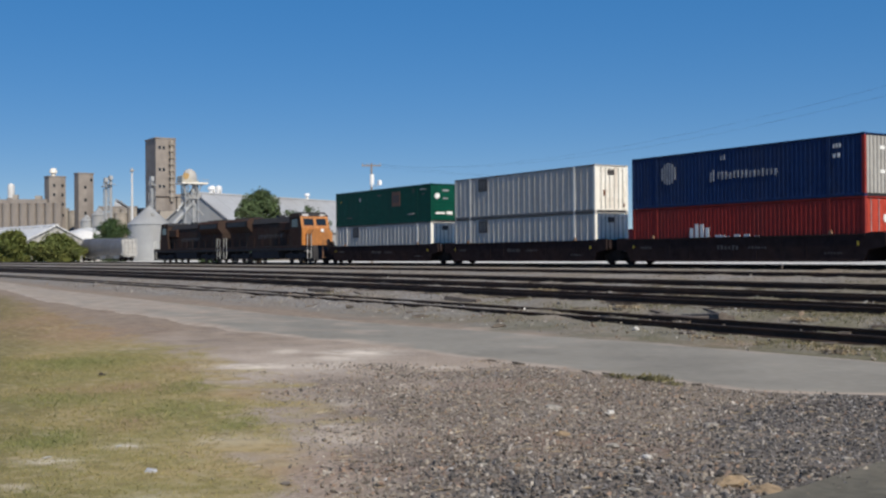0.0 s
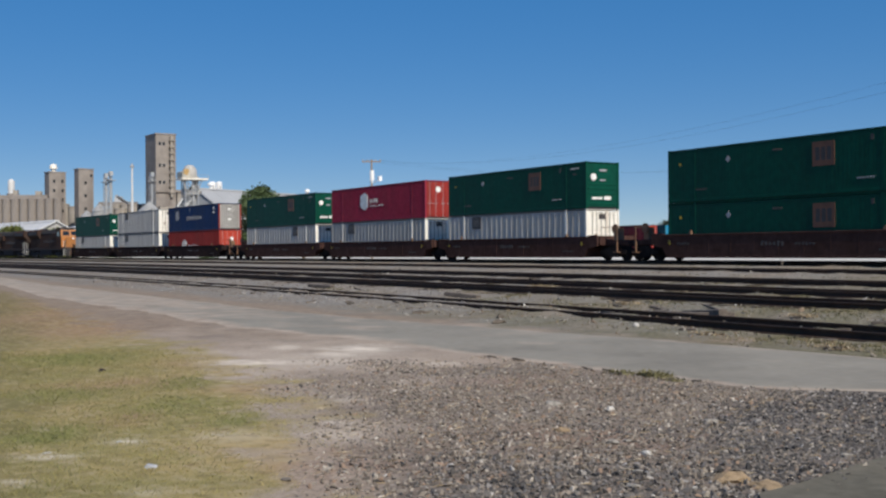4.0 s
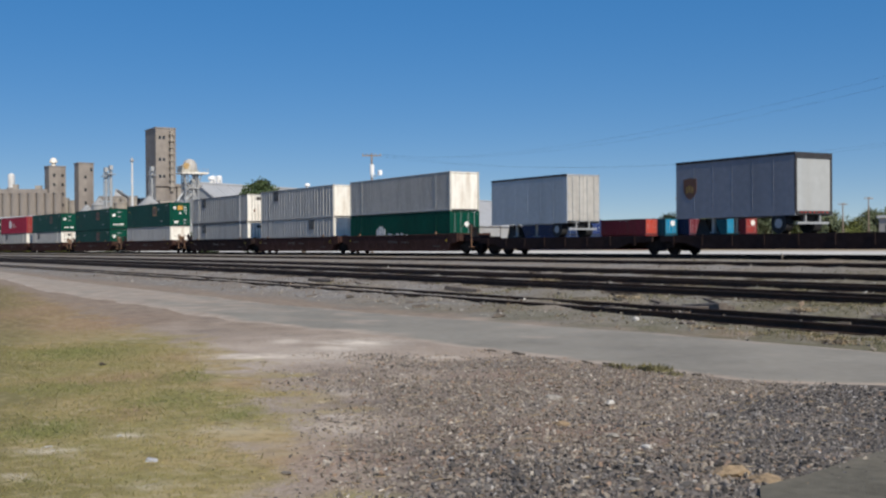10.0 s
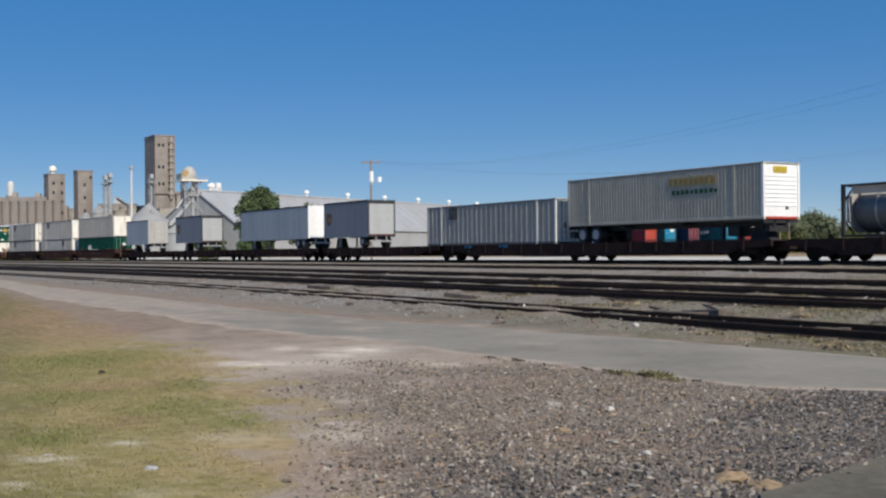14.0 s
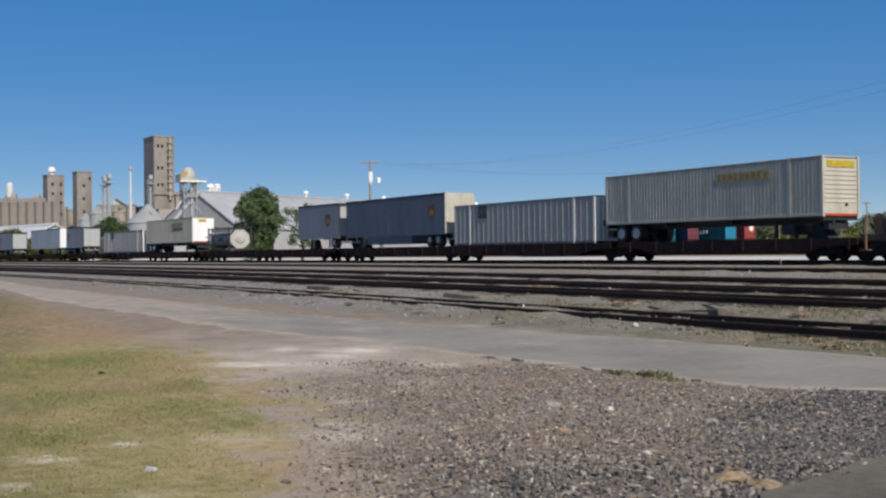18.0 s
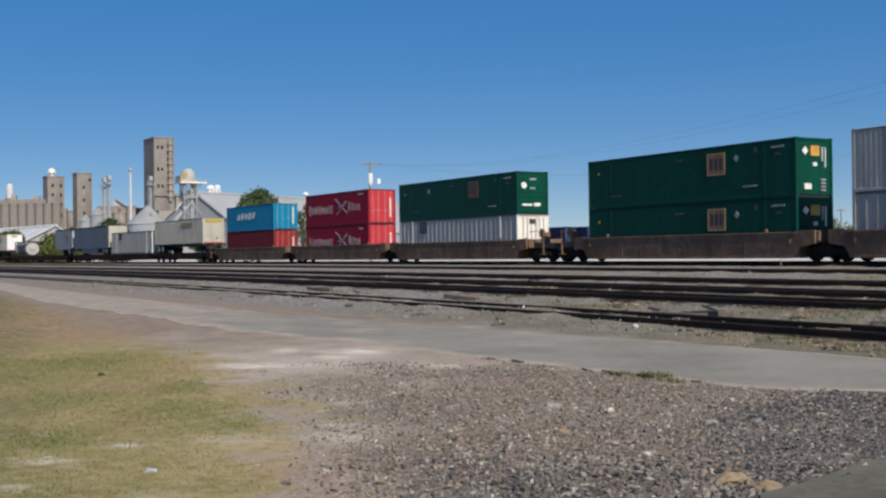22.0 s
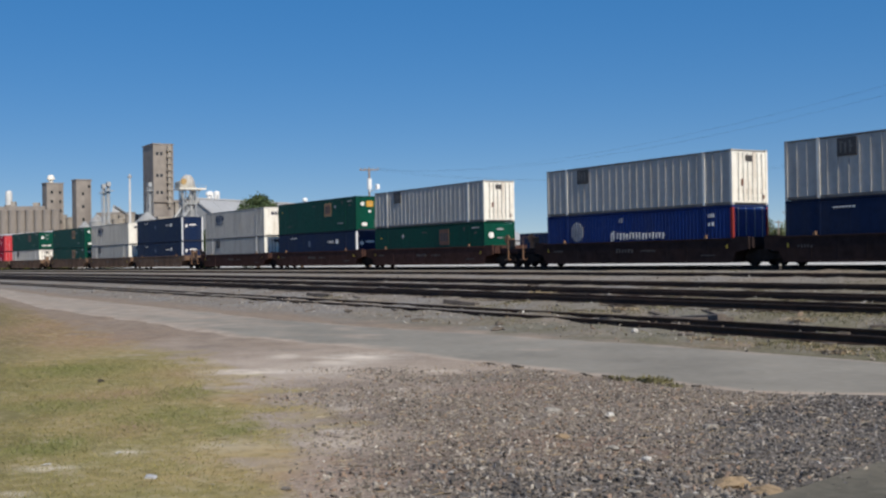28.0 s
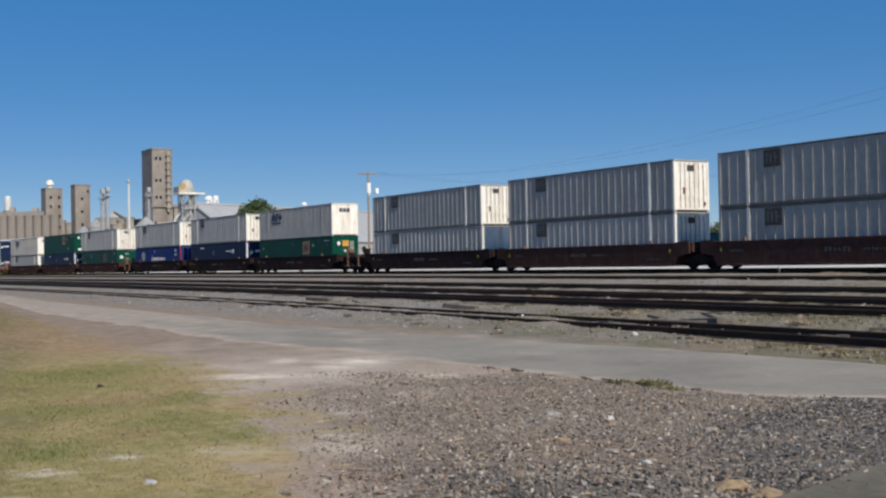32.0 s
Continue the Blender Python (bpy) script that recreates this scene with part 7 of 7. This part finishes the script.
def loose(name, label, category, spots, mat):
    verts, faces, rnd = [], [], random.Random(17)
    for x, y, z, size in spots:
        add_stone(verts, faces, rnd, x, y, z, size)
    me = bpy.data.meshes.new(name)
    me.from_pydata(verts, [], faces)
    me.materials.append(M[mat])
    tagged(new(name, me), label, category, kind="stuff")


def build_gravel():
    rnd = random.Random(3)
    spots = []
    while len(spots) < 36000:
        x, y = rnd.uniform(-18.5, -3.6), rnd.uniform(2.2, 10.6)
        if y > -x * 1.25 + 0.5 or y < -x * 0.2:
            continue
        inside = (x + 14.6) / 4.2 + 0.9 * noise.noise(Vector((x * 0.6, y * 0.6, 8))) + 0.35 * noise.noise(Vector((x * 2.5, y * 2.5, 2)))
        if rnd.random() > inside + 0.1 or grass_depth(x, y) > rnd.uniform(-1.3, 0.0):
            continue
        if x > -6.0 and 5.2 < y < 9.4 and x > -5.3 - 0.22 * (y - 5.3) + 0.5 * rnd.random() ** 3:
            continue
        size = rnd.choice((0.006, 0.008, 0.01, 0.012, 0.014, 0.017, 0.022)) * rnd.uniform(0.75, 1.3) * (1.3 if math.hypot(x, y) < 9 else 1.0)
        if y > road_near(x) - 0.15 + rnd.random() ** 6:
            continue
        spots.append((x, y, ground_z(x, y) + size * 0.2, size))
    dark = [s for s in spots if 0.04 + 0.62 * darkness(s[0], s[1]) + 0.5 * noise.noise(Vector((s[0] * 0.9, s[1] * 0.9, 14))) > rnd.random()]
    pick = set(dark)
    loose("gravel", "loose crushed tan and rusty stone", "gravel", [s for s in spots if s not in pick], "stone")
    loose("dark_gravel", "loose crushed dark grey stone by the asphalt", "gravel", dark, "basalt")
    verts, faces = [], []
    for k in range(900):
        x, y = rnd.uniform(-15, -5.5), rnd.uniform(2.6, 9.5)
        if x > -5.4 - 0.12 * (y - 5.3) or grass_depth(x, y) > 0.8:
            continue
        a, long, z = rnd.gauss(0.9, 0.9), rnd.uniform(0.02, 0.09), ground_z(x, y) + 0.008
        u, v = Vector((math.cos(a), math.sin(a), rnd.uniform(-0.05, 0.15))) * long, Vector((-math.sin(a), math.cos(a), 0)) * rnd.uniform(0.0015, 0.003)
        o, i = Vector((x, y, z)), len(verts)
        verts += [tuple(p) for p in (o - u - v, o + u - v, o + u + v, o - u + v, o + Vector((0, 0, 0.006)))]
        faces += [(i, i + 1, i + 4), (i + 1, i + 2, i + 4), (i + 2, i + 3, i + 4), (i + 3, i, i + 4)]
    me = bpy.data.meshes.new("straw")
    me.from_pydata(verts, [], faces)
    me.materials.append(M["straw"])
    tagged(new("straw", me), "dry straw and twigs strewn over the gravel", "straw", kind="stuff")
    rnd = random.Random(4)
    spots = []
    while len(spots) < 13000:
        x, w = rnd.uniform(-75, -8), rnd.triangular(13.6, 42, 15.5)
        if x > -8 - (w - 13.6) * 0.5 or w > 41 or rnd.random() > 0.55 + 0.8 * noise.noise(Vector((x * 0.7, w * 1.1, 5))):
            continue
        size = rnd.uniform(0.014, 0.04) * (1.0 if rnd.random() < 0.96 else 2.0)
        spots.append((x, w + bend(x), ground_z(x, w) + size * 0.25, size))
    loose("ballast", "scattered dusty track ballast", "ballast", spots, "ballast")


def build_grass():
    rnd = random.Random(6)
    verts, faces, green = [], [], []
    count = 0
    while count < 80000:
        x = -rnd.uniform(5.0, 40.0) if rnd.random() < 0.3 else -rnd.uniform(5.0, 20.0)
        y = rnd.uniform(0.6, 8.4)
        if y > -x * 0.62 or y < -x * 0.115:
            continue
        thick = grass_depth(x, y) + 0.5 * noise.noise(Vector((x * 0.9, y * 0.9, 4)))
        if thick < rnd.uniform(-0.5, 0.8) or noise.noise(Vector((x * 0.5, y * 0.7, 11))) < -0.35:
            continue
        z = ground_z(x, y)
        h = rnd.uniform(0.008, 0.022) * (2.0 if rnd.random() < 0.06 else 1.0) * (0.9 + 0.5 * marked(GREEN, x, y))
        a = rnd.uniform(0, 6.28)
        wide = h * 0.12 + 0.002
        lean = (rnd.gauss(0, 1.2) * h, rnd.gauss(0, 1.2) * h)
        k = len(verts)
        verts += [(x - wide * math.cos(a), y - wide * math.sin(a), z - 0.005), (x + wide * math.cos(a), y + wide * math.sin(a), z - 0.005), (x + lean[0], y + lean[1], z + h)]
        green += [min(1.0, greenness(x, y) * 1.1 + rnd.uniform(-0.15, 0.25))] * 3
        faces.append((k, k + 1, k + 2))
        count += 1
    me = bpy.data.meshes.new("grass")
    me.from_pydata(verts, [], faces)
    me.attributes.new("green", "FLOAT", "POINT").data.foreach_set("value", green)
    me.materials.append(M["blade"])
    tagged(new("grass", me), "short dry grass with greener patches", "grass", kind="stuff")


def build_verge():
    """Thin dry weeds in the strips between the tracks, thicker towards the crossing."""
    rnd = random.Random(9)
    verts, faces, count = [], [], 0
    while count < 15000:
        x, w = rnd.uniform(-46, -9), rnd.choice(((14.6, 16.4), (18.8, 20.8), (22.9, 24.8), (27.0, 28.8), (31.2, 36.6), (39.2, 41.8)))
        w = rnd.uniform(*w)
        thick = ((x + 46) / 37) ** 2 * 0.75 - 0.15 + 0.9 * noise.noise(Vector((x * 0.45, w * 0.6, 21)))
        if rnd.random() > thick or x > -0.62 * w or (w < 16.5 and x < -14.6 and rnd.random() < 0.8):
            continue
        z, h, a = ground_z(x, w), rnd.uniform(0.02, 0.085), rnd.uniform(0, 6.28)
        y, k, wide = w + bend(x), len(verts), rnd.uniform(0.006, 0.014)
        verts += [(x - wide * math.cos(a), y - wide * math.sin(a), z - 0.01), (x + wide * math.cos(a), y + wide * math.sin(a), z - 0.01), (x + rnd.gauss(0, 0.7) * h, y + rnd.gauss(0, 0.7) * h, z + h)]
        faces.append((k, k + 1, k + 2))
        count += 1
    me = bpy.data.meshes.new("verge_weeds")
    me.from_pydata(verts, [], faces)
    me.materials.append(M["verge"])
    tagged(new("verge_weeds", me), "thin dry olive weeds between the tracks", "weeds", kind="stuff")


def weed_clump(label, x, y, r, high, n, seed, mat="weed"):
    rnd = random.Random(seed)
    t = thing("weed_clump", label, "weed", pose(x, y + bend(x), ground_z(x, y)), group="weeds beside the road")
    g = Geo()
    for _k in range(n):
        a, d = rnd.uniform(0, 6.28), r * rnd.random() ** 0.6
        o = Vector((d * math.cos(a), d * 0.6 * math.sin(a), 0))
        tip = o + Vector((rnd.gauss(0, 0.4) * high, rnd.gauss(0, 0.4) * high, high * rnd.uniform(0.4, 1.0)))
        u = Vector((math.cos(a + 1.5), math.sin(a + 1.5), 0)) * 0.012
        m = (o + tip) / 2
        g.add([o - u * 0.5, m - u, tip, m + u, o + u * 0.5], [(0, 1, 2, 3, 4)])
    me = bpy.data.meshes.new("leaves")
    me.from_pydata([tuple(v) for v in g.v], [], g.f)
    me.materials.append(M[mat])
    part("leaves", me, mat, t)
    part("root_tuft", Geo().lathe((0, 0, -0.02), [(r * 0.5, 0), (r * 0.35, 0.03), (0.02, 0.05)], 9), "tie", t)


def rock(label, x, y, size, mat, seed, flat=0.5, name="rock", category="rock"):
    rnd = random.Random(seed)
    bm = bmesh.new()
    bmesh.ops.create_icosphere(bm, subdivisions=2, radius=1.0)
    for v in bm.verts:
        f = 1 + 0.45 * noise.noise(v.co * 1.3 + Vector((seed, 0, 0))) + 0.2 * noise.noise(v.co * 4 + Vector((seed, 3, 0)))
        v.co = Vector((v.co.x * size[0] * f, v.co.y * size[1] * f, v.co.z * size[2] * f))
    me = bpy.data.meshes.new(name)
    bm.to_mesh(me)
    bm.free()
    me.materials.append(M[mat])
    ob = part(name, me, mat, at=pose(x, y, ground_z(x, y) + size[2] * 0.35, rnd.uniform(-8, 8), rnd.uniform(-8, 8), rnd.uniform(0, 360)))
    return tagged(ob, label, category, group="rocks on the ground" if category == "rock" else "")


def build_litter():
    rock("flat tan sandstone slab on the gravel", -5.86, 5.78, (0.15, 0.1, 0.045), "rubble", 1)
    rock("flat tan sandstone slab on the gravel", -5.55, 5.83, (0.13, 0.09, 0.035), "rubble", 2)
    rock("small tan sandstone chip on the gravel", -5.3, 5.95, (0.07, 0.05, 0.025), "rubble", 3)
    rock("pale stone beside the tracks", -18.73, 15.75, (0.1, 0.07, 0.05), "ballast", 4)
    rock("pale stone lying in the gravel", -9.1, 7.3, (0.06, 0.045, 0.03), "ballast", 5)
    rock("pale stone lying in the gravel", -6.9, 5.9, (0.05, 0.04, 0.025), "ballast", 6)
    rock("dark clod on the grass", -15.93, 3.74, (0.06, 0.045, 0.03), "tie", 7)
    rock("rusty brown stone in the gravel", -8.3, 6.1, (0.07, 0.05, 0.03), "rubble", 8)
    for k, (x, w, s) in enumerate(((-26.2, 14.6, 0.3), (-21.5, 14.0, 0.24), (-28.0, 15.2, 0.22), (-23.4, 15.3, 0.2), (-31.5, 15.0, 0.26))):
        rock("dark clod of packed dirt beside the tracks", x, w + bend(x), (s, s * 0.5, 0.06), "clod", 60 + k)
    for k, (x, y, s) in enumerate(((-9.65, 1.82, 0.07), (-9.79, 2.44, 0.05))):
        rock("chalky white stone sunk in the grass", x, y, (s * 0.6, s * 0.4, 0.012), "ballast", 20 + k)
    b = rock("crumpled white plastic litter on the grass", -8.54, 2.37, (0.055, 0.03, 0.025), "litter", 9, name="plastic_litter", category="litter")
    for k, (x, w, r, h, n) in enumerate(((-11.2, 9.72, 0.3, 0.1, 200), (-11.7, 9.6, 0.3, 0.06, 120), (-10.75, 9.6, 0.25, 0.05, 60), 
                                         (-16.0, 15.2, 0.5, 0.07, 120), (-13.6, 15.6, 0.6, 0.08, 160), (-17.6, 19.6, 0.5, 0.1, 120), (-24.0, 19.8, 0.6, 0.1, 120), (-34.0, 24.2, 0.8, 0.12, 140), (-14.6, 19.9, 0.7, 0.09, 160), (-12.6, 14.9, 0.6, 0.07, 160))):
        weed_clump("low green weed tuft in the gravel" if w < 12 else "dry weed tuft between the tracks", x, w, r, h, n, 40 + k, "weed" if w < 12 else "straw")
    # Dark slivers stand in for step shade and cracks along the road edge.
    crnd = random.Random(41)
    for k in range(12):
        x = crnd.uniform(-14.8, -8.9)
        length, wide = crnd.uniform(0.06, 0.22), crnd.uniform(0.012, 0.035)
        slope = math.degrees(math.atan2(road_near(x + 0.3) - road_near(x - 0.3), 0.6))
        g = Geo().prism([(-length / 2, -wide), (length * 0.3, -wide * 0.8), (length / 2, 0.0), (length * 0.2, wide), (-length * 0.45, wide * 0.6)], 0.0, 0.016, "z")
        tagged(part("asphalt_crumb", g, "clod", at=pose(x, road_near(x) + crnd.uniform(-0.14, 0.02), ground_z(x, road_near(x)) + 0.004, crnd.uniform(-8, 8), crnd.uniform(-6, 6), slope + crnd.gauss(0, 8))), "dark sliver for shade and cracks along the broken road edge", "asphalt crumb", "crumbs along the road edge")
    for k, (x, y, s) in enumerate(((-7.67, 4.81, 0.04), (-7.35, 4.64, 0.045), (-7.45, 6.0, 0.09), (-7.47, 6.17, 0.05), (-6.39, 5.38, 0.05), (-6.31, 5.42, 0.035), (-7.96, 7.62, 0.08), (-6.06, 7.25, 0.05), (-9.78, 7.07, 0.1), (-9.27, 7.06, 0.06), (-6.0, 5.01, 0.06))):
        rock("pale broken stone lying in the gravel", x, y, (s * 0.7, s, s * 0.3), "pale_stone", 100 + k)
    trnd = random.Random(31)
    for k in range(9):
        x, y = trnd.uniform(-8.2, -6.6), trnd.uniform(3.6, 4.9)
        g, p, way, r = Geo(), Vector((0, 0, 0.012)), trnd.uniform(0.2, 1.9), trnd.uniform(0.002, 0.005)
        for _j in range(3):
            way += trnd.gauss(0, 0.25)
            q = p + Vector((math.cos(way), math.sin(way), trnd.uniform(-0.04, 0.06))) * trnd.uniform(0.04, 0.1)
            g.cyl(p, q, r, r * 0.75, 6)
            p, r = q, r * 0.75
        tagged(part("twig", g, "twig", at=pose(x, y, ground_z(x, y) + 0.01)), "dead brown twig lying on the gravel", "twig", "twigs on the gravel")
    stake = thing("marker_stake", "short white-topped stake beside the main line", "marker", pose(-38.3, 41.3, 0.82))
    part("post", Geo().box(-0.03, 0.03, -0.03, 0.03, -0.1, 0.26), "old_timber", stake)
    part("top", Geo().box(-0.04, 0.04, -0.04, 0.04, 0.26, 0.36), "white_grey", stake)
    # broken ties and splintered timber beside the nearest track
    rnd = random.Random(12)
    for k, (x, w, turn, length) in enumerate(((-20.6, 18.9, 20, 1.7), (-20.2, 19.1, -15, 1.9), (-19.7, 19.0, 40, 0.9), (-32.0, 19.4, 10, 1.6), (-44.0, 19.6, 8, 1.8), (-46.5, 24.1, -12, 2.0))):
        g = Geo().chamfer_box(-length / 2, length / 2, -0.11, 0.11, 0.0, 0.17, 0.02)
        tagged(part("old_tie", g, "old_timber", at=pose(x, w + bend(x), ground_z(x, w) - 0.05, rnd.uniform(-9, 9), rnd.uniform(-5, 5), turn)), "broken grey railway tie lying in the dirt", "railway tie", "discarded ties")
    # splinters of rotten ties in the dirt round the nearest track
    for k in range(46):
        x, w = (rnd.gauss(-20.4, 1.3), rnd.gauss(18.7, 0.45)) if k < 20 else (rnd.uniform(-42, -11), rnd.uniform(14.6, 20.6))
        length, wide = rnd.uniform(0.25, 0.8), rnd.uniform(0.03, 0.07)
        g = Geo().prism([(-length / 2, -wide), (length * 0.3, -wide), (length / 2, 0.0), (length * 0.35, wide), (-length * 0.42, wide * 0.7)], 0.0, 0.05, "z")
        tagged(part("timber_splinter", g, "old_timber", at=pose(x, w + bend(x), ground_z(x, w) - 0.005, rnd.uniform(-14, 14), rnd.uniform(-10, 10), rnd.gauss(0, 35))), "grey splinter of rotten timber lying in the dirt", "timber", "timber splinters")


build_gravel()
build_grass()
build_verge()
build_litter()

motions()
